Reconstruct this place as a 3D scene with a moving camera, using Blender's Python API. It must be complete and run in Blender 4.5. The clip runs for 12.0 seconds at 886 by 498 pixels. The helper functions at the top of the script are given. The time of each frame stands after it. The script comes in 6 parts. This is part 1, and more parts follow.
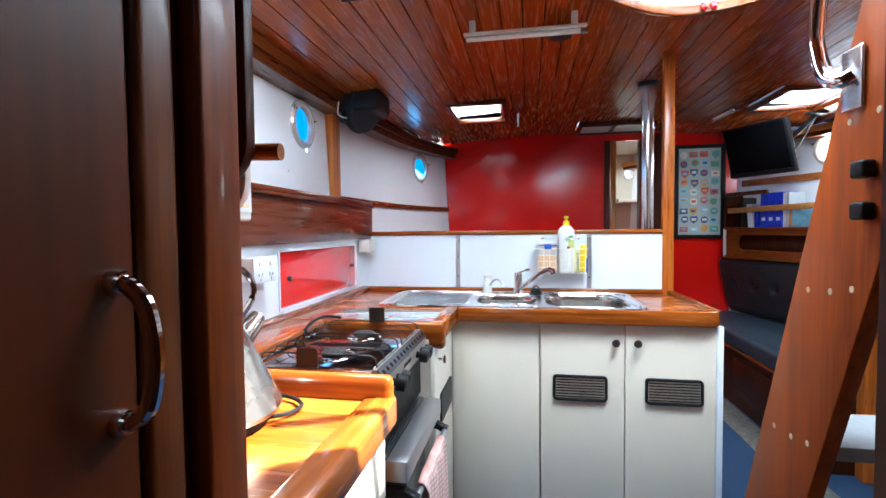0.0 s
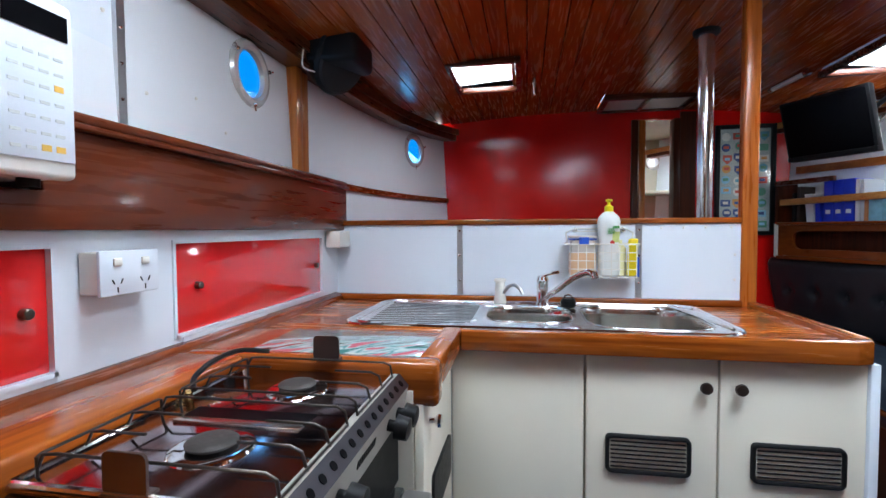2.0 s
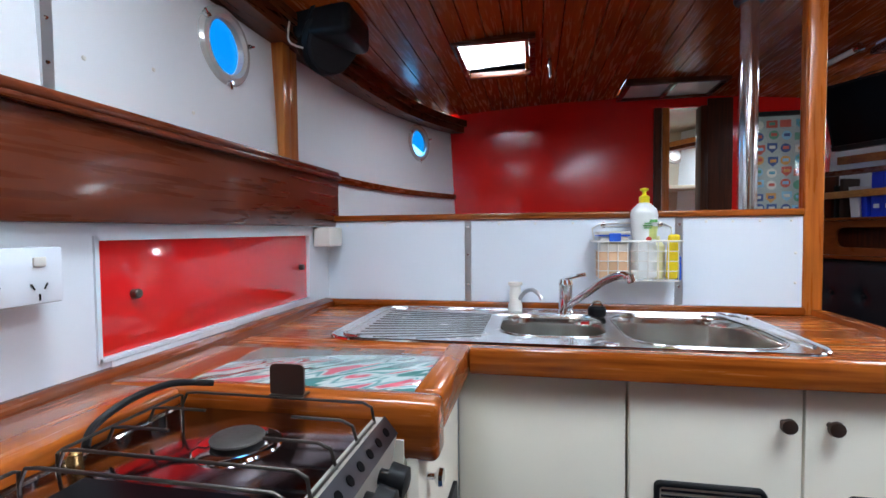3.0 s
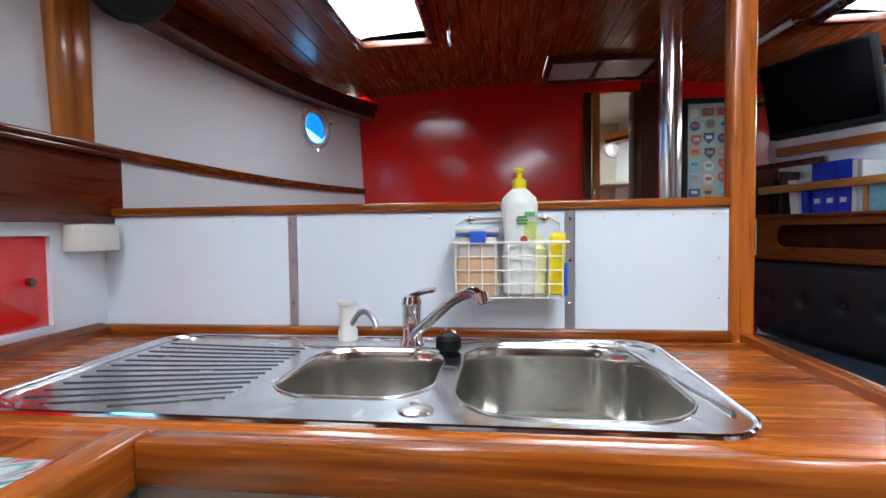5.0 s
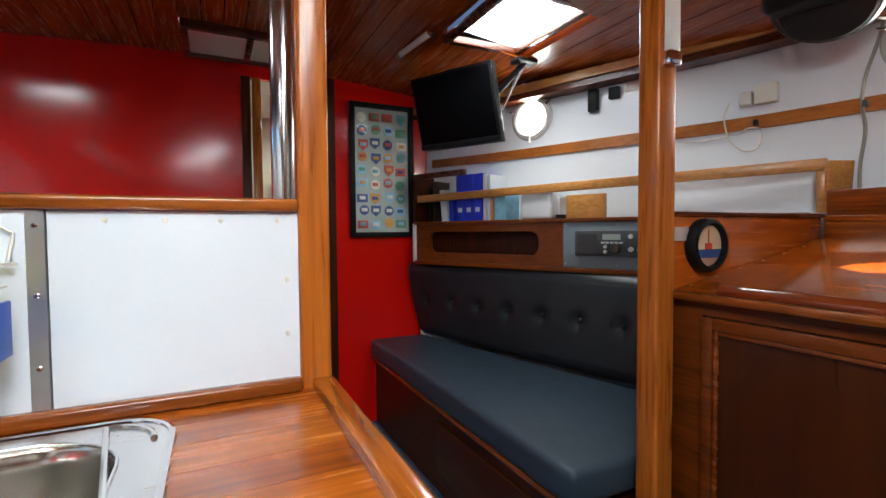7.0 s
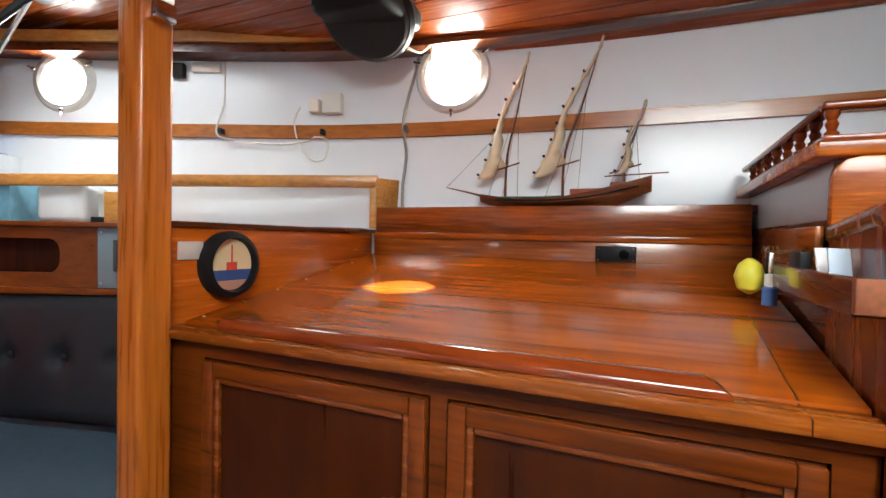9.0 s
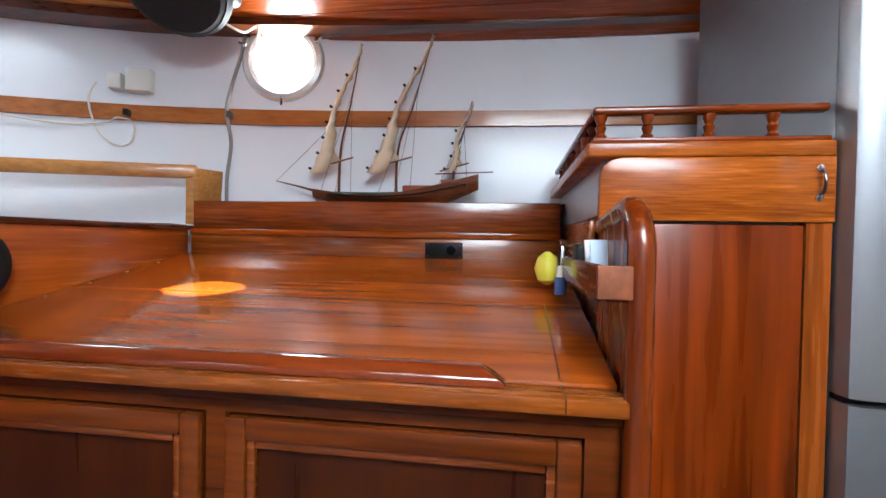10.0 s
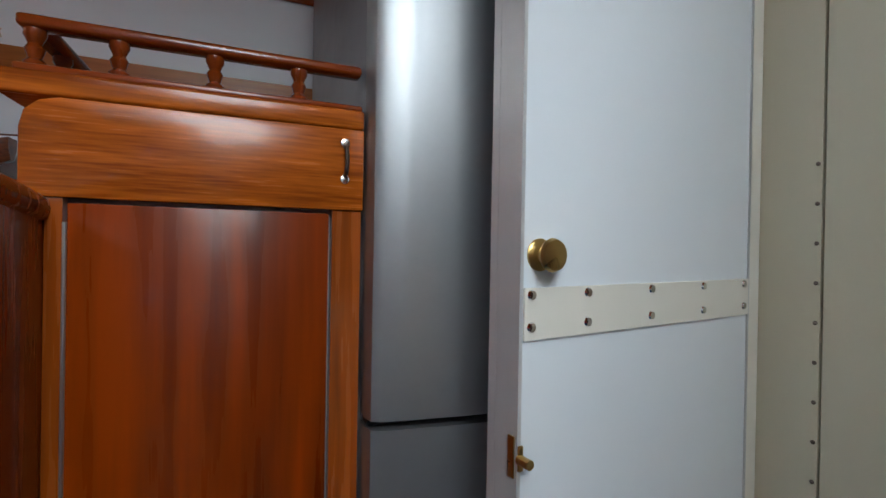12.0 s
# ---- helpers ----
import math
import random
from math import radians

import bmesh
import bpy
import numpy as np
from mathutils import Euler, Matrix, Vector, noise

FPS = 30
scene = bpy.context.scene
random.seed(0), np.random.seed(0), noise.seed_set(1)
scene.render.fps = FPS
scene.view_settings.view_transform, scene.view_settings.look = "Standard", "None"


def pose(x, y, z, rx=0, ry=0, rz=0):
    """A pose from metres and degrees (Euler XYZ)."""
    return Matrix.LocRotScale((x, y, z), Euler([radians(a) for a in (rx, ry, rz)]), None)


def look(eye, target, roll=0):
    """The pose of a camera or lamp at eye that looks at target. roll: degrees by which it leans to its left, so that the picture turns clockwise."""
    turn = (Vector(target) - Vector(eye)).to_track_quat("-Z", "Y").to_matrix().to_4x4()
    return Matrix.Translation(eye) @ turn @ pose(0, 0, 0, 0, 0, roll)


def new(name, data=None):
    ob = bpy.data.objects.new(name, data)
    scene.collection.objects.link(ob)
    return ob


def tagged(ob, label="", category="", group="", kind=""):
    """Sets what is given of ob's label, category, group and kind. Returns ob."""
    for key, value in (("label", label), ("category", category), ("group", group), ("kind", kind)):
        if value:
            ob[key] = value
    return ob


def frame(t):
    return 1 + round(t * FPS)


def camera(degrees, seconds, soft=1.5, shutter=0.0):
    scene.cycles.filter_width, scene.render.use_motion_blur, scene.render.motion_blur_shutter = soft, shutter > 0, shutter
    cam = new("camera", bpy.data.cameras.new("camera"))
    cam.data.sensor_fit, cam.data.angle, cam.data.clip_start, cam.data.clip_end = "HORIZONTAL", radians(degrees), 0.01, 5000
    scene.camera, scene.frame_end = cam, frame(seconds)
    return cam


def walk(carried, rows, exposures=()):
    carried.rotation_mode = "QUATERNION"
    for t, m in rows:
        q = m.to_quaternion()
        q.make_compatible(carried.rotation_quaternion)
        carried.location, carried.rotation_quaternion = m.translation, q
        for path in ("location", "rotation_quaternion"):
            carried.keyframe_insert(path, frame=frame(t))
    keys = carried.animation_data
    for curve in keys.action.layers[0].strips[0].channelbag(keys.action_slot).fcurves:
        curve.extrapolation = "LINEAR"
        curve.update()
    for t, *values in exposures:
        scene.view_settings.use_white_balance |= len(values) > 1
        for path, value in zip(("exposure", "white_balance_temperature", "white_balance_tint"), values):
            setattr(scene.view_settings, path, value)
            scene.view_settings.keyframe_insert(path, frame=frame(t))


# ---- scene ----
cam = camera(86.4, 12.0)
PATH = [
    (0, (0.017, 0.035, 1.23), (-0.336, 2.002, 1.149), -0.6),
    (0.5, (0.013, 0.233, 1.213), (-0.335, 2.2, 1.13), -0.4),
    (1, (-0.033, 0.408, 1.206), (-0.369, 2.378, 1.129), -0.4),
    (1.5, (-0.069, 0.543, 1.189), (-0.406, 2.513, 1.11), -0.3),
    (2, (-0.086, 0.658, 1.183), (-0.435, 2.626, 1.103), -0.3),
    (2.5, (-0.109, 0.782, 1.174), (-0.482, 2.746, 1.093), -0.3),
    (2.7, (-0.126, 0.836, 1.172), (-0.503, 2.799, 1.094), -0.4),
    (4.3, (0.016, 1.238, 1.144), (-0.406, 3.192, 1.065), -0.9),
    (4.5, (0.046, 1.317, 1.154), (-0.322, 3.281, 1.072), -0.8),
    (5, (0.159, 1.386, 1.157), (-0.075, 3.371, 1.079), -0.7),
    (5.5, (0.253, 1.477, 1.157), (0.252, 3.475, 1.07), -0.4),
    (6, (0.32, 1.607, 1.173), (0.714, 3.566, 1.093), -0.3),
    (6.5, (0.383, 1.668, 1.169), (1.069, 3.545, 1.086), 0.1),
    (6.7, (0.439, 1.682, 1.168), (1.204, 3.528, 1.088), -0.2),
    (8.3, (0.927, 1.666, 1.194), (2.424, 2.988, 1.124), 1.2),
    (8.5, (0.955, 1.68, 1.197), (2.576, 2.85, 1.13), 1.3),
    (9, (1.011, 1.672, 1.195), (2.84, 2.481, 1.148), 1.2),
    (9.5, (1.042, 1.641, 1.205), (2.972, 2.162, 1.168), 1.3),
    (10, (1.083, 1.572, 1.186), (3.062, 1.858, 1.152), 1.1),
    (10.5, (1.172, 1.455, 1.173), (3.171, 1.494, 1.146), 1.1),
    (11, (1.241, 1.312, 1.164), (3.231, 1.11, 1.143), 1.3),
    (11.5, (1.258, 1.221, 1.168), (3.208, 0.777, 1.154), 1.2),
    (12, (1.286, 1.221, 1.181), (3.133, 0.454, 1.173), 1.0),
]
walk(cam, [(t, look(eye, target, roll)) for t, eye, target, roll in PATH], exposures=((0, 3.0, 6250, 8), (0.5, 2.68, 6200, 9), (1.0, 2.42, 6250, 10), (2.7, 2.36, 6350, 10), (4.5, 2.42, 6600, 10), (5.2, 2.38, 6750, 10), (6.7, 2.48, 7250, 9), (8.3, 3.16, 7600, 9), (9.5, 3.22, 7200, 8), (10.2, 3.12, 6400, 8), (11.0, 2.7, 6400, 8), (12, 2.05, 7000, 8)))

# ---- sky, sun, window light and added fill ----
world = bpy.data.worlds.new("sky")
scene.world = world
world.use_nodes = True
wn = world.node_tree
sky = wn.nodes.new("ShaderNodeTexSky")
sky.sky_type, sky.sun_disc = "NISHITA", False
sky.sun_elevation, sky.sun_rotation = radians(51), radians(80)
wn.links.new(sky.outputs["Color"], wn.nodes["Background"].inputs["Color"])
wn.nodes["Background"].inputs["Strength"].default_value = 0.079

sun_data = bpy.data.lights.new("sun", "SUN")
sun_data.energy, sun_data.angle, sun_data.color = 5.0, radians(0.6), (1.0, 0.96, 0.90)
sun = new("sun", sun_data)
sun.matrix_world = look((0.57, 0.1, 0.72), (0, 0, 0))


def window_or_fill_light(x, y, z, target, sx, sy, watts, colour=(0.76, 0.89, 1.0), shape="RECTANGLE"):
    """The sky's light in a window's opening, or an added fill lamp."""
    d = bpy.data.lights.new("window_or_fill_light", "AREA")
    d.shape, d.size, d.size_y, d.energy, d.color = shape, sx, sy, watts, colour
    o = new("window_or_fill_light", d)
    o.matrix_world = look((x, y, z), target)
    return o


window_or_fill_light(0.66, 1.28, 2.12, (1.65, 1.33, 0), 0.56, 1.0, 6.6)
window_or_fill_light(-0.44, 1.37, 2.06, (-1.05, 1.33, 1.1), 0.28, 0.44, 2.6)
# Added fill hung inside the fore cabin, in no opening.
window_or_fill_light(1.1, 5.0, 1.9, (1.0, 4.9, 0), 0.2, 0.2, 1.0)
window_or_fill_light(-0.315, 3.395, 2.12, (-0.315, 3.395, 0), 0.32, 0.46, 1.5)
window_or_fill_light(1.675, 3.325, 2.09, (1.675, 3.325, 0), 0.32, 0.46, 1.25)
# Unseen fill lamp over the corridor, which has no window.
window_or_fill_light(0.0, -0.5, 2.0, (0.0, -0.4, 0), 0.5, 0.5, 0.08)
for px, py, pz, tx, ty in ((-1.08, 2.31, 1.77, 1, 2.6), (-0.91, 4.085, 1.76, 1, 3.2), (2.09, 3.8, 1.78, 0.5, 3.0), (2.58, 2.33, 1.78, 0.5, 2.0)):
    window_or_fill_light(px, py, pz, (tx, ty, 1.3), 0.16, 0.16, 0.07 if px < 0 else 0.36, (0.12, 0.48, 1.0) if px < 0 else (0.86, 0.94, 1.0), "DISK")


# ---- materials ----
def mat(name, colour=(0.8, 0.8, 0.8), rough=0.5, metal=0.0, coat=0.0, vary=0.06, scale=8.0, bump=0.0, rvary=0.1, alpha=None):
    m = bpy.data.materials.new(name)
    m.use_nodes = True
    nt, b = m.node_tree, m.node_tree.nodes["Principled BSDF"]
    b.inputs["Metallic"].default_value = metal
    b.inputs["Coat Weight"].default_value = coat
    b.inputs["Coat Roughness"].default_value = 0.08
    tc = nt.nodes.new("ShaderNodeTexCoord")
    n = nt.nodes.new("ShaderNodeTexNoise")
    n.inputs["Scale"].default_value, n.inputs["Detail"].default_value = scale, 6
    nt.links.new(tc.outputs["Object"], n.inputs["Vector"])
    ramp = nt.nodes.new("ShaderNodeMixRGB")
    ramp.inputs["Color1"].default_value = (*[c * (1 - vary) for c in colour], 1)
    ramp.inputs["Color2"].default_value = (*[min(1, c * (1 + vary)) for c in colour], 1)
    nt.links.new(n.outputs["Fac"], ramp.inputs["Fac"])
    nt.links.new(ramp.outputs["Color"], b.inputs["Base Color"])
    n2 = nt.nodes.new("ShaderNodeTexNoise")
    n2.inputs["Scale"].default_value, n2.inputs["Detail"].default_value = scale * 3.3, 4
    nt.links.new(tc.outputs["Object"], n2.inputs["Vector"])
    mr = nt.nodes.new("ShaderNodeMapRange")
    mr.inputs["To Min"].default_value, mr.inputs["To Max"].default_value = rough * (1 - rvary * 2), rough * (1 + rvary * 2)
    nt.links.new(n2.outputs["Fac"], mr.inputs["Value"])
    nt.links.new(mr.outputs["Result"], b.inputs["Roughness"])
    if bump:
        bp = nt.nodes.new("ShaderNodeBump")
        bp.inputs["Strength"].default_value, bp.inputs["Distance"].default_value = bump, 0.002
        nt.links.new(n2.outputs["Fac"], bp.inputs["Height"])
        nt.links.new(bp.outputs["Normal"], b.inputs["Normal"])
    return m


def wood(name, dark, light, along="y", rough=0.28, coat=0.5, scale=1.0, piece=False, contrast=0.95, spec=0.35):
    """Varnished timber: long grain along one axis, broad colour bands, fine pores; piece: each plank its own tone."""
    dark, light = [(min(1, r * 1.12), g * 0.84, b_ * 0.52) for r, g, b_ in (dark, light)]
    m = bpy.data.materials.new(name)
    m.use_nodes = True
    nt, b = m.node_tree, m.node_tree.nodes["Principled BSDF"]
    tc = nt.nodes.new("ShaderNodeTexCoord")
    mp = nt.nodes.new("ShaderNodeMapping")
    stretch = {"x": (0.06, 1, 1), "y": (1, 0.06, 1), "z": (1, 1, 0.06)}[along]
    mp.inputs["Scale"].default_value = [s * scale for s in stretch]
    nt.links.new(tc.outputs["Object"], mp.inputs["Vector"])
    vec = mp.outputs["Vector"]
    if piece:
        g = nt.nodes.new("ShaderNodeNewGeometry")
        add = nt.nodes.new("ShaderNodeVectorMath")
        add.operation = "MULTIPLY_ADD"
        nt.links.new(g.outputs["Random Per Island"], add.inputs[0])
        add.inputs[1].default_value = (7, 11, 5)
        nt.links.new(vec, add.inputs[2])
        vec = add.outputs["Vector"]
    broad = nt.nodes.new("ShaderNodeTexNoise")
    broad.inputs["Scale"].default_value, broad.inputs["Detail"].default_value, broad.inputs["Distortion"].default_value = 14, 4, 0.6
    fine = nt.nodes.new("ShaderNodeTexNoise")
    fine.inputs["Scale"].default_value, fine.inputs["Detail"].default_value = 90, 8
    pores = nt.nodes.new("ShaderNodeTexNoise")
    pores.inputs["Scale"].default_value, pores.inputs["Detail"].default_value = 320, 2
    for n in (broad, fine, pores):
        nt.links.new(vec, n.inputs["Vector"])
    mix = nt.nodes.new("ShaderNodeMath")
    mix.operation = "MULTIPLY_ADD"
    nt.links.new(fine.outputs["Fac"], mix.inputs[0])
    mix.inputs[1].default_value = 0.70
    half = nt.nodes.new("ShaderNodeMath")
    half.operation = "MULTIPLY"
    half.inputs[1].default_value = 0.75
    nt.links.new(broad.outputs["Fac"], half.inputs[0])
    nt.links.new(half.outputs[0], mix.inputs[2])
    val = mix.outputs[0]
    if piece:
        g2 = nt.nodes.new("ShaderNodeMath")
        g2.operation = "MULTIPLY_ADD"
        nt.links.new(g.outputs["Random Per Island"], g2.inputs[0])
        g2.inputs[1].default_value = 0.16
        nt.links.new(val, g2.inputs[2])
        sub = nt.nodes.new("ShaderNodeMath")
        sub.operation = "SUBTRACT"
        nt.links.new(g2.outputs[0], sub.inputs[0])
        sub.inputs[1].default_value = 0.08
        val = sub.outputs[0]
    ramp = nt.nodes.new("ShaderNodeValToRGB")
    ramp.color_ramp.elements[0].position, ramp.color_ramp.elements[1].position = 0.72 - 0.19 * contrast, 0.72 + 0.19 * contrast
    ramp.color_ramp.elements[0].color, ramp.color_ramp.elements[1].color = (*dark, 1), (*light, 1)
    nt.links.new(val, ramp.inputs["Fac"])
    nt.links.new(ramp.outputs["Color"], b.inputs["Base Color"])
    mr = nt.nodes.new("ShaderNodeMapRange")
    mr.inputs["To Min"].default_value, mr.inputs["To Max"].default_value = rough * 0.7, rough * 1.4
    nt.links.new(fine.outputs["Fac"], mr.inputs["Value"])
    nt.links.new(mr.outputs["Result"], b.inputs["Roughness"])
    b.inputs["Coat Weight"].default_value, b.inputs["Coat Roughness"].default_value = coat, 0.09
    b.inputs["Specular IOR Level"].default_value = spec
    bp = nt.nodes.new("ShaderNodeBump")
    bp.inputs["Strength"].default_value, bp.inputs["Distance"].default_value = 0.07, 0.001
    nt.links.new(pores.outputs["Fac"], bp.inputs["Height"])
    nt.links.new(bp.outputs["Normal"], b.inputs["Normal"])
    return m


def glass_mat(name, colour=(1, 1, 1), rough=0.0):
    m = bpy.data.materials.new(name)
    m.use_nodes = True
    b = m.node_tree.nodes["Principled BSDF"]
    b.inputs["Base Color"].default_value, b.inputs["Roughness"].default_value = (*colour, 1), rough
    b.inputs["Transmission Weight"].default_value = 1.0
    b.inputs["IOR"].default_value = 1.22
    return m


def glow_mat(name, colour, strength, base=1.0):
    m = bpy.data.materials.new(name)
    m.use_nodes = True
    b = m.node_tree.nodes["Principled BSDF"]
    b.inputs["Base Color"].default_value = (*[c * base for c in colour], 1)
    b.inputs["Roughness"].default_value, b.inputs["Specular IOR Level"].default_value = 1.0, 0.0
    b.inputs["Emission Color"].default_value, b.inputs["Emission Strength"].default_value = (*colour, 1), strength
    return m


def frost_mat(name):
    m = bpy.data.materials.new(name)
    m.use_nodes = True
    nt = m.node_tree
    out = nt.nodes["Material Output"]
    tr, gl, mx = nt.nodes.new("ShaderNodeBsdfTranslucent"), nt.nodes.new("ShaderNodeBsdfGlossy"), nt.nodes.new("ShaderNodeMixShader")
    tr.inputs["Color"].default_value = (0.93, 0.96, 0.97, 1)
    gl.inputs["Roughness"].default_value = 0.15
    mx.inputs["Fac"].default_value = 0.08
    nt.links.new(tr.outputs[0], mx.inputs[1])
    nt.links.new(gl.outputs[0], mx.inputs[2])
    nt.links.new(mx.outputs[0], out.inputs["Surface"])
    return m


CEIL = wood("ceiling_mahogany", (0.155, 0.034, 0.006), (0.385, 0.100, 0.016), "y", 0.25, 0.14, piece=True, contrast=1.9, spec=0.24)
MAHOG_Y = wood("mahogany_fore_aft", (0.055, 0.012, 0.005), (0.125, 0.030, 0.010), "y", 0.27, 0.25, 0.7, contrast=1.7)
MAHOG_X = wood("mahogany_athwart", (0.05, 0.013, 0.007), (0.115, 0.032, 0.014), "x", 0.25, 0.5)
MAHOG_Z = wood("mahogany_upright", (0.030, 0.007, 0.003), (0.080, 0.019, 0.006), "z", 0.38, 0.06, spec=0.2)
RED_Z = wood("red_mahogany_upright", (0.080, 0.013, 0.002), (0.23, 0.050, 0.006), "z", 0.25, 0.25, scale=0.6)
TEAK_Y = wood("teak_fore_aft", (0.15, 0.041, 0.008), (0.36, 0.120, 0.023), "y", 0.24, 0.4)
TEAK_X = wood("teak_athwart", (0.15, 0.041, 0.008), (0.36, 0.120, 0.023), "x", 0.24, 0.4)
TEAK_Z = wood("teak_upright", (0.29, 0.088, 0.017), (0.50, 0.180, 0.036), "z", 0.28, 0.3)
DESK_Y = wood("desk_teak", (0.11, 0.022, 0.0028), (0.40, 0.108, 0.014), "y", 0.13, 0.25, 0.55, contrast=1.5, spec=0.28)
DARK_TEAK = wood("dark_teak", (0.08, 0.020, 0.005), (0.20, 0.056, 0.013), "y", 0.25, 0.4)
BEAM = wood("beam_varnish", (0.055, 0.013, 0.003), (0.135, 0.036, 0.008), "y", 0.28, 0.3)
PALE_Y = wood("pale_wood", (0.36, 0.19, 0.07), (0.55, 0.33, 0.14), "y", 0.35, 0.3)
LADDER = wood("ladder_varnish", (0.17, 0.040, 0.008), (0.30, 0.076, 0.014), "z", 0.45, 0.05, spec=0.15)
LOCKER = wood("locker_mahogany", (0.026, 0.006, 0.0016), (0.085, 0.021, 0.004), "z", 0.42, 0.0, 0.35, contrast=1.3, spec=0.10)
WHITE = mat("white_laminate", (0.74, 0.80, 0.87), 0.22, coat=0.3, vary=0.03, scale=3)
HULLW = mat("white_hull_lining", (0.82, 0.87, 0.92), 0.19, coat=0.0, vary=0.015, scale=2.2, rvary=0.03)
HULLP = mat("satin_white_hull_lining", (0.82, 0.845, 0.87), 0.42, coat=0.0, vary=0.02, scale=2.2, rvary=0.05)
CREAM = mat("cream_cabinet_paint", (0.78, 0.725, 0.61), 0.38, vary=0.03, scale=3)
HULLW.node_tree.nodes["Principled BSDF"].inputs["Specular IOR Level"].default_value = 0.32
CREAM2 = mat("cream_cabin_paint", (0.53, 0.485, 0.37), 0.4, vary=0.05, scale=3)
REDW = mat("red_gloss_paint", (0.80, 0.008, 0.006), 0.17, coat=0.3, vary=0.10, scale=2.0, bump=0.03)
REDP = mat("red_acrylic", (0.75, 0.016, 0.018), 0.07, coat=0.6, vary=0.04)
STEEL = mat("brushed_steel", (0.62, 0.61, 0.59), 0.24, metal=1.0, vary=0.06, scale=30)


def brushed(name, colour, rough, along=(1, 1, 0.05), scratch=0.08, smears=1.0):
    """Stainless steel with fine drawn lines, smears and scuffs."""
    m = mat(name, colour, rough, metal=1.0, vary=0.10, scale=9)
    nt, b = m.node_tree, m.node_tree.nodes["Principled BSDF"]
    tc = nt.nodes.new("ShaderNodeTexCoord")
    mp = nt.nodes.new("ShaderNodeMapping")
    mp.inputs["Scale"].default_value = [160 * k for k in along]
    lines = nt.nodes.new("ShaderNodeTexNoise")
    lines.inputs["Scale"].default_value, lines.inputs["Detail"].default_value = 1.0, 3
    smear = nt.nodes.new("ShaderNodeTexNoise")
    smear.inputs["Scale"].default_value, smear.inputs["Detail"].default_value, smear.inputs["Distortion"].default_value = 14, 5, 1.2
    nt.links.new(tc.outputs["Object"], mp.inputs["Vector"])
    nt.links.new(mp.outputs["Vector"], lines.inputs["Vector"])
    nt.links.new(tc.outputs["Object"], smear.inputs["Vector"])
    mr = nt.nodes.new("ShaderNodeMapRange")
    mr.inputs["From Min"].default_value, mr.inputs["From Max"].default_value = 0.3, 0.7
    mr.inputs["To Min"].default_value, mr.inputs["To Max"].default_value = rough * (1 - 0.35 * smears), rough * (1 + 0.5 * smears)
    nt.links.new(smear.outputs["Fac"], mr.inputs["Value"])
    nt.links.new(mr.outputs["Result"], b.inputs["Roughness"])
    bp = nt.nodes.new("ShaderNodeBump")
    bp.inputs["Strength"].default_value, bp.inputs["Distance"].default_value = scratch, 0.001
    nt.links.new(lines.outputs["Fac"], bp.inputs["Height"])
    nt.links.new(bp.outputs["Normal"], b.inputs["Normal"])
    return m


BOWL = brushed("satin_steel_bowl", (0.62, 0.60, 0.56), 0.17)
SINKTOP = brushed("satin_steel_deck", (0.70, 0.70, 0.70), 0.19, (0.05, 1, 1), 0.05)
CHROME = mat("chrome", (0.75, 0.75, 0.76), 0.08, metal=1.0, vary=0.03)
FRIDGE = mat("silver_fridge", (0.31, 0.32, 0.335), 0.42, metal=0.85, vary=0.03, scale=40)
ALU = mat("aluminium", (0.55, 0.56, 0.58), 0.35, metal=0.9, vary=0.06)
BRASS = mat("brass", (0.50, 0.34, 0.13), 0.28, metal=1.0, vary=0.1)
BRONZE = mat("dark_knob_metal", (0.13, 0.10, 0.085), 0.3, metal=0.9)
BLACK = mat("black_plastic", (0.009, 0.009, 0.010), 0.45, vary=0.15, scale=20)
SCREEN = mat("black_screen", (0.003, 0.003, 0.004), 0.3)
for m_, s_ in ((BLACK, 0.2), (SCREEN, 0.05)):
    m_.node_tree.nodes["Principled BSDF"].inputs["Specular IOR Level"].default_value = s_
WIRE = mat("black_iron_wire", (0.05, 0.042, 0.036), 0.35, metal=0.7)
CAP = mat("worn_cast_iron", (0.045, 0.038, 0.034), 0.6, metal=0.2, vary=0.2, scale=60, bump=0.2)
PLASTIC = mat("white_plastic", (0.76, 0.74, 0.68), 0.35, vary=0.03)
VINYL = mat("navy_black_vinyl", (0.017, 0.019, 0.023), 0.33, vary=0.2, scale=12, bump=0.25)
SEATV = mat("navy_seat_vinyl", (0.030, 0.047, 0.067), 0.4, vary=0.2, scale=12, bump=0.25)
for m_ in (VINYL, SEATV):
    m_.node_tree.nodes["Principled BSDF"].inputs["Specular IOR Level"].default_value = 0.33
CARPET = mat("blue_carpet", (0.018, 0.055, 0.13), 0.95, vary=0.35, scale=90, bump=0.8)
GREYP = mat("grey_panel_paint", (0.17, 0.22, 0.25), 0.4, vary=0.05)
PORTW = mat("port_ring_white", (0.62, 0.61, 0.58), 0.25, metal=0.2, vary=0.08)
GLASS = glass_mat("window_glass")
FROST = frost_mat("frosted_hatch_acrylic")
BLUE_OUT = glow_mat("blue_awning", (0.004, 0.27, 0.85), 0.15, 0.06)
WHITE_OUT = glow_mat("bright_haze", (0.95, 0.98, 1.0), 2.6)
DIFFUSER = mat("lamp_diffuser", (0.82, 0.80, 0.74), 0.35, vary=0.02)


# ---- shapes ----
def merged(*bms):
    out = bmesh.new()
    for b in bms:
        me = bpy.data.meshes.new("t")
        b.to_mesh(me)
        b.free()
        out.from_mesh(me)
        bpy.data.meshes.remove(me)
    return out


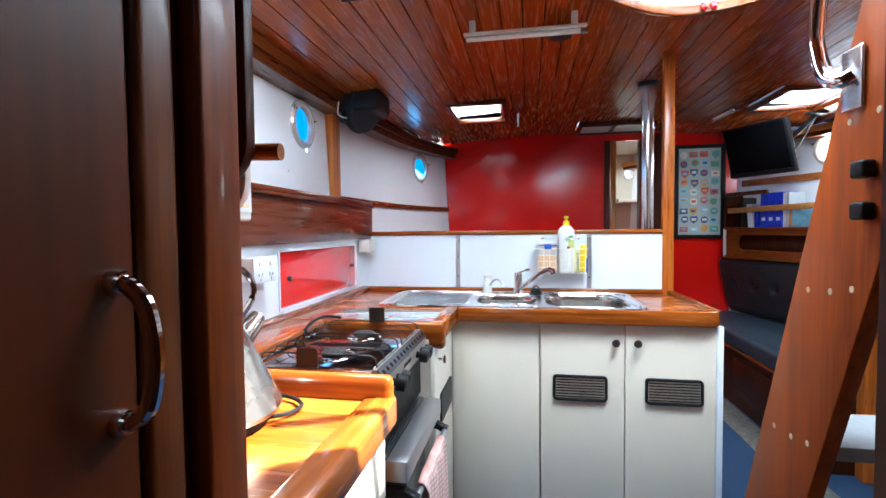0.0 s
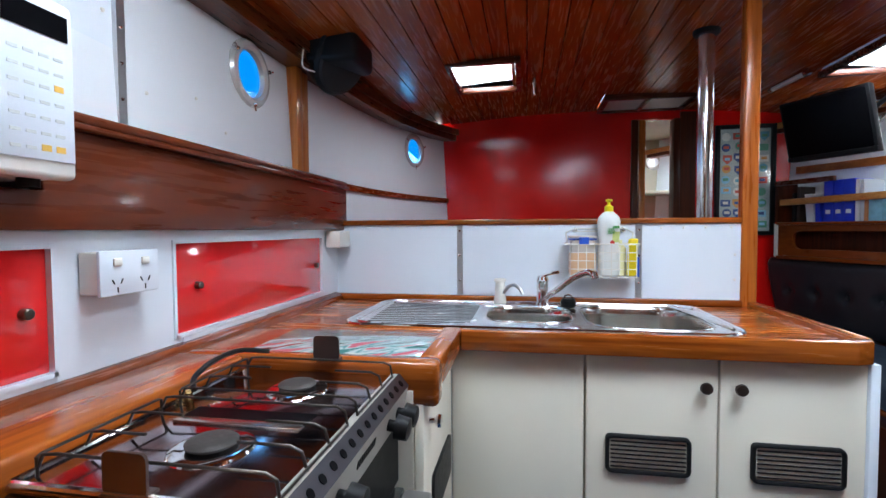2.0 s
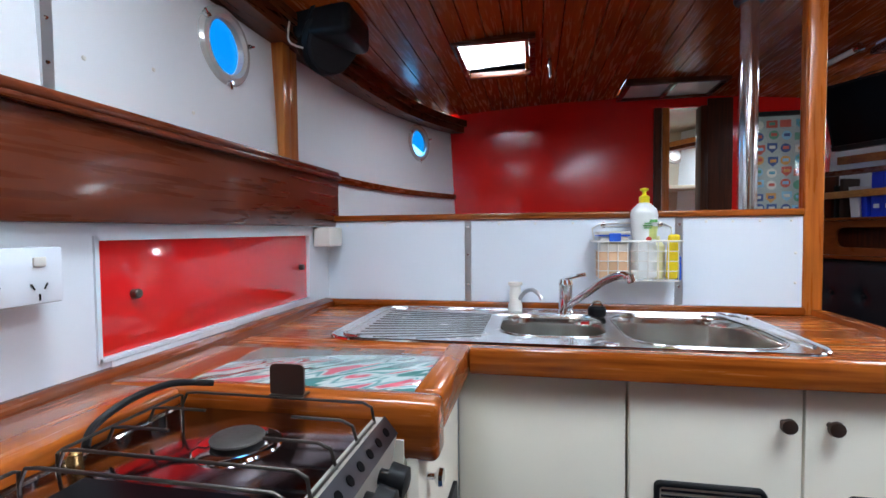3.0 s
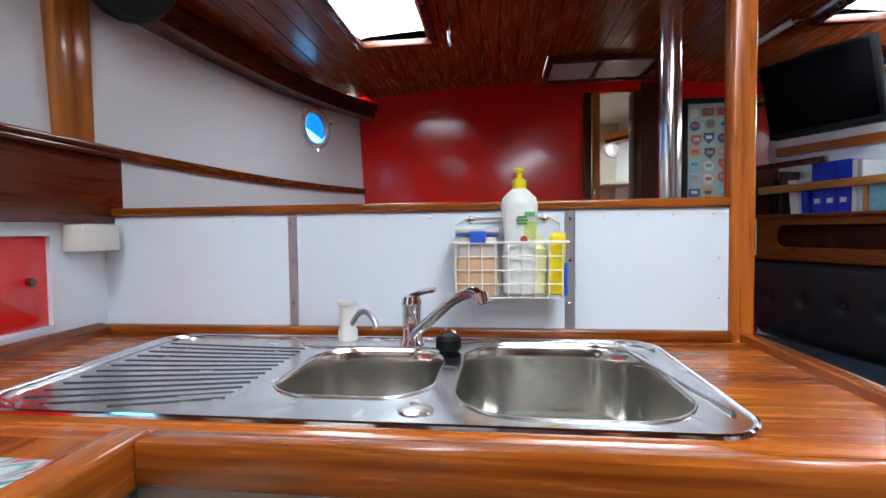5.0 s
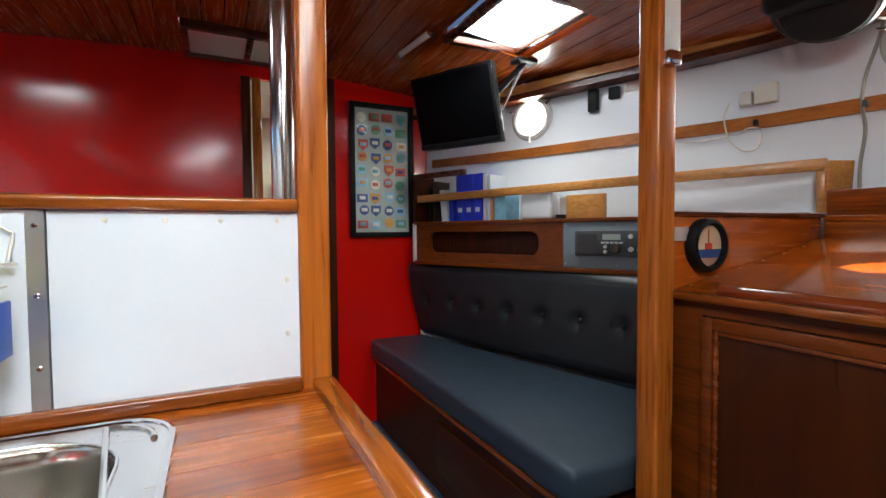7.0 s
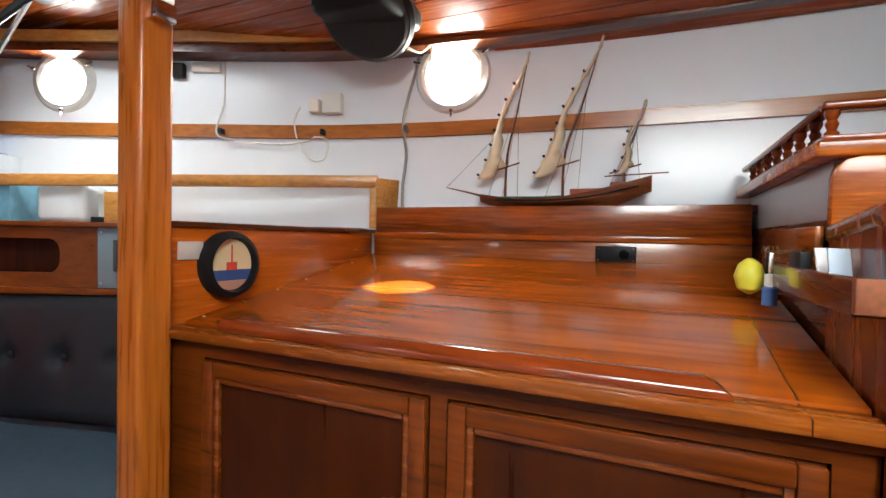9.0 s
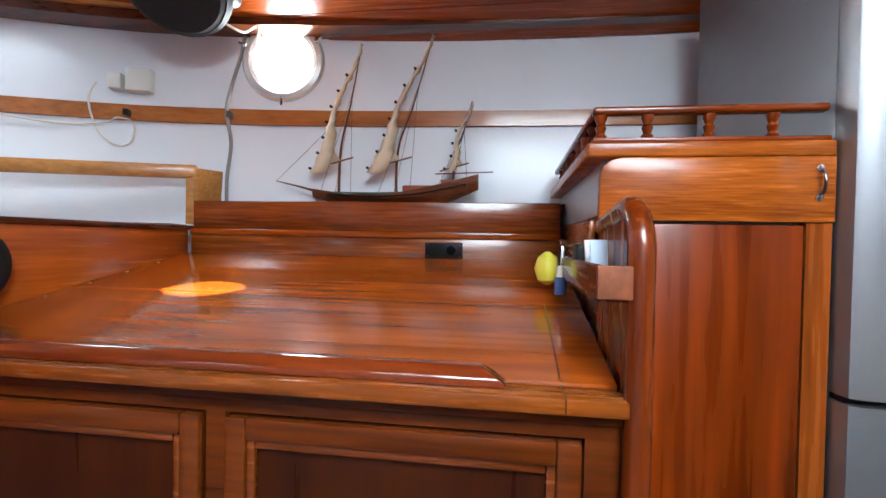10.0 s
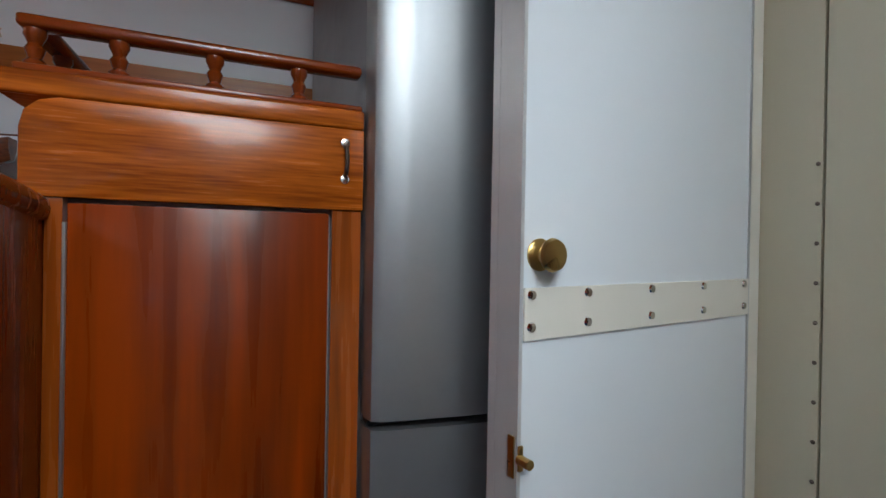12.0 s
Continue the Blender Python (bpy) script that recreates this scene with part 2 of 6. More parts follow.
def box(x0, x1, y0, y1, z0, z1, bevel=0.0, seg=2):
    bm = bmesh.new()
    bmesh.ops.create_cube(bm, size=1)
    for v in bm.verts:
        v.co = Vector(((x0 + x1) / 2 + v.co.x * (x1 - x0), (y0 + y1) / 2 + v.co.y * (y1 - y0), (z0 + z1) / 2 + v.co.z * (z1 - z0)))
    if bevel:
        bmesh.ops.bevel(bm, geom=bm.edges[:], offset=bevel, segments=seg, profile=0.5, affect="EDGES")
    return bm


def prism(poly, axis, a, b, bevel=0.0):
    """A polygon in the plane across an axis, carried from a to b. axis z: (x, y); x: (y, z); y: (x, z)."""
    put = {"z": lambda u, v, w: (u, v, w), "x": lambda u, v, w: (w, u, v), "y": lambda u, v, w: (u, w, v)}[axis]
    bm = bmesh.new()
    lo = [bm.verts.new(put(u, v, a)) for u, v in poly]
    hi = [bm.verts.new(put(u, v, b)) for u, v in poly]
    bm.faces.new(lo)
    bm.faces.new(hi[::-1])
    for i in range(len(poly)):
        j = (i + 1) % len(poly)
        bm.faces.new((lo[j], lo[i], hi[i], hi[j]))
    bmesh.ops.recalc_face_normals(bm, faces=bm.faces)
    if bevel:
        bmesh.ops.bevel(bm, geom=bm.edges[:], offset=bevel, segments=2, profile=0.5, affect="EDGES")
    return bm


def smooth_path(points, steps=6):
    p = [Vector(q) for q in points]
    out = []
    for i in range(len(p) - 1):
        a, b, c, d = p[max(i - 1, 0)], p[i], p[i + 1], p[min(i + 2, len(p) - 1)]
        for k in range(steps):
            t = k / steps
            out.append(0.5 * (2 * b + (c - a) * t + (2 * a - 5 * b + 4 * c - d) * t * t + (3 * b - a - 3 * c + d) * t ** 3))
    return out + [p[-1]]


def tube(points, r, seg=8, curved=False, rads=None):
    pts = smooth_path(points) if curved else [Vector(q) for q in points]
    bm, rings, up = bmesh.new(), [], None
    for i, p in enumerate(pts):
        d = (pts[min(i + 1, len(pts) - 1)] - pts[max(i - 1, 0)]).normalized()
        if up is None:
            up = Vector((0, 0, 1)) if abs(d.z) < 0.9 else Vector((1, 0, 0))
        side = d.cross(up).normalized()
        up = side.cross(d).normalized()
        rr = r if rads is None else rads[0] + (rads[1] - rads[0]) * i / (len(pts) - 1)
        rings.append([bm.verts.new(p + (side * math.cos(a) + up * math.sin(a)) * rr) for a in (2 * math.pi * k / seg for k in range(seg))])
    for a, b in zip(rings, rings[1:]):
        for k in range(seg):
            bm.faces.new((a[k], a[(k + 1) % seg], b[(k + 1) % seg], b[k]))
    bm.faces.new(rings[0][::-1])
    bm.faces.new(rings[-1])
    bmesh.ops.recalc_face_normals(bm, faces=bm.faces)
    return bm


def lathe(profile, seg=24, at=(0, 0, 0), axis=(0, 0, 1), caps=True):
    """A profile of (radius, height) turned round an axis."""
    q = Vector((0, 0, 1)).rotation_difference(Vector(axis))
    bm, rings = bmesh.new(), []
    for r, h in profile:
        rings.append([bm.verts.new(Vector(at) + q @ Vector((r * math.cos(a), r * math.sin(a), h))) for a in (2 * math.pi * k / seg for k in range(seg))])
    for a, b in zip(rings, rings[1:]):
        for k in range(seg):
            bm.faces.new((a[k], a[(k + 1) % seg], b[(k + 1) % seg], b[k]))
    if caps:
        bm.faces.new(rings[0][::-1])
        bm.faces.new(rings[-1])
    bmesh.ops.recalc_face_normals(bm, faces=bm.faces)
    return bm


def rounded(x0, x1, y0, y1, r, n=6):
    """The outline of a rectangle with round corners."""
    out = []
    for cx, cy, a0 in ((x1 - r, y1 - r, 0), (x0 + r, y1 - r, 90), (x0 + r, y0 + r, 180), (x1 - r, y0 + r, 270)):
        out += [(cx + r * math.cos(radians(a0 + 90 * k / n)), cy + r * math.sin(radians(a0 + 90 * k / n))) for k in range(n + 1)]
    return out


def place_of(ob):
    p = Vector()
    while ob:
        p += ob.location
        ob = ob.parent
    return p


def part(name, bm, material, parent=None, label="", sharp=35):
    """One mesh object under a thing or a part; the shape is given in the world."""
    me = bpy.data.meshes.new(name)
    bmesh.ops.translate(bm, verts=bm.verts, vec=-place_of(parent))
    bm.to_mesh(me)
    bm.free()
    me.materials.append(material)
    me.shade_smooth()
    me.set_sharp_from_angle(angle=radians(sharp))
    ob = new(name, me)
    ob.parent = parent
    return tagged(ob, label)


def thing(name, label, category, at=(0, 0, 0), group="", kind=""):
    ob = new(name)
    ob.location = at
    ob.empty_display_size = 0.05
    return tagged(ob, label, category, group, kind)


def solo(name, bm, material, label, category, group="", kind="", sharp=35):
    return tagged(part(name, bm, material, None, label, sharp), "", category, group, kind)


def structure(name, bm, material, label, category="structure", parent=None):
    return tagged(part(name, bm, material, parent, label), "", category if parent is None else "", "", "structure" if parent is None else "")


def cut(ob, bm):
    """Takes a shape out of an object's mesh."""
    me = bpy.data.meshes.new("cutter")
    bm.to_mesh(me)
    bm.free()
    tool = new("cutter", me)
    mod = ob.modifiers.new("cut", "BOOLEAN")
    mod.operation, mod.object, mod.solver = "DIFFERENCE", tool, "EXACT"
    bpy.context.view_layer.update()
    done = bpy.data.meshes.new_from_object(ob.evaluated_get(bpy.context.evaluated_depsgraph_get()))
    ob.modifiers.clear()
    ob.data = done
    bpy.data.objects.remove(tool)
    bpy.data.meshes.remove(me)


def interp(y, table):
    for (a, va), (b, vb) in zip(table, table[1:]):
        if y <= b:
            return va + (vb - va) * (y - a) / (b - a)
    return table[-1][1]


RIGHT = [(-1.0, 2.66), (0.5, 2.68), (1.5, 2.68), (2.0, 2.655), (2.4, 2.61), (2.83, 2.52), (3.2, 2.37), (3.8, 2.13), (4.1, 1.99), (4.45, 1.80), (5.6, 1.1)]
LEFT = [(-1.0, -1.10), (1.6, -1.13), (2.65, -1.13), (3.2, -1.10), (3.7, -1.035), (4.085, -0.93), (4.45, -0.76), (5.6, -0.1)]


def hull_x(y, side):
    t = RIGHT if side > 0 else LEFT
    return (interp(y - 0.15, t) + 2 * interp(y, t) + interp(y + 0.15, t)) / 4 if -0.8 < y < 5.4 else interp(y, t)


def ceil_z(x):
    return 2.085 - 0.045 * (x - 0.4) ** 2


# ---- shell of the boat ----
YS = [-1.0 + 0.1 * i for i in range(67)]


def hull_band(side, z0, z1, off0, off1, ys, lean=0.0):
    """A strip that follows the hull, between two offsets inwards."""
    s = -side
    bm = bmesh.new()
    rings = []
    for y in ys:
        h = hull_x(y, side)
        rings.append([bm.verts.new((h + s * (o + lean * (2.0 - z)), y, z)) for o, z in ((off0, z0), (off1, z0), (off1, z1), (off0, z1))])
    for a, b in zip(rings, rings[1:]):
        for k in range(4):
            bm.faces.new((a[k], a[(k + 1) % 4], b[(k + 1) % 4], b[k]))
    bm.faces.new(rings[0])
    bm.faces.new(rings[-1][::-1])
    bmesh.ops.recalc_face_normals(bm, faces=bm.faces)
    return bm


floor = structure("floor", box(-1.5, 3.0, -1.2, 5.8, -0.05, 0.0), CARPET, "dark blue carpet on the cabin sole", "floor")
wall_port = structure("wall_port", hull_band(-1, 0.0, 2.2, -0.04, 0.0, YS, 0.05), HULLP, "satin white hull lining panels", "wall")
wall_starboard = structure("wall_starboard", hull_band(1, 0.0, 2.2, -0.04, 0.0, YS, 0.05), HULLW, "glossy white hull lining panels", "wall")
PORTS = [(-1, 2.31, 1.775, 0.095), (-1, 4.085, 1.77, 0.095), (1, 3.80, 1.78, 0.095), (1, 2.35, 1.785, 0.11), (1, 5.0, 1.6, 0.08)]


def hull_dir(y, side):
    d = Vector((hull_x(y + 0.1, side) - hull_x(y - 0.1, side), 0.2, 0)).normalized()
    n = Vector((-d.y, d.x, 0)) * (1 if side > 0 else -1)
    return d, n  # along the hull, and into the cabin


for side, py, pz, pr in PORTS:
    d, n = hull_dir(py, side)
    c = Vector((hull_x(py, side) - side * 0.05 * (2.0 - pz), py, pz))
    flare = 0.20 if side < 0 else 0.0
    cut(wall_port if side < 0 else wall_starboard, lathe([(pr + flare, -0.12), (pr, 0.0), (pr, 0.12)], 32, c, n))


def porthole(side, py, pz, pr):
    d, n = hull_dir(py, side)
    c = Vector((hull_x(py, side) - side * 0.05 * (2.0 - pz), py, pz))
    w = thing("porthole", "round white-rimmed metal porthole with clear glass", "porthole", c, "portholes", "structure")
    deep = -0.012 if side < 0 else -0.05
    part("rim", lathe([(pr + 0.028, -0.004), (pr + 0.03, 0.006), (pr + 0.022, 0.016), (pr + 0.004, 0.02), (pr - 0.008, 0.012), (pr - 0.008, deep), (pr + 0.002, deep), (pr + 0.028, -0.004)], 36, c, n, False), PORTW, w)
    g = part("pane", lathe([(pr - 0.004, -0.010), (pr - 0.004, -0.004)], 32, c, n), GLASS, w)
    g.visible_shadow = False
    for a in (20, 150, 270):
        q = c + (d * math.cos(radians(a)) + Vector((0, 0, 1)) * math.sin(radians(a))) * (pr + 0.022)
        part("dog", merged(lathe([(0.009, 0.0), (0.009, 0.022), (0.005, 0.028)], 10, q, n), tube([q + n * 0.02, q + n * 0.024 + (q - c).normalized() * 0.022], 0.004, 6)), CHROME, w)
    return w


for p in PORTS:
    porthole(*p)

backdrop_port = structure("backdrop_port", box(-3.6, -3.58, -1, 30, 1.4, 8.0), BLUE_OUT, "plain blue boat cover outside the portholes", "backdrop")
backdrop_starboard = structure("backdrop_starboard", box(5.0, 5.02, -2, 16, -1.0, 3.4), WHITE_OUT, "plain bright haze outside the portholes", "backdrop")

# ceiling of tongue-and-groove planks with openings for hatches
OPEN = [(0.36, 0.98, 0.75, 2.04), (-0.60, -0.28, 1.12, 1.62), (-0.49, -0.14, 3.15, 3.64), (1.50, 1.85, 3.08, 3.57), (0.45, 1.0, 4.02, 4.36)]
planks = bmesh.new()
PW = 0.086
k = -14
while k * PW < 2.75:
    x0, x1 = k * PW, (k + 1) * PW
    k += 1
    far = [y for y in YS if hull_x(y, 1) + 0.04 >= x1 and hull_x(y, -1) - 0.04 <= x0]
    if not far:
        continue
    spans = [(far[0], far[-1])]
    for ox0, ox1, oy0, oy1 in OPEN:
        if min(x1, ox1) - max(x0, ox0) > PW * 0.5:
            spans = [s for a, b in spans for s in ((a, min(b, oy0)), (max(a, oy1), b)) if s[1] - s[0] > 0.01]
    z0, z1 = ceil_z(x0), ceil_z(x1)
    for ya, yb in spans:
        prof = [(x0, z0 + 0.006), (x0 + 0.0028, z0), (x1 - 0.0028, z1), (x1, z1 + 0.006), (x1, z1 + 0.04), (x0, z0 + 0.04)]
        lo = [planks.verts.new((u, ya, v)) for u, v in prof]
        hi = [planks.verts.new((u, yb, v)) for u, v in prof]
        planks.faces.new(lo)
        planks.faces.new(hi[::-1])
        for i in range(6):
            j = (i + 1) % 6
            planks.faces.new((lo[j], lo[i], hi[i], hi[j]))
bmesh.ops.recalc_face_normals(planks, faces=planks.faces)
ceiling = structure("ceiling", planks, CEIL, "varnished mahogany tongue-and-groove ceiling planks", "ceiling")

# carlines where the ceiling meets the hull
for side, nm in ((-1, "beam_port"), (1, "beam_starboard")):
    bm = hull_band(side, 1.90 if side < 0 else 1.865, 1.985 if side < 0 else 1.94, 0.0, 0.11, YS)
    structure(nm, bm, BEAM, "dark varnished beam along the deck edge", "beam")
structure("trim_starboard", hull_band(1, 1.895, 1.935, 0.112, 0.13, YS), PALE_Y, "pale wooden strip along the deck edge", "trim")
structure("trim_port", hull_band(-1, 1.945, 1.99, 0.112, 0.13, YS), BEAM, "dark wooden strip along the deck edge", "trim")

# belt rails on the hull lining
structure("trim_belt_starboard", hull_band(1, 1.565, 1.615, 0.018, 0.036, [0.4 + 0.1 * i for i in range(41)], 0.0), wood("belt_teak", (0.28, 0.11, 0.03), (0.44, 0.19, 0.06), "y", 0.3, 0.4), "varnished teak belt rail on the hull", "trim")
structure("trim_belt_port", hull_band(-1, 1.405, 1.44, 0.03, 0.045, [2.75 + 0.1 * i for i in range(18)], 0.0), DARK_TEAK, "varnished wooden belt rail on the hull", "trim")

# forward bulkhead, red, with the doorway to the fore cabin
BY = 4.45
bulk = structure("wall_forward", merged(box(-0.80, 0.70, BY, BY + 0.03, 0, 2.12), box(1.02, 1.79, BY, BY + 0.03, 0, 2.12), box(0.70, 1.02, BY, BY + 0.03, 2.0, 2.12)), REDW, "glossy red painted bulkhead with soft reflections", "wall")
dj = thing("door_frame", "dark varnished wooden frame of the fore cabin doorway", "door frame", (0.86, BY, 0), "", "structure")
part("jamb", box(0.69, 0.735, BY - 0.035, BY + 0.08, 0, 2.0, 0.004), MAHOG_Z, dj)
part("jamb", box(0.985, 1.03, BY - 0.035, BY + 0.08, 0, 2.0, 0.004), MAHOG_Z, dj)
part("door_stop", box(0.745, 0.79, BY - 0.02, BY + 0.012, 0, 2.0, 0.003), TEAK_Z, dj)
structure("wall_passage", box(1.032, 1.19, BY - 0.012, BY - 0.002, 0, 2.05), MAHOG_Z, "dark wooden panel beside the doorway", "wall")
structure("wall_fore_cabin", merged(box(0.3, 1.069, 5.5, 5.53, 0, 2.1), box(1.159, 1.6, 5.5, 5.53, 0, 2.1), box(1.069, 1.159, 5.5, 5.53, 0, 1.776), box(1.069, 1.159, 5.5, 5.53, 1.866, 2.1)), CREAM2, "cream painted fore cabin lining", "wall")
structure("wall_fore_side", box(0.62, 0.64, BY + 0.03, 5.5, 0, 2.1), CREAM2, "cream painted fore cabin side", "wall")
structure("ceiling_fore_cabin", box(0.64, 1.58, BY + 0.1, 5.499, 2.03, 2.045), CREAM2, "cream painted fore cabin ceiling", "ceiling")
fp = thing("window_fore", "small round bright porthole in the fore cabin", "porthole", (1.114, 5.5, 1.82), "", "structure")
part("rim", lathe([(0.045, 0.0), (0.045, 0.012), (0.068, 0.012), (0.074, 0.004), (0.074, 0.0)], 28, (1.114, 5.4995, 1.821), (0, -1, 0), caps=False), PORTW, fp)
part("backdrop", box(1.0, 1.23, 5.60, 5.61, 1.7, 1.95), WHITE_OUT, fp)
fb = thing("fore_shelf", "white shelf with a wooden edge in the fore cabin", "shelf", (1.1, 5.1, 1.5))
part("board", box(0.97, 1.35, 5.2, 5.5, 1.50, 1.53, 0.004), CREAM2, fb)
part("edge", box(0.95, 0.97, 5.2, 5.5, 1.49, 1.54, 0.004), CREAM2, fb)

# aft bulkhead, corridor and closing walls
structure("wall_aft_bulkhead", merged(box(0.305, 1.8, 0.40, 0.484, 0, 2.1), box(-1.2, -0.58, 0.40, 0.484, 0, 2.1)), MAHOG_Z, "dark varnished aft bulkhead", "wall")
structure("wall_aft", box(-1.2, 2.8, -1.0, -0.97, 0, 2.2), MAHOG_X, "dark varnished aft cabin wall", "wall")
structure("wall_corridor", box(0.305, 0.335, -0.97, 0.40, 0, 2.1), MAHOG_Z, "varnished corridor wall", "wall")

# companionway hatch over the ladder
hw = thing("companionway_hatch", "white hatch coaming with a curved varnished edge over the ladder", "hatch", (0.64, 1.2, 2.05), "", "structure")
front = [(0.27 + 0.74 * i / 16, 1.80 + 0.215 * math.sin(math.pi * i / 16)) for i in range(17)]
part("coaming", prism(front + [(1.01, 2.13), (0.27, 2.13)], "z", 2.078, 2.30), WHITE, hw)
part("head_board", prism([(x, y + 0.017) for x, y in front] + [(1.01, 2.12), (0.27, 2.12)], "z", 2.070, 2.0775), CEIL, hw)
part("sliding_cover", box(0.28, 1.06, 1.125, 2.13, 2.302, 2.31), FROST, hw, "frosted sliding hatch cover half open")
part("trim", prism([(x, y - 0.012) for x, y in front] + [(x, y + 0.016) for x, y in reversed(front)], "z", 2.04, 2.074, 0.004), TEAK_X, hw)
part("side_coaming", merged(box(0.30, 0.36, 0.75, 1.80, 2.06, 2.30)), WHITE, hw)
part("side_coaming", merged(box(0.98, 1.04, 0.75, 1.80, 2.03, 2.30)), WHITE, hw)
part("back_coaming", box(0.30, 1.04, 0.69, 0.75, 2.06, 2.30), WHITE, hw)
for dx in (-0.016, 0.016):
    part("latch", lathe([(0.012, 0), (0.013, 0.02), (0.008, 0.03)], 12, (0.69 + dx, 1.998, 2.07), (0, -0.6, -0.8)), REDP, hw)


def hatch(x0, x1, y0, y1, z, label, frame_mat):
    h = thing("deck_hatch", label, "hatch", ((x0 + x1) / 2, (y0 + y1) / 2, z), "deck hatches", "structure")
    w = 0.022
    for a in ((x0 - w, x0 + 0.008, y0 - w, y1 + w), (x1 - 0.008, x1 + w, y0 - w, y1 + w), (x0 + 0.008, x1 - 0.008, y0 - w, y0 + 0.008), (x0 + 0.008, x1 - 0.008, y1 - 0.008, y1 + w)):
        part("frame", box(a[0], a[1], a[2], a[3], z - 0.012, z + 0.02, 0.003), frame_mat, h)
    for a in ((x0 - 0.012, x0, y0, y1), (x1, x1 + 0.012, y0, y1), (x0, x1, y0 - 0.012, y0), (x0, x1, y1, y1 + 0.012)):
        part("coaming", box(a[0], a[1], a[2], a[3], z + 0.02, z + 0.11), WHITE, h)
    part("pane", box(x0 - 0.01, x1 + 0.01, y0 - 0.01, y1 + 0.01, z + 0.11, z + 0.118), FROST, h)
    return h


hatch(-0.49, -0.14, 3.15, 3.64, 2.05, "frosted deck hatch with a dark wooden frame", MAHOG_X)
hatch(1.50, 1.85, 3.08, 3.57, 2.015, "frosted deck hatch with a dark wooden frame", MAHOG_X)
hatch(-0.60, -0.28, 1.12, 1.62, 2.045, "frosted deck hatch with a dark wooden frame", MAHOG_X)
fh = thing("ceiling_hatch_panel", "shallow wooden-framed ceiling recess with a white panel", "ceiling panel", (0.72, 4.19, 2.07), "", "structure")
for a in ((0.43, 0.46, 4.0, 4.38), (0.70, 0.73, 4.0, 4.38), (0.99, 1.02, 4.0, 4.38), (0.46, 0.99, 4.0, 4.025), (0.46, 0.99, 4.355, 4.38)):
    part("frame", box(*a, 2.045, 2.085, 0.003), MAHOG_X, fh)
part("panel", box(0.44, 1.01, 4.01, 4.37, 2.062, 2.072), CREAM, fh)

# posts
post = thing("post", "square varnished teak post at the end of the galley partition", "post", (0.695, 2.515, 0.9))
part("shaft", box(0.667, 0.719, 2.49, 2.534, 0.0, 2.082, 0.008, 3), TEAK_Z, post)
post2 = thing("post", "square varnished teak post beside the chart table", "post", (1.62, 2.58, 0))
part("shaft", box(1.585, 1.655, 2.545, 2.615, 0, 2.02, 0.01, 3), TEAK_Z, post2)
MASTS = brushed("polished_mast_steel", (0.78, 0.77, 0.76), 0.13, (1, 1, 0.05), 0.02)
mast = thing("mast_support", "polished stainless steel compression post with a black collar", "pole", (0.717, 3.014, 0))
part("tube", lathe([(0.035, 0), (0.035, 2.075)], 32, (0.717, 3.014, 0)), MASTS, mast)
part("collar", lathe([(0.0355, 2.058), (0.050, 2.061), (0.056, 2.068), (0.058, 2.081)], 32, (0.717, 3.014, 0)), BLACK, mast)


# ---- galley ----
def knob(parent, at, axis, r=0.016, material=None, name="knob"):
    part(name, lathe([(0.006, 0), (0.005, 0.012), (r * 0.8, 0.016), (r, 0.02), (r * 0.9, 0.026), (0.002, 0.028)], 16, at, axis), material or BRONZE, parent)


def screw(parent, at, axis, r=0.004, material=None):
    part("screw", lathe([(r, 0), (r, 0.0012), (r * 0.5, 0.0026)], 10, at, axis), material or CHROME, parent)


# white partition behind the sink
partition = thing("wall_partition", "white laminate half-height partition with steel joint strips", "wall", (-0.1, 2.52, 0), "", "structure")
for a, b in ((-0.86, -0.3565), (-0.3345, 0.3105), (0.3335, 0.667)):
    part("panel", box(a, b, 2.50, 2.53, 0.0, 1.202, 0.0015), WHITE, partition)
for a in (-0.356, 0.311):
    part("joint_strip", box(a, a + 0.021, 2.497, 2.528, 0.0, 1.202), ALU, partition, "brushed aluminium strip")
    for z in (0.985, 1.085, 1.18):
        screw(partition, (a + 0.0105, 2.497, z), (0, -1, 0))
for x in (-0.78, -0.64, -0.5, -0.24, -0.12, 0.0, 0.4, 0.475, 0.55, 0.635):
    screw(partition, (x, 2.50, 1.188), (0, -1, 0), 0.004, PLASTIC)
for z in (1.0, 1.09):
    screw(partition, (0.648, 2.50, z), (0, -1, 0), 0.004, PLASTIC)
part("cap_rail", box(-0.86, 0.667, 2.488, 2.545, 1.203, 1.224, 0.006, 3), TEAK_X, partition, "varnished teak cap rail")
part("saloon_lining", box(-0.86, 0.667, 2.531, 2.545, 0.0, 1.202), MAHOG_X, partition)

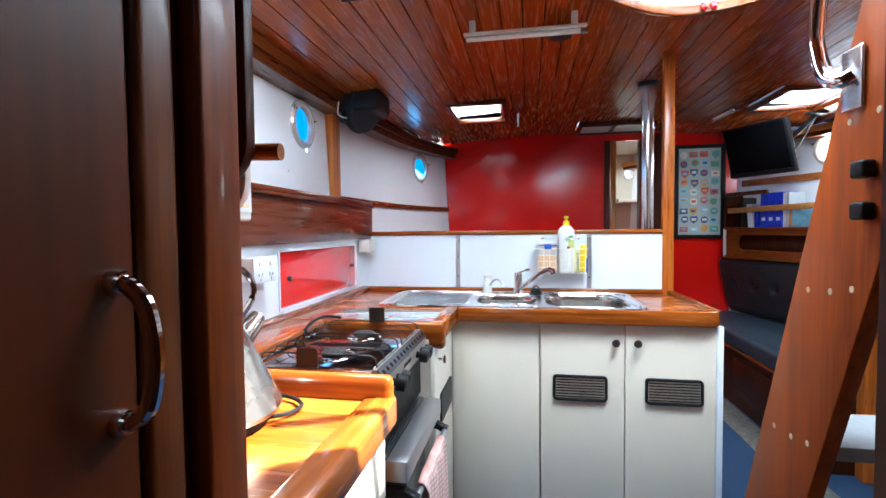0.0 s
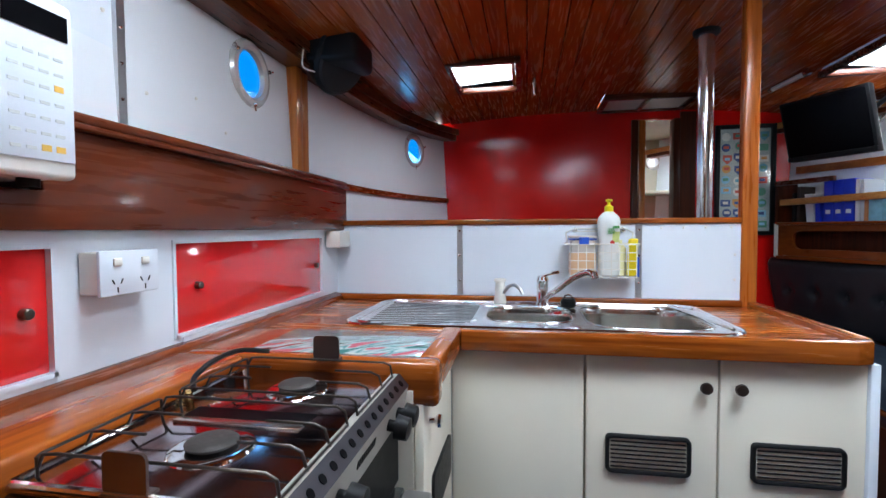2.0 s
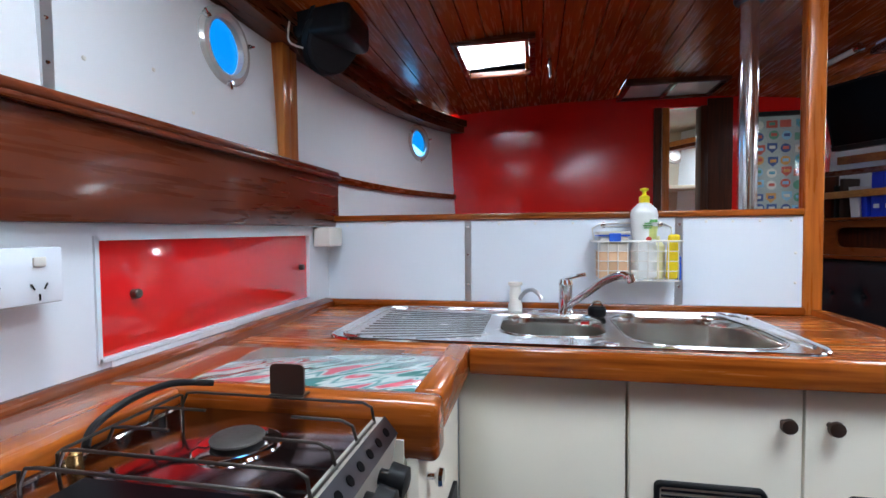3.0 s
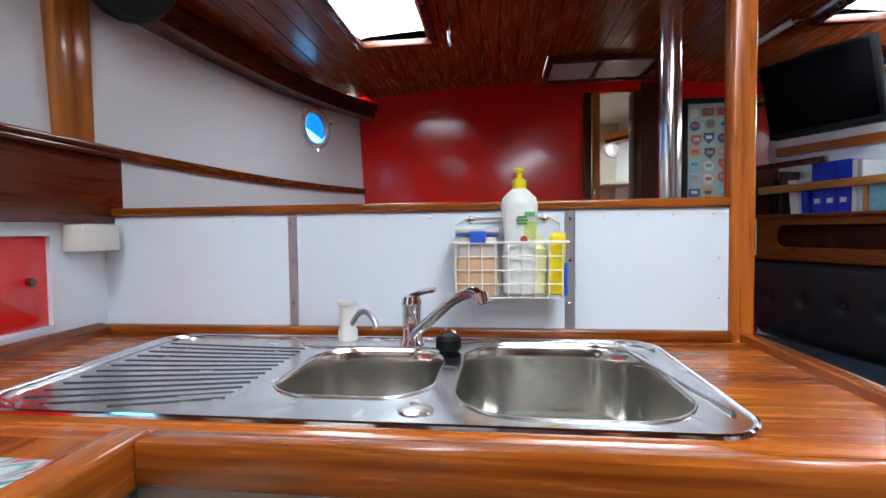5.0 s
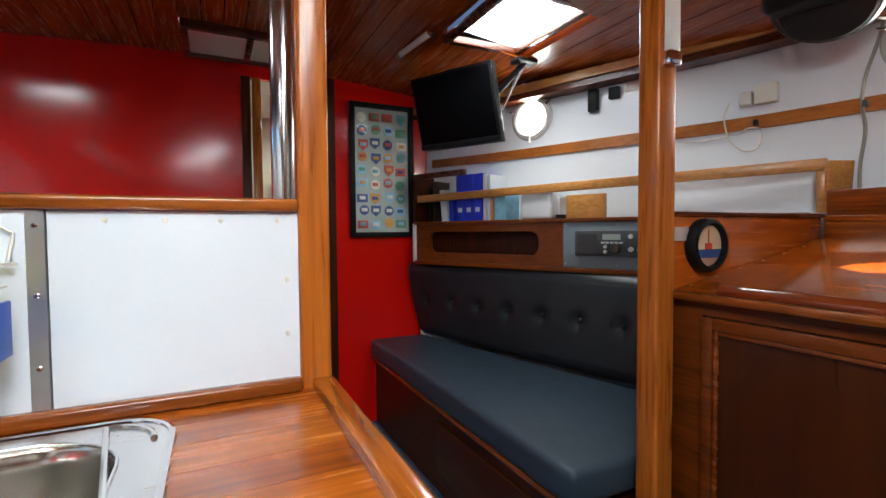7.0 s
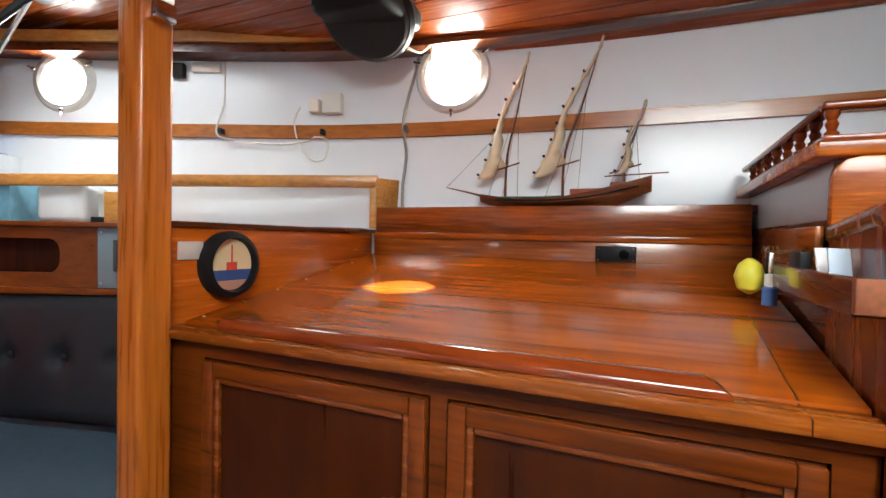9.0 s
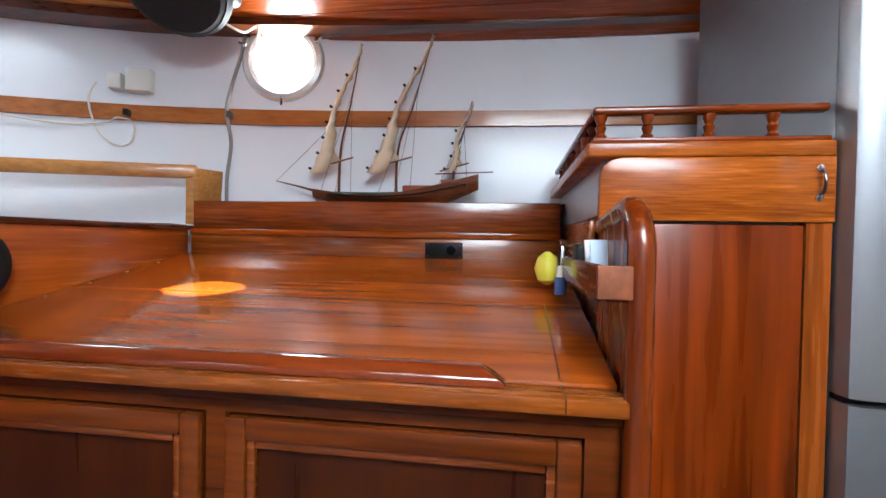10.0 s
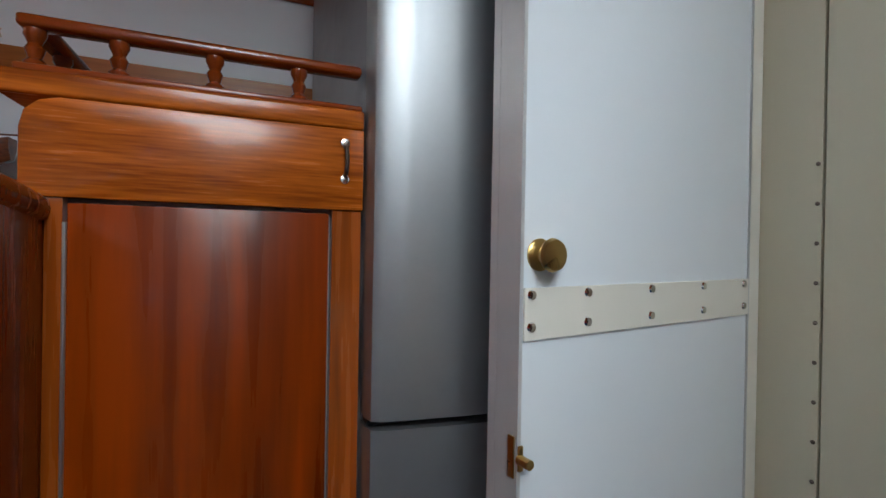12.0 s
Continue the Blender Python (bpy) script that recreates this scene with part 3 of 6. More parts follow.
# galley side lining with red doors
lining = thing("wall_galley_lining", "white galley side lining with two red acrylic locker doors", "wall", (-0.87, 1.6, 0.9), "", "structure")
for a in ((0.48, 0.92, 0.9, 1.185), (1.305, 1.58, 0.9, 1.185), (2.345, 2.50, 0.9, 1.185), (0.92, 1.305, 0.9, 0.95), (1.58, 2.345, 0.9, 0.95), (0.92, 1.305, 1.158, 1.185), (1.58, 2.345, 1.158, 1.185)):
    part("panel", box(-0.885, -0.855, *a), WHITE, lining)
for a, b, kn in ((0.922, 1.303, (1.265,)), (1.582, 2.343, (1.66, 2.30))):
    dr = part("door", box(-0.876, -0.861, a, b, 0.952, 1.156, 0.001), REDP, lining, "glossy red acrylic door")
    for y in kn:
        part("knob", lathe([(0.009, 0), (0.009, 0.012), (0.007, 0.014)], 14, (-0.861, y, 1.055), (1, 0, 0)), BRONZE, dr)
    for z0, z1 in ((0.944, 0.952), (1.156, 1.164)):
        part("track", box(-0.862, -0.850, a - 0.006, b + 0.006, z0, z1), WHITE, lining)
    for y0 in (a - 0.008, b):
        part("track", box(-0.862, -0.850, y0, y0 + 0.008, 0.944, 1.164), WHITE, lining)
lb = part("cover_strip", box(-0.856, -0.851, 1.6, 1.95, 0.925, 0.943), WHITE, lining)

shelf_front = thing("galley_shelf", "dark mahogany shelf with a moulded front board", "shelf", (-0.9, 1.6, 1.18))
part("front_board", prism([(0.484, 1.186), (2.53, 1.186), (2.53, 1.352), (1.275, 1.352), (1.275, 1.248), (0.484, 1.248)], "x", -0.855, -0.825, 0.003), MAHOG_Y, shelf_front)
part("moulding", merged(box(-0.862, -0.812, 1.275, 2.535, 1.352, 1.364, 0.004), box(-0.866, -0.82, 1.275, 2.533, 1.364, 1.384, 0.007, 3)), MAHOG_Y, shelf_front)
part("board", box(-1.13, -0.855, 1.275, 2.53, 1.345, 1.362), MAHOG_Y, shelf_front)
part("board", box(-1.13, -0.855, 0.484, 1.275, 1.230, 1.248), MAHOG_Y, shelf_front)
structure("wall_behind_microwave", box(-1.128, -1.112, 0.4, 1.712, 1.365, 1.98), HULLW, "white lining behind the microwave", "wall")
part("bracket", box(-0.849, -0.79, 2.37, 2.475, 1.118, 1.182, 0.004), PLASTIC, shelf_front, "small white junction box")

# upright frame on the hull lining and joint strip
frame_post = thing("timber_upright", "varnished upright timber frame against the hull", "frame", (-1.1, 2.66, 1.365))
HONEY = wood("honey_timber", (0.36, 0.13, 0.034), (0.56, 0.25, 0.075), "z", 0.3, 0.25)
part("board", box(-1.135, -1.075, 2.60, 2.655, 1.365, 1.95, 0.004), HONEY, frame_post)
part("board", box(-1.135, -1.085, 2.662, 2.73, 1.365, 1.95, 0.004), HONEY, frame_post)
js = thing("joint_strip", "aluminium joint strip with rivets on the hull lining", "trim", (-1.09, 1.72, 1.38), "", "structure")
part("strip", box(-1.1115, -1.098, 1.70, 1.725, 1.385, 1.93), ALU, js)
for i in range(6):
    part("rivet", lathe([(0.005, 0), (0.003, 0.003)], 8, (-1.098, 1.712, 1.43 + 0.09 * i), (1, 0, 0)), CHROME, js)
for y, z in ((1.66, 1.72), (1.80, 1.56), (1.79, 1.82), (2.0, 1.60), (2.14, 1.52), (2.2, 1.90), (2.42, 1.86)):
    part("screw_cap", lathe([(0.006, 0), (0.004, 0.0035)], 10, (hull_x(y, -1) + 0.05 * (2.0 - z) + (0.018 if y < 1.7 else 0.0), y, z), (1, 0, 0)), PLASTIC, js)

# sink counter
counter = thing("worktop", "varnished teak L-shaped galley worktop with a raised edge", "worktop", (-0.2, 2.2, 0.9))
PLANK = [wood("teak_plank_" + n_, d_, l_, "x", 0.25, 0.22) for n_, d_, l_ in (("a", (0.22, 0.060, 0.010), (0.46, 0.150, 0.026)), ("b", (0.16, 0.040, 0.007), (0.40, 0.120, 0.020)), ("c", (0.26, 0.080, 0.014), (0.54, 0.200, 0.040)))]
SINK = (-0.625, 0.485, 1.966, 2.447)
for a in ((-0.855, -0.61, 1.90, 2.49), (0.475, 0.70, 1.90, 2.49), (-0.61, 0.475, 1.90, 1.98), (-0.61, 0.475, 2.435, 2.49)):
    n = max(1, round((a[3] - a[2]) / 0.075))
    for i in range(n):
        part("plank", box(a[0], a[1], a[2] + (a[3] - a[2]) * i / n + 0.0003, a[2] + (a[3] - a[2]) * (i + 1) / n - 0.0003, 0.872, 0.905), PLANK[i % 3], counter)
front_edge = [(-0.256, 1.868), (0.66, 1.868), (0.70, 1.884), (0.715, 1.915), (0.680, 1.930), (0.67, 1.915), (0.64, 1.905), (-0.256, 1.905)]
side_edge = [(0.7152, 1.9155), (0.72, 1.925), (0.72, 2.489), (0.686, 2.489), (0.686, 1.95), (0.6802, 1.9305)]
part("raised_edge", prism(front_edge, "z", 0.868, 0.922, 0.005), TEAK_X, counter)
part("raised_edge", prism(side_edge, "z", 0.868, 0.922, 0.003), TEAK_Y, counter)
part("back_fillet", box(-0.85, 0.667, 2.474, 2.4985, 0.905, 0.928, 0.006, 3), TEAK_X, counter)
part("side_fillet", prism([(-0.855, 0.905), (-0.822, 0.905), (-0.827, 0.922), (-0.842, 0.931), (-0.855, 0.933)], "y", 0.49, 2.474), DARK_TEAK, counter)

for sx, sy in ((-0.61, 1.98), (0.475, 1.98), (-0.61, 2.435), (0.475, 2.435)):
    dx, dy = (0.05 if sx < 0 else -0.05), (0.05 if sy < 2.2 else -0.05)
    part("corner_filler", prism([(sx, sy), (sx + dx, sy), (sx, sy + dy)], "z", 0.872, 0.9045), TEAK_X, counter)

# steel sink with two bowls and a drainer
sink = thing("sink", "stainless steel double-bowl sink with a ribbed drainer", "sink", (-0.07, 2.22, 0.9))


def sheet_with_holes(outer, holes, z):
    bm = bmesh.new()
    edges = []
    for loop in [outer] + holes:
        vs = [bm.verts.new((x, y, z)) for x, y in loop]
        edges += [bm.edges.new((vs[i], vs[(i + 1) % len(vs)])) for i in range(len(vs))]
    bmesh.ops.triangle_fill(bm, edges=edges, use_beauty=True, normal=(0, 0, 1))
    return bm


big = rounded(0.09, 0.436, 1.998, 2.406, 0.105, 8)
small = rounded(-0.212, 0.056, 2.056, 2.342, 0.085, 8)
outer = rounded(*SINK, 0.07, 8)
part("deck", sheet_with_holes(outer, [big, small], 0.9105), SINKTOP, sink)
part("rim", tube([(x, y, 0.9085) for x, y in outer] + [(*outer[0], 0.9085)], 0.0055, 8), CHROME, sink)
for nm, hole, depth in (("bowl", big, 0.17), ("bowl", small, 0.13)):
    cx, cy = sum(p[0] for p in hole) / len(hole), sum(p[1] for p in hole) / len(hole)
    bm, rings = bmesh.new(), []
    for s, dz in ((1.02, 0.0), (1.005, -0.002), (0.985, -0.008), (0.975, -0.03), (0.945, -depth * 0.82), (0.925, -depth * 0.92), (0.885, -depth * 0.985), (0.83, -depth), (0.2, -depth - 0.006)):
        rings.append([bm.verts.new((cx + (x - cx) * s, cy + (y - cy) * s, 0.9105 + dz)) for x, y in hole])
    for a, b in zip(rings, rings[1:]):
        for i in range(len(a)):
            bm.faces.new((a[i], a[(i + 1) % len(a)], b[(i + 1) % len(a)], b[i]))
    bm.faces.new(rings[-1])
    bmesh.ops.recalc_face_normals(bm, faces=bm.faces)
    bw = part(nm, bm, BOWL, sink)
    part("lip", tube([(x, y, 0.9112) for x, y in hole] + [(*hole[0], 0.9112)], 0.0022, 6), SINKTOP, bw)
    part("drain", lathe([(0.035, 0), (0.035, 0.003), (0.028, 0.002), (0.026, -0.002)], 20, (cx, cy, 0.9105 - depth)), CHROME, bw)
# Dark tubes set into the deck; their colour paints the shade of recessed grooves.
GROOVE = mat("groove_shade_steel", (0.07, 0.07, 0.072), 0.4, metal=0.6)
for i in range(13):
    ga, gb = Vector((-0.575 + 0.0015 * i, 2.360 - 0.0345 * i, 0.9106)), Vector((-0.250, 2.335 - 0.0245 * i, 0.9106))
    if ga.y < 1.994:
        ga = ga.lerp(gb, (1.994 - ga.y) / (gb.y - ga.y))
    gm = (ga + gb) / 2 + Vector((0, -0.002, 0))
    part("groove", tube([ga, gm, gb], 0.0019, 6, True, None), GROOVE, sink)
inset = rounded(-0.600, 0.466, 1.988, 2.428, 0.06, 8)
part("inner_ridge", tube([(x, y, 0.9112) for x, y in inset if x > 0.30 and y > 2.03], 0.0042, 8), SINKTOP, sink)
part("inner_ridge", tube([(x, y, 0.9112) for x, y in inset if x < -0.5], 0.0042, 8), SINKTOP, sink)
part("tap_ledge", tube([(-0.32, 2.43, 0.911), (-0.285, 2.40, 0.911), (-0.255, 2.362, 0.911), (-0.20, 2.352, 0.911), (0.03, 2.36, 0.911), (0.07, 2.39, 0.911), (0.12, 2.425, 0.911)], 0.0032, 8, True), SINKTOP, sink)
part("overflow_cap", lathe([(0.026, 0), (0.025, 0.002), (0.016, 0.004), (0.004, 0.0048)], 24, (0.044, 2.018, 0.9105)), SINKTOP, sink)

tap = thing("mixer_tap", "chrome single-lever mixer tap with a swung spout", "tap", (-0.05, 2.425, 0.91))
part("body", lathe([(0.026, 0), (0.025, 0.006), (0.021, 0.012), (0.021, 0.085), (0.023, 0.09), (0.018, 0.105), (0.004, 0.11)], 24, (-0.05, 2.425, 0.911)), CHROME, tap)
part("lever", tube([(-0.055, 2.425, 1.015), (-0.02, 2.405, 1.028), (0.005, 2.395, 1.034)], 0.006, 8, True, None), CHROME, tap)
part("spout", tube([(-0.045, 2.415, 0.935), (0.0, 2.375, 0.975), (0.05, 2.325, 1.022), (0.088, 2.29, 1.042), (0.103, 2.275, 1.038)], 0.011, 12, True), CHROME, tap)
part("aerator", lathe([(0.0125, 0), (0.0125, 0.02), (0.010, 0.022)], 14, (0.106, 2.272, 1.044), (0.25, -0.2, -0.9)), CHROME, tap)
for ob in tap.children:
    ob.location.x += 0.021
    ob.location.y -= 0.036
soap = thing("hand_pump", "cream plastic hand pump with a grey curved spout", "pump", (-0.183, 2.42, 0.91))
part("body", lathe([(0.022, 0), (0.022, 0.02), (0.018, 0.03), (0.019, 0.06), (0.017, 0.066), (0.017, 0.078), (0.023, 0.082), (0.022, 0.09)], 20, (-0.183, 2.42, 0.911)), PLASTIC, soap)
part("spout", tube([(-0.17, 2.41, 0.95), (-0.15, 2.395, 0.975), (-0.128, 2.38, 0.982), (-0.108, 2.365, 0.968), (-0.1, 2.36, 0.953)], 0.0065, 10, True), ALU, soap)
plug = thing("sink_plug", "black rubber sink plug lying on the sink edge", "plug", (0.05, 2.375, 0.91))
part("stopper", lathe([(0.022, 0), (0.026, 0.004), (0.026, 0.022), (0.02, 0.03)], 20, (0.056, 2.335, 0.914)), BLACK, plug)
part("ring", tube([(0.041, 2.335, 0.944), (0.046, 2.332, 0.954), (0.058, 2.33, 0.957), (0.068, 2.332, 0.952), (0.071, 2.335, 0.944)], 0.003, 6, True), CHROME, plug)

# wire basket with washing-up things
basket = thing("wire_basket", "white coated wire basket screwed to the partition", "basket", (0.18, 2.44, 1.0))
BX0, BX1, BY0, BY1, BZ0, BZ1 = 0.055, 0.305, 2.395, 2.485, 1.012, 1.13
part("top_wire", tube([(BX0, BY1, BZ1), (BX0, BY0, BZ1), (BX1, BY0, BZ1), (BX1, BY1, BZ1), (BX0, BY1, BZ1)], 0.0028, 8), PLASTIC, basket)
for i in range(4):
    z = BZ0 + (BZ1 - BZ0) * i / 4
    part("wire", tube([(BX0 + 0.012, BY1, z), (BX0 + 0.012, BY0, z), (BX1 - 0.012, BY0, z), (BX1 - 0.012, BY1, z)], 0.0016, 6), PLASTIC, basket)
for i in range(9):
    x = BX0 + 0.012 + (BX1 - BX0 - 0.024) * i / 8
    part("wire", tube([(x, BY0 - 0.001, BZ1), (x, BY0 - 0.001, BZ0), (x, BY1, BZ0)], 0.0016, 6), PLASTIC, basket)
part("back_wire", tube([(BX0 + 0.01, BY1, BZ1), (BX0 + 0.005, 2.495, 1.17), (BX0 + 0.03, 2.496, 1.186), (BX1 - 0.03, 2.496, 1.186), (BX1 - 0.005, 2.495, 1.17), (BX1 - 0.01, BY1, BZ1)], 0.0022, 6), PLASTIC, basket)
part("back_wire", tube([(BX0 + 0.03, 2.496, 1.176), (BX1 - 0.03, 2.496, 1.176)], 0.0018, 6), PLASTIC, basket)
for x in (0.095, 0.265):
    part("screw", lathe([(0.009, 0), (0.009, 0.003), (0.004, 0.006)], 14, (x, 2.4995, 1.181), (0, -1, 0)), STEEL, basket)
BLUEP = mat("blue_plastic", (0.02, 0.10, 0.55), 0.35)
CLEAR = mat("clear_box_plastic", (0.55, 0.50, 0.44), 0.3, vary=0.05)
PEACH = mat("peach_sponge", (0.68, 0.42, 0.24), 0.8, vary=0.1, scale=60, bump=0.3)
YELL = mat("yellow_plastic", (0.85, 0.66, 0.01), 0.35)
BOTTLE = mat("white_bottle", (0.78, 0.80, 0.78), 0.3, vary=0.02)
GREENL = mat("green_label", (0.10, 0.35, 0.10), 0.4, vary=0.2)
LIME = mat("lime_label", (0.58, 0.66, 0.22), 0.4, vary=0.2, scale=40)
fbx = thing("food_box", "clear plastic box with a blue clip lid holding peach sponges", "storage box", (0.11, 2.44, 1.015))
part("box", box(0.072, 0.156, 2.402, 2.478, 1.015, 1.145, 0.008), CLEAR, fbx)
part("sponge", box(0.069, 0.158, 2.3995, 2.4795, 1.016, 1.10, 0.006), PEACH, fbx, "peach coloured sponge")
part("lid_seal", box(0.067, 0.159, 2.399, 2.481, 1.1455, 1.150, 0.001), BLUEP, fbx, "blue lid seal")
part("lid", box(0.066, 0.160, 2.398, 2.482, 1.1505, 1.160, 0.004), CLEAR, fbx, "clear lid")
part("clip", box(0.098, 0.132, 2.391, 2.3975, 1.13, 1.155, 0.002), BLUEP, fbx)
RED_DOT = mat("red_seal_print", (0.55, 0.05, 0.04), 0.4)
bot = thing("washing_up_bottle", "white washing-up liquid bottle with a yellow cap", "bottle", (0.205, 2.435, 1.013))
bp2 = merged(lathe([(0.028, 0), (0.037, 0.006), (0.038, 0.09), (0.033, 0.12), (0.037, 0.16), (0.040, 0.195), (0.036, 0.212), (0.020, 0.228), (0.0145, 0.232)], 28, (0.205, 2.435, 1.0145)))
for v in bp2.verts:
    v.co.y = 2.435 + (v.co.y - 2.435) * 0.8
    v.co.x = 0.205 + (v.co.x - 0.205) * 1.0
part("bottle", bp2, BOTTLE, bot)
part("cap", lathe([(0.0155, 0.0), (0.0155, 0.018), (0.012, 0.02), (0.006, 0.024), (0.006, 0.034), (0.012, 0.037), (0.012, 0.043), (0.004, 0.045)], 20, (0.205, 2.435, 1.2465)), YELL, bot, "yellow push-pull cap")
lab = merged(lathe([(0.0345, 0.122), (0.0365, 0.145), (0.0392, 0.160)], 28, (0.205, 2.435, 1.0145)))
bmesh.ops.delete(lab, geom=[f for f in lab.faces if f.calc_center_median().x < 0.212 or f.calc_center_median().y > 2.435 or len(f.verts) > 4], context="FACES")
for v in lab.verts:
    v.co.y = 2.435 + (v.co.y - 2.435) * 0.82
    v.co.x = 0.205 + (v.co.x - 0.205) * 1.02
part("label", lab, LIME, bot, "lime green label")
part("emblem", box(0.214, 0.236, 2.4035, 2.4045, 1.186, 1.195), GREENL, bot, "plain green emblem")
part("seal", lathe([(0.008, 0), (0.0075, 0.0012)], 16, (0.213, 2.4075, 1.136), (0, -1, 0)), RED_DOT, bot, "small red seal")
for k, w_ in enumerate((0.020, 0.026, 0.022)):
    part("lettering", box(0.209 - w_ / 2, 0.209 + w_ / 2, 2.4018, 2.4032, 1.182 - 0.007 * k, 1.1855 - 0.007 * k), GREENL, bot)
br = thing("dish_brush", "yellow and blue dish brush standing in the basket", "brush", (0.285, 2.43, 1.015))
bb = box(0.262, 0.296, 2.408, 2.426, 1.016, 1.150, 0.008, 3)
for v in bb.verts:
    v.co.x += (v.co.z - 1.016) * 0.05
part("handle", bb, YELL, br)
part("blade", box(0.2985, 0.305, 2.410, 2.462, 1.014, 1.085, 0.002), BLUEP, br)
sb = solo("soap_bottle", lathe([(0.020, 0), (0.024, 0.004), (0.024, 0.10), (0.010, 0.118), (0.010, 0.13)], 20, (0.245, 2.452, 1.0145)), mat("pale_yellow_soap", (0.75, 0.72, 0.40), 0.3), "pale yellow liquid bottle in the basket", "bottle")

# cupboards under the worktop
under = thing("sink_cabinet", "cream painted sink cabinet with two vented doors", "cabinet", (0.2, 2.2, 0))
part("body", box(-0.285, 0.70, 1.925, 2.495, 0.0, 0.715), CREAM, under)
part("front_rail", box(-0.285, 0.70, 1.924, 1.94, 0.7155, 0.867), CREAM, under)
part("end_panel", box(0.7015, 0.723, 1.895, 2.49, 0.0, 0.866, 0.004), WHITE, under)
part("side_panel", box(-0.285, 0.060, 1.905, 1.923, 0.03, 0.862, 0.003), CREAM, under)
for a, b, kx, vx in ((0.066, 0.378, 0.344, 0.214), (0.3815, 0.699, 0.422, 0.553)):
    dr = part("door", box(a, b, 1.900, 1.922, 0.03, 0.862, 0.004), CREAM, under)
    knob(dr, (kx, 1.900, 0.796), (0, -1, 0), 0.015)
    v0, v1 = vx - 0.101, vx + 0.101
    vent = part("vent", prism(rounded(v0, v1, 0.566, 0.664, 0.012, 4), "y", 1.894, 1.8995), BLACK, dr, "black louvred vent")
    part("backing", box(v0 + 0.010, v1 - 0.010, 1.8925, 1.8935, 0.576, 0.654), CREAM, vent)
    for i in range(7):
        z = 0.5805 + 0.0108 * i
        part("slat", prism([(1.8895, z), (1.8925, z), (1.8925, z + 0.0038), (1.8895, z + 0.0032)], "x", v0 + 0.012, v1 - 0.012), BLACK, vent)
    ring_ = rounded(v0 + 0.004, v1 - 0.004, 0.570, 0.660, 0.012, 4)
    part("vent_rim", tube([(x, 1.8915, z) for x, z in ring_ + ring_[:2]], 0.0055, 8), BLACK, vent)
side = thing("corner_cabinet", "cream painted corner cabinet beside the cooker", "cabinet", (-0.5, 1.75, 0))
part("body", box(-0.85, -0.305, 1.545, 1.90, 0.0, 0.868), CREAM, side)
sd = part("door", box(-0.303, -0.284, 1.55, 1.895, 0.03, 0.862, 0.004), CREAM, side)
knob(sd, (-0.284, 1.60, 0.79), (1, 0, 0), 0.014, CHROME)
part("vent", prism(rounded(1.62, 1.84, 0.56, 0.66, 0.012, 4), "x", -0.284, -0.277), BLACK, sd, "black louvred vent")

# worktop ledges round the cooker, with a patterned glass panel
ledge = thing("cooker_ledge", "teak ledge with an inset patterned glass worktop panel", "worktop", (-0.5, 1.7, 0.9))
part("board", box(-0.815, -0.306, 1.83, 1.899, 0.872, 0.906), TEAK_Y, ledge)
part("frame", box(-0.815, -0.255, 1.548, 1.60, 0.835, 0.924, 0.012, 3), TEAK_X, ledge)
part("frame", box(-0.305, -0.257, 1.603, 1.902, 0.86, 0.924, 0.008, 3), TEAK_Y, ledge)
TULIP = bpy.data.materials.new("tulip_glass")
TULIP.use_nodes = True
nt = TULIP.node_tree
b = nt.nodes["Principled BSDF"]
b.inputs["Roughness"].default_value, b.inputs["Coat Weight"].default_value = 0.1, 0.6
tc = nt.nodes.new("ShaderNodeTexCoord")
mp = nt.nodes.new("ShaderNodeMapping")
mp.inputs["Rotation"].default_value = (0, 0, -0.75)
mp2 = nt.nodes.new("ShaderNodeMapping")
mp2.inputs["Scale"].default_value = (6.5, 26, 1)
nz = nt.nodes.new("ShaderNodeTexNoise")
nz.inputs["Scale"].default_value, nz.inputs["Distortion"].default_value, nz.inputs["Detail"].default_value = 1.0, 0.35, 2
rp = nt.nodes.new("ShaderNodeValToRGB")
rp.color_ramp.interpolation = "EASE"
els = rp.color_ramp.elements
els[0].position, els[0].color = 0.41, (0.06, 0.20, 0.19, 1)
els[1].position, els[1].color = 0.45, (0.45, 0.54, 0.54, 1)
for pos, col in ((0.48, (0.48, 0.57, 0.57, 1)), (0.525, (0.10, 0.26, 0.27, 1)), (0.555, (0.46, 0.54, 0.54, 1)), (0.60, (0.55, 0.12, 0.16, 1))):
    e = els.new(pos)
    e.color = col
nt.links.new(tc.outputs["Object"], mp.inputs["Vector"])
nt.links.new(mp.outputs["Vector"], mp2.inputs["Vector"])
nt.links.new(mp2.outputs["Vector"], nz.inputs["Vector"])
nt.links.new(nz.outputs["Fac"], rp.inputs["Fac"])
nt.links.new(rp.outputs["Color"], b.inputs["Base Color"])
part("glass_panel", box(-0.70, -0.306, 1.601, 1.829, 0.895, 0.918, 0.002), TULIP, ledge, "glass panel with a pink and green tulip pattern")
part("infill", box(-0.815, -0.701, 1.601, 1.829, 0.872, 0.917), TEAK_Y, ledge)
part("back_ledge", box(-0.815, -0.668, 0.935, 1.547, 0.80, 0.925, 0.008, 3), TEAK_Y, ledge)
part("side_infill", box(-0.667, -0.345, 0.935, 1.072, 0.2, 0.885, 0.004), TEAK_X, ledge)

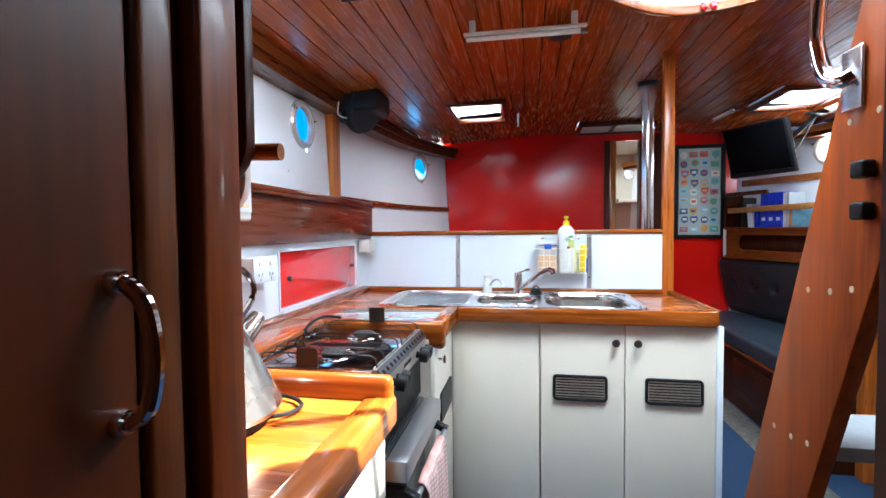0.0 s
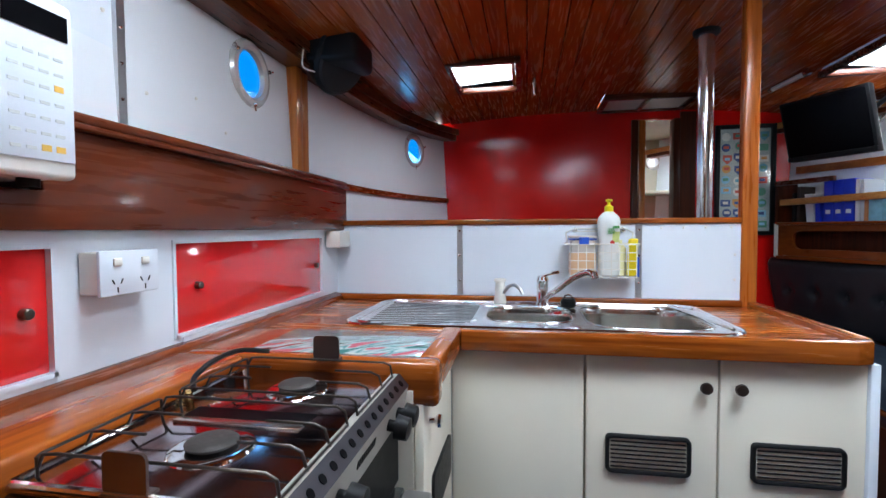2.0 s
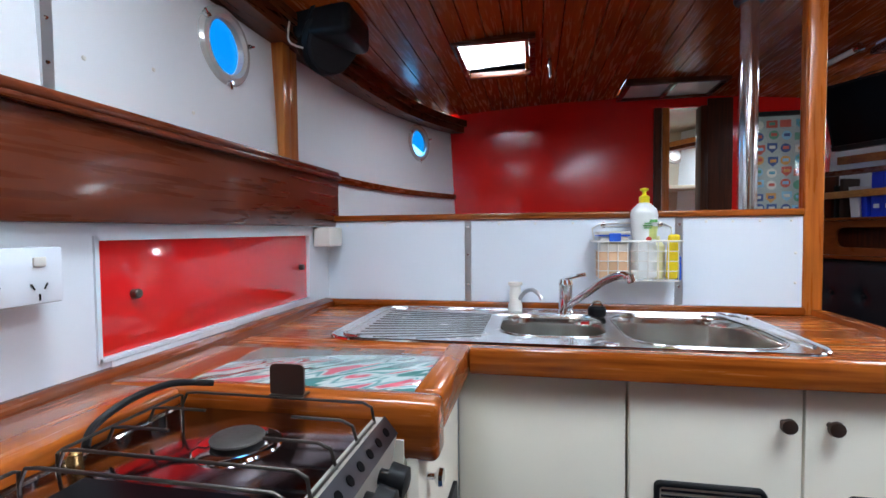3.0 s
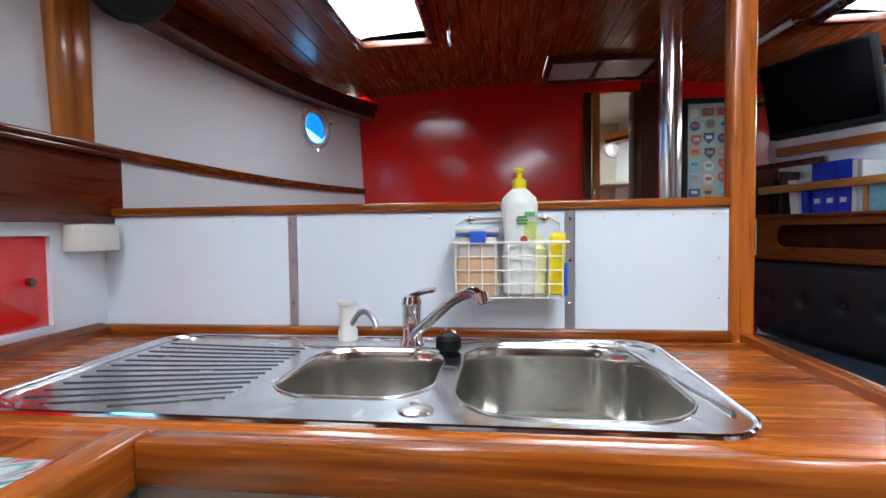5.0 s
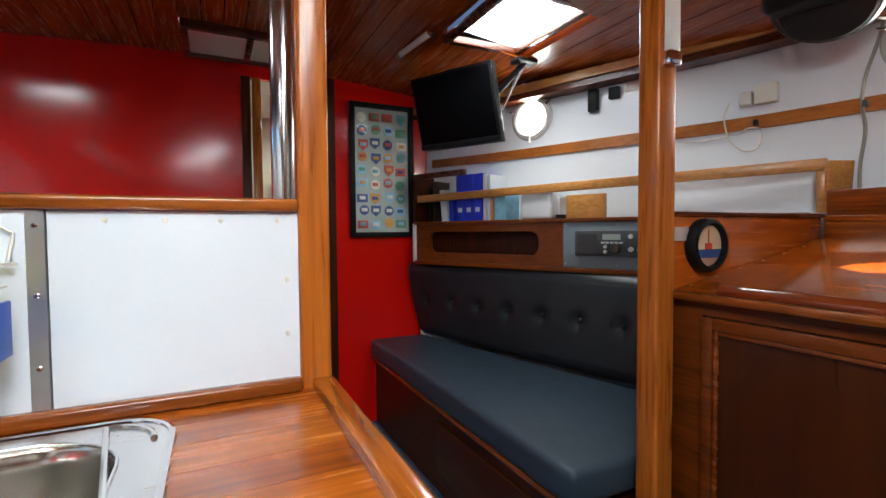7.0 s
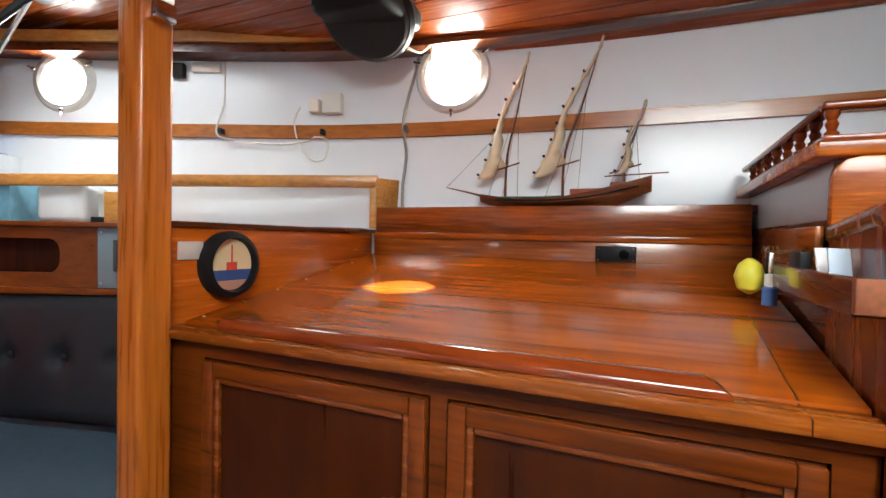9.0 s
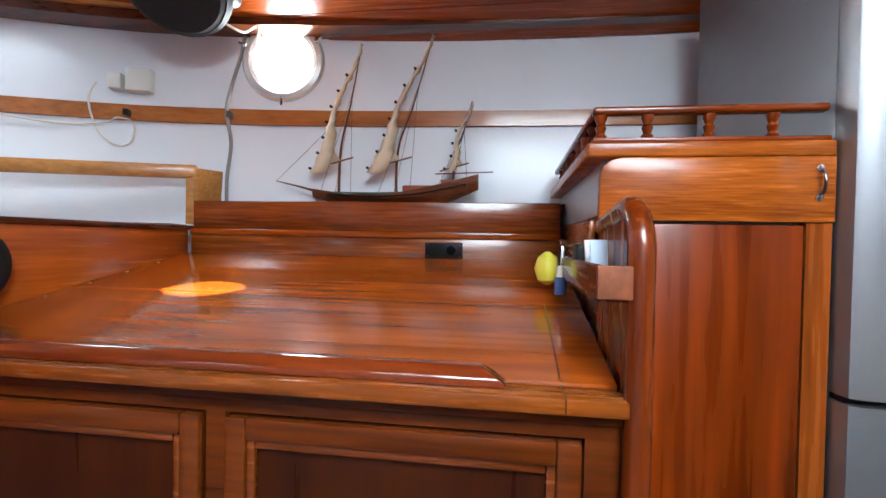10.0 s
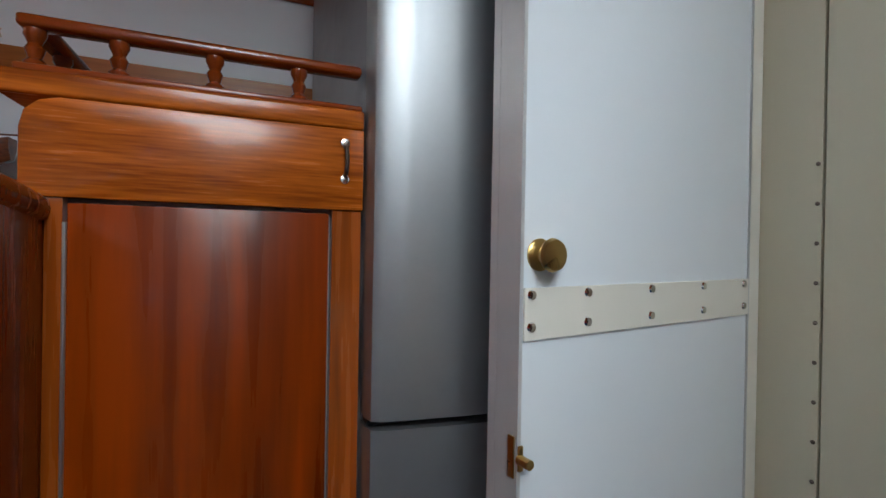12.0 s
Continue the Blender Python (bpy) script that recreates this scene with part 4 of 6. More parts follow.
near = thing("worktop", "varnished teak worktop end beside the cooker, lit by the sun", "worktop", (-0.5, 0.7, 0.9))
for i in range(6):
    part("plank", box(-0.815, -0.285, 0.4903 + 0.0675 * i, 0.4897 + 0.0675 * (i + 1), 0.865, 0.90), PLANK[i % 3], near)
part("raised_edge", box(-0.30, -0.238, 0.486, 0.93, 0.845, 0.907, 0.012, 3), TEAK_Y, near)
part("fiddle", box(-0.815, -0.243, 0.897, 0.932, 0.84, 0.947, 0.014, 3), TEAK_X, near)
nc = thing("cabinet", "cream painted galley cabinet below the worktop end", "cabinet", (-0.5, 0.7, 0))
part("body", box(-0.85, -0.285, 0.49, 0.925, 0.0, 0.844), CREAM, nc)
nd = part("drawer", box(-0.285, -0.262, 0.495, 0.92, 0.70, 0.835, 0.004), CREAM, nc)
knob(nd, (-0.262, 0.74, 0.76), (1, 0, 0), 0.015, CHROME)
part("door", box(-0.285, -0.262, 0.495, 0.92, 0.05, 0.69, 0.004), CREAM, nc)

# cooker
cooker = thing("cooker", "stainless steel two-burner gas cooker with wire pan supports", "cooker", (-0.5, 1.3, 0))
CY0, CY1, HZ = 1.078, 1.535, 0.872
# Purple-grey base colour holds the dark ceiling's reflection in the plate.
HOBS = brushed("purple_grey_hob_steel", (0.36, 0.31, 0.34), 0.11, (1, 0.05, 1), 0.03)
DARKSTEEL = mat("dark_polished_steel", (0.10, 0.095, 0.11), 0.3, metal=0.9, vary=0.1)
part("oven_body", box(-0.66, -0.34, CY0, CY1, 0.12, HZ - 0.012, 0.004), DARKSTEEL, cooker)
hob = part("hob", box(-0.66, -0.325, CY0, CY1, HZ - 0.0115, HZ, 0.005), HOBS, cooker, "polished steel hob plate")
part("raised_rim", tube([(-0.655, CY0 + 0.005, HZ), (-0.655, CY1 - 0.005, HZ)], 0.005, 8), CHROME, hob)
part("raised_rim", tube([(-0.65, CY0 + 0.004, HZ), (-0.34, CY0 + 0.004, HZ)], 0.005, 8), CHROME, hob)
part("grill_opening", box(-0.345, -0.330, CY0 + 0.01, CY1 - 0.01, 0.67, 0.79), SCREEN, cooker)
pan = part("control_panel", prism([(-0.345, 0.795), (-0.322, 0.795), (-0.312, 0.850), (-0.33, 0.874), (-0.345, 0.874)], "y", CY0, CY1), mat("cream_enamel", (0.34, 0.31, 0.27), 0.5), cooker, "cream control panel")
strip_ = part("vent_strip", prism([(-0.3305, 0.8745), (-0.3115, 0.851), (-0.3105, 0.8525), (-0.3295, 0.8762)], "y", CY0, CY1), DARKSTEEL, cooker)
for i in range(14):
    part("slot", lathe([(0.0065, 0), (0.0065, 0.0012)], 12, (-0.3195, CY0 + 0.022 + 0.0315 * i, 0.8638), (0.78, 0, 0.62)), SCREEN, strip_)
for y in (1.16, 1.20, 1.42, 1.475):
    part("control_knob", lathe([(0.010, 0), (0.010, 0.012), (0.021, 0.014), (0.019, 0.036), (0.010, 0.039)], 18, (-0.317, y, 0.822), (1, 0, -0.15)), BLACK, pan)
for i in range(9):
    part("lettering", prism([(-0.3165, 0.823), (-0.3150, 0.823), (-0.3128, 0.835), (-0.3143, 0.835)], "y", 1.265 + 0.009 * i, 1.270 + 0.009 * i), BLACK, pan)
for cy in (1.195, 1.425):
    bu = part("burner", lathe([(0.054, 0), (0.052, 0.003), (0.045, 0.005), (0.036, 0.004), (0.028, 0.006)], 28, (-0.485, cy, HZ)), CHROME, cooker)
    part("cap", lathe([(0.028, 0.006), (0.032, 0.008), (0.033, 0.011), (0.030, 0.0135), (0.020, 0.0145)], 28, (-0.485, cy, HZ)), CAP, bu, "worn iron burner cap")
part("grill_slot", box(-0.60, -0.40, 1.283, 1.322, HZ - 0.001, HZ + 0.0015), SCREEN, cooker, "dark slot between the burners")
part("slot_plate", box(-0.60, -0.40, 1.262, 1.280, HZ, HZ + 0.004, 0.001), STEEL, cooker)
WZ = HZ + 0.030
for y0, y1 in ((1.098, 1.285), (1.325, 1.512)):
    rack = part("pan_support", tube([(-0.637, y0, HZ), (-0.637, y0, WZ - 0.006), (-0.637, y0 + 0.006, WZ - 0.004), (-0.637, y1 - 0.006, WZ - 0.004), (-0.637, y1, WZ - 0.006), (-0.637, y1, HZ)], 0.0021, 8), WIRE, cooker, "wire pan support")
    for f, x1 in ((0.0, -0.352), (0.33, -0.55), (0.67, -0.55), (1.0, -0.352)):
        y = y0 + (y1 - y0) * f
        pts = [(-0.637, y, HZ + 0.01), (-0.628, y, WZ - 0.002), (-0.61, y, WZ), (x1, y, WZ)] + ([(-0.340, y, WZ - 0.006), (-0.336, y, HZ)] if x1 > -0.4 else [])
        part("wire", tube(pts, 0.0021, 8), WIRE, rack)
    for f in (0.33, 0.67):
        y = y0 + (y1 - y0) * f
        part("wire", tube([(-0.425, y, WZ), (-0.358, y, WZ), (-0.343, y, WZ - 0.006), (-0.336, y, HZ)], 0.0021, 8), WIRE, rack)
    part("wire", tube([(-0.336, y0, HZ + 0.005), (-0.336, y1, HZ + 0.005)], 0.0020, 8), WIRE, rack)
for cx, cy, z in ((-0.505, 1.082, HZ), (-0.48, 1.538, 0.895)):
    part("pot_clamp", merged(prism(rounded(cx - 0.027, cx + 0.027, z, z + 0.048, 0.008, 4), "y", cy - 0.002, cy + 0.002), box(cx - 0.027, cx + 0.027, cy - 0.006, cy + 0.016, z, z + 0.003)), BRONZE, cooker)
part("hose", tube([(-0.64, 1.36, 0.885), (-0.660, 1.39, 0.898), (-0.658, 1.44, 0.913), (-0.645, 1.50, 0.917), (-0.61, 1.546, 0.905)], 0.005, 8, True), BLACK, cooker)
part("hose_tap", lathe([(0.009, 0), (0.009, 0.012), (0.005, 0.016)], 12, (-0.645, 1.35, HZ)), BRASS, cooker)
od = part("oven_door", box(-0.34, -0.318, 1.085, 1.53, 0.16, 0.655, 0.006), mat("oven_door_glass", (0.03, 0.035, 0.035), 0.15, coat=0.5), cooker)
part("door_rail", box(-0.318, -0.262, 1.09, 1.525, 0.60, 0.655, 0.008), ALU, od)
part("handle_bar", tube([(-0.245, 1.085, 0.56), (-0.245, 1.52, 0.56)], 0.009, 12), ALU, od)
for y in (1.10, 1.50):
    part("handle_bracket", tube([(-0.318, y, 0.575), (-0.27, y, 0.575), (-0.24, y, 0.56)], 0.014, 10), BLACK, od)
for ob in cooker.children:
    ob.location.z += 0.03
TOWEL = bpy.data.materials.new("checked_towel")
TOWEL.use_nodes = True
nt = TOWEL.node_tree
b = nt.nodes["Principled BSDF"]
b.inputs["Roughness"].default_value = 0.95
tc = nt.nodes.new("ShaderNodeTexCoord")
wv = [nt.nodes.new("ShaderNodeTexWave") for _ in range(2)]
for w_, ax in zip(wv, ("Y", "Z")):
    w_.bands_direction = ax
    w_.inputs["Scale"].default_value, w_.inputs["Distortion"].default_value = 22, 0.6
    nt.links.new(tc.outputs["Object"], w_.inputs["Vector"])
mx = nt.nodes.new("ShaderNodeMath")
mx.operation = "MAXIMUM"
nt.links.new(wv[0].outputs["Fac"], mx.inputs[0])
nt.links.new(wv[1].outputs["Fac"], mx.inputs[1])
rp = nt.nodes.new("ShaderNodeValToRGB")
rp.color_ramp.elements[0].position, rp.color_ramp.elements[0].color = 0.6, (0.72, 0.62, 0.58, 1)
rp.color_ramp.elements[1].position, rp.color_ramp.elements[1].color = 0.95, (0.60, 0.28, 0.25, 1)
nt.links.new(mx.outputs[0], rp.inputs["Fac"])
nt.links.new(rp.outputs["Color"], b.inputs["Base Color"])
cloth = bmesh.new()
rows = []
prof = [(-0.272, 0.30), (-0.264, 0.47), (-0.258, 0.585), (-0.252, 0.603), (-0.238, 0.603), (-0.230, 0.58), (-0.226, 0.45), (-0.220, 0.2), (-0.215, 0.05)]
for j, (cx, cz) in enumerate(prof):
    rows.append([cloth.verts.new((cx + 0.006 * math.sin(i * 1.1 + j * 0.3) * (1 if j > 4 else 0.2), 1.15 + 0.017 * i + 0.004 * math.sin(j), cz)) for i in range(17)])
for a, c in zip(rows, rows[1:]):
    for i in range(16):
        cloth.faces.new((a[i], a[i + 1], c[i + 1], c[i]))
tw = solo("tea_towel", cloth, TOWEL, "pink and cream checked tea towel hung over the oven handle", "towel", sharp=180)
sol = tw.modifiers.new("thick", "SOLIDIFY")
sol.thickness = 0.003

# things on the side of the galley
outlet = thing("power_outlet", "white double power outlet in a surface box", "power outlet", (-0.84, 1.45, 1.1))
part("box", box(-0.854, -0.815, 1.353, 1.479, 1.072, 1.147, 0.003), PLASTIC, outlet)
fp = part("face_plate", box(-0.8145, -0.807, 1.350, 1.482, 1.069, 1.150, 0.003), WHITE, outlet)
for cy in (1.385, 1.447):
    part("switch", box(-0.807, -0.803, cy - 0.009, cy + 0.009, 1.122, 1.136, 0.002), PLASTIC, fp)
    for dy, dz, a in ((-0.009, 0.002, 28), (0.009, 0.002, -28), (0, -0.013, 0)):
        sl = box(-0.8068, -0.8055, -0.0009, 0.0009, -0.0048, 0.0048)
        bmesh.ops.rotate(sl, verts=sl.verts, cent=(0, 0, 0), matrix=Matrix.Rotation(radians(a), 3, "X"))
        bmesh.ops.translate(sl, verts=sl.verts, vec=(0, cy + dy, 1.092 + dz))
        part("slot", sl, BLACK, fp)

mw = thing("microwave_oven", "cream microwave oven with a keypad on the galley shelf", "microwave", (-0.9, 1.03, 1.25))
part("case", box(-1.09, -0.79, 0.80, 1.262, 1.262, 1.518, 0.008), PLASTIC, mw)
part("front", box(-0.79, -0.762, 0.80, 1.265, 1.260, 1.520, 0.010, 3), PLASTIC, mw)
mdoor = part("door", box(-0.762, -0.756, 0.812, 1.135, 1.285, 1.508, 0.003), PLASTIC, mw)
part("window", box(-0.756, -0.754, 0.83, 1.085, 1.315, 1.49), SCREEN, mdoor, "black door window")
part("handle", box(-0.756, -0.738, 1.098, 1.125, 1.31, 1.49, 0.007, 3), PLASTIC, mdoor)
kp = part("keypad", box(-0.762, -0.7585, 1.15, 1.258, 1.285, 1.508, 0.002), WHITE, mw)
part("display", box(-0.7585, -0.757, 1.16, 1.25, 1.462, 1.498), SCREEN, kp)
GREYB = mat("grey_button", (0.56, 0.60, 0.60), 0.5)
AMBER = mat("amber_button", (0.80, 0.50, 0.10), 0.5)
for r in range(7):
    for c in range(4):
        col = AMBER if (r, c) in ((2, 3), (6, 3), (6, 2)) else GREYB
        part("button", box(-0.7585, -0.7580, 1.165 + 0.021 * c, 1.179 + 0.021 * c, 1.298 + 0.022 * (6 - r), (1.307 if col is AMBER else 1.3025) + 0.022 * (6 - r)), col, kp)
part("badge", lathe([(0.006, 0), (0.006, 0.001)], 14, (-0.755, 1.12, 1.297), (1, 0, 0)), mat("pink_badge", (0.75, 0.25, 0.28), 0.4), mw, "small round pink badge")
for y in (0.84, 1.22):
    for x in (-1.05, -0.80):
        part("foot", lathe([(0.014, 0), (0.014, 0.014)], 12, (x, y, 1.248)), BLACK, mw)
for ob in mw.children:
    ob.location.y += 0.012

KSTEEL = brushed("brushed_kettle_steel", (0.36, 0.345, 0.32), 0.27, (0.004, 0.004, 1.4), 0.02, 0.1)
kettle = thing("kettle", "brushed steel conical kettle with a black arched handle", "kettle", (-0.52, 0.745, 0.9))
KX, KY = -0.525, 0.745
part("base", lathe([(0.10, 0), (0.104, 0.004), (0.102, 0.016)], 40, (KX, KY, 0.901)), BLACK, kettle)
part("body", lathe([(0.11, 0.017), (0.121, 0.022), (0.124, 0.03), (0.118, 0.045), (0.079, 0.13), (0.058, 0.178), (0.052, 0.184)], 48, (KX, KY, 0.901)), KSTEEL, kettle)
part("lid", lathe([(0.051, 0.184), (0.045, 0.194), (0.028, 0.202), (0.012, 0.204)], 36, (KX, KY, 0.901)), KSTEEL, kettle)
part("lid_knob", lathe([(0.018, 0.203), (0.010, 0.21), (0.009, 0.224), (0.020, 0.23), (0.020, 0.238), (0.010, 0.242)], 24, (KX, KY, 0.901)), BLACK, kettle)
part("spout", tube([(KX + 0.022, KY + 0.062, 1.03), (KX + 0.033, KY + 0.095, 1.06), (KX + 0.037, KY + 0.106, 1.072)], 0.018, 14, False, (0.024, 0.014)), STEEL, kettle)
part("handle_arm", tube([(KX + 0.025, KY + 0.052, 1.066), (KX + 0.04, KY + 0.085, 1.11), (KX + 0.036, KY + 0.078, 1.15), (KX + 0.02, KY + 0.045, 1.175)], 0.006, 10, True), CHROME, kettle)
part("handle_grip", tube([(KX + 0.022, KY + 0.05, 1.174), (KX, KY + 0.0, 1.186), (KX - 0.02, KY - 0.045, 1.176), (KX - 0.032, KY - 0.07, 1.15), (KX - 0.03, KY - 0.07, 1.08)], 0.013, 12, True), BLACK, kettle)
part("cord", tube([(KX + 0.10, KY + 0.02, 0.912), (KX + 0.125, KY + 0.05, 0.909), (KX + 0.13, KY + 0.09, 0.909), (KX + 0.09, KY + 0.125, 0.909), (KX + 0.02, KY + 0.135, 0.909), (KX - 0.1, KY + 0.13, 0.909), (KX - 0.25, KY + 0.12, 0.909)], 0.004, 8, True), BLACK, kettle)

board = solo("hanging_board", prism(rounded(-0.60, -0.324, 1.285, 1.62, 0.06, 6), "y", 0.572, 0.592, 0.004), MAHOG_Z, "dark wooden board with rounded corners hung beside the cupboard", "board")
pegs = thing("wooden_peg", "turned pale wooden peg on the cupboard side", "peg", (-0.36, 0.61, 1.34))
part("dowel", tube([(-0.40, 0.5965, 1.335), (-0.297, 0.604, 1.333)], 0.011, 14), TEAK_X, pegs)
cb = solo("chopping_board", prism(rounded(-0.66, -0.352, 1.250, 1.60, 0.05, 6), "y", 0.610, 0.626, 0.004), mat("pale_board_wood", (0.78, 0.72, 0.64), 0.5, vary=0.1, scale=20), "pale chopping board hung behind the dark board", "chopping board")

# tall locker by the doorway
locker = thing("tall_locker", "dark mahogany tall locker with a chrome door handle", "cupboard", (-0.4, 0.2, 0))
part("body", box(-0.58, -0.298, -0.60, 0.484, 0.0, 2.08), LOCKER, locker)
part("corner_post", box(-0.305, -0.277, 0.425, 0.486, 0.0, 2.08, 0.006, 3), wood("locker_post_wood", (0.075, 0.018, 0.004), (0.19, 0.050, 0.010), "z", 0.4, 0.1, spec=0.15), locker)
part("moulding", box(-0.298, -0.284, 0.362, 0.405, 0.0, 2.06, 0.008, 3), wood("locker_moulding_wood", (0.07, 0.022, 0.007), (0.15, 0.05, 0.015), "z", 0.4, 0.1, spec=0.15), locker)
ld = part("door", box(-0.298, -0.288, -0.35, 0.357, 0.1, 2.04, 0.003), LOCKER, locker)
part("handle", merged(tube([(-0.288, 0.338, 1.193), (-0.276, 0.338, 1.191), (-0.261, 0.338, 1.175), (-0.255, 0.338, 1.138), (-0.261, 0.338, 1.102), (-0.276, 0.338, 1.088), (-0.288, 0.338, 1.086)], 0.0068, 10, True), lathe([(0.011, 0), (0.011, 0.005), (0.008, 0.010)], 14, (-0.288, 0.338, 1.193), (1, 0, 0)), lathe([(0.011, 0), (0.011, 0.005), (0.008, 0.010)], 14, (-0.288, 0.338, 1.086), (1, 0, 0))), CHROME, ld, "curved chrome handle")

# companionway ladder
ladder = thing("companionway_ladder", "brown varnished companionway ladder with grey treads and a chrome rail", "ladder", (0.78, 1.1, 0))


def stringer(x):
    lean = -0.37
    bm = prism([(1.34, 0.0), (1.56, 0.0), (1.56 + lean * 2.06 + 0.0, 2.06), (1.34 + lean * 2.06, 2.06)], "x", x, x + 0.032, 0.004)
    return part("stringer", bm, LADDER, ladder)


PUTTY = mat("pale_wood_plug", (0.55, 0.40, 0.26), 0.6)
for x in (0.575, 0.98):
    st = stringer(x)
    for z in (0.14, 0.46, 0.78, 1.11, 1.42, 1.73):
        for dy in (0.04, 0.10, 0.17):
            y = 1.34 - 0.37 * z + dy
            if x < 0.9:
                part("plug", lathe([(0.0065, 0), (0.0055, 0.001)], 10, (x, y, z + 0.012 * math.sin(dy * 60)), (-1, 0, 0)), PUTTY, st)
for z in (0.14, 0.46, 0.78, 1.11, 1.42, 1.73):
    y = 1.35 - 0.37 * z
    part("tread", box(0.608, 0.979, y, y + 0.19, z - 0.012, z + 0.018, 0.004), mat("grey_tread", (0.22, 0.24, 0.26), 0.7, vary=0.15, scale=60, bump=0.3), ladder, "grey non-slip tread")
part("hand_rail", tube([(0.566, 0.962, 1.487), (0.553, 0.974, 1.481), (0.545, 1.0, 1.495), (0.543, 1.023, 1.545), (0.543, 1.028, 1.60), (0.543, 1.0, 1.78), (0.543, 0.93, 2.1)], 0.014, 14, True), CHROME, ladder, "curved chrome hand rail")
part("rail_plate", box(0.567, 0.5745, 0.945, 1.0, 1.430, 1.536, 0.004, 3), STEEL, ladder)
for z in (1.323, 1.254):
    part("rubber_stop", box(0.552, 0.5745, 0.912, 0.948, z - 0.015, z + 0.015, 0.006, 3), BLACK, ladder)


# ---- saloon ----
A = Vector((1.655, 4.30, 0))
U = Vector((0.392, -0.920, 0))
N = Vector((-0.920, -0.392, 0))


def lpt(s, o, z):
    """A point by the settee's back: along it, into the cabin, up."""
    return A + U * s + N * o + Vector((0, 0, z))


def lshape(bm):
    for v in bm.verts:
        v.co = lpt(v.co.x, v.co.y, v.co.z)
    bmesh.ops.recalc_face_normals(bm, faces=bm.faces)
    return bm


def lbox(*a, **k):
    return lshape(box(*a, **k))


settee = thing("settee", "long settee with dark navy vinyl cushions on a mahogany base", "settee", (1.7, 3.5, 0))
BASEW = wood("settee_base_mahogany", (0.022, 0.006, 0.002), (0.060, 0.016, 0.005), "y", 0.35, 0.1, 0.5, contrast=1.4, spec=0.2)
part("base", prism([(1.42, 2.625), (2.15, 2.625), (1.72, 4.44), (1.42, 4.44)], "z", 0.0, 0.385), BASEW, settee)
part("plinth_panel", box(1.408, 1.4195, 2.75, 3.55, 0.08, 0.33, 0.003), BASEW, settee)
part("seat_ledge", box(1.395, 1.43, 2.625, 4.44, 0.386, 0.41, 0.006), TEAK_Y, settee)


def cushion(poly_lo, poly_hi, bevel):
    """A padded block between a lower and an upper outline."""
    bm = bmesh.new()
    lo, hi = [bm.verts.new(p) for p in poly_lo], [bm.verts.new(p) for p in poly_hi]
    bm.faces.new(lo)
    bm.faces.new(hi[::-1])
    for i in range(len(lo)):
        j = (i + 1) % len(lo)
        bm.faces.new((lo[j], lo[i], hi[i], hi[j]))
    bmesh.ops.recalc_face_normals(bm, faces=bm.faces)
    bmesh.ops.bevel(bm, geom=bm.edges[:], offset=bevel, segments=4, profile=0.6, affect="EDGES")
    return bm


so = [(1.385, 2.64), (2.20, 2.64), (2.20, 2.66), (1.725, 4.435), (1.385, 4.435)]
part("seat_cushion", cushion([(x, y, 0.411) for x, y in so], [(x, y, 0.515) for x, y in so], 0.028), SEATV, settee)


def back_x(y, z):
    lo, hi = 1.71 + 0.275 * (4.42 - y), 1.62 + 0.385 * (4.42 - y)
    return lo + (hi - lo) * (z - 0.5) / 0.48


NY, NZ = 120, 32
ys = [4.435 - 1.79 * i / NY for i in range(NY + 1)]
zs = [0.522 + 0.453 * j / NZ for j in range(NZ + 1)]
buttons = [4.285 - 0.192 * i for i in range(9)]
bm = bmesh.new()
grid = []
for y in ys:
    col = []
    for j, z in enumerate(zs):
        puff = 0.014 * math.sin(math.pi * j / NZ) ** 0.5
        dent = sum(0.020 * math.exp(-((y - q) ** 2 + (z - 0.757) ** 2) / 0.0010) + 0.005 * math.exp(-((y - q) ** 2 / 0.0006 + (z - 0.757) ** 2 / 0.012)) for q in buttons)
        edge = 0.022 * max(0, 1 - min(j, NZ - j) * 14 / NZ / 1.2) + 0.02 * max(0, 1 - min(abs(y - ys[0]), abs(y - ys[-1])) / 0.03)
        col.append(bm.verts.new((back_x(y, z) - puff + dent + edge, y, z)))
    grid.append(col)
for a, c in zip(grid, grid[1:]):
    for j in range(NZ):
        bm.faces.new((a[j], a[j + 1], c[j + 1], c[j]))
bk = []
for col in (grid[0], grid[-1]):
    bk.append([bm.verts.new((v.co.x + 0.10, v.co.y, v.co.z)) for v in col])
for col, b in ((grid[0], bk[0]), (grid[-1], bk[1])):
    for j in range(NZ):
        bm.faces.new((col[j], col[j + 1], b[j + 1], b[j]))
for j in (0, NZ):
    bm.faces.new([c[j] for c in grid] + [bk[1][j], bk[0][j]])
bm.faces.new((bk[0][0], bk[0][NZ], bk[1][NZ], bk[1][0]))
bmesh.ops.recalc_face_normals(bm, faces=bm.faces)
bc = part("back_cushion", bm, VINYL, settee, "buttoned black vinyl back cushion", sharp=60)
for q in buttons:
    part("button", lathe([(0.013, 0), (0.011, 0.005), (0.004, 0.008)], 12, (back_x(q, 0.757) + 0.003, q, 0.757), (-1, -0.3, 0)), VINYL, bc)

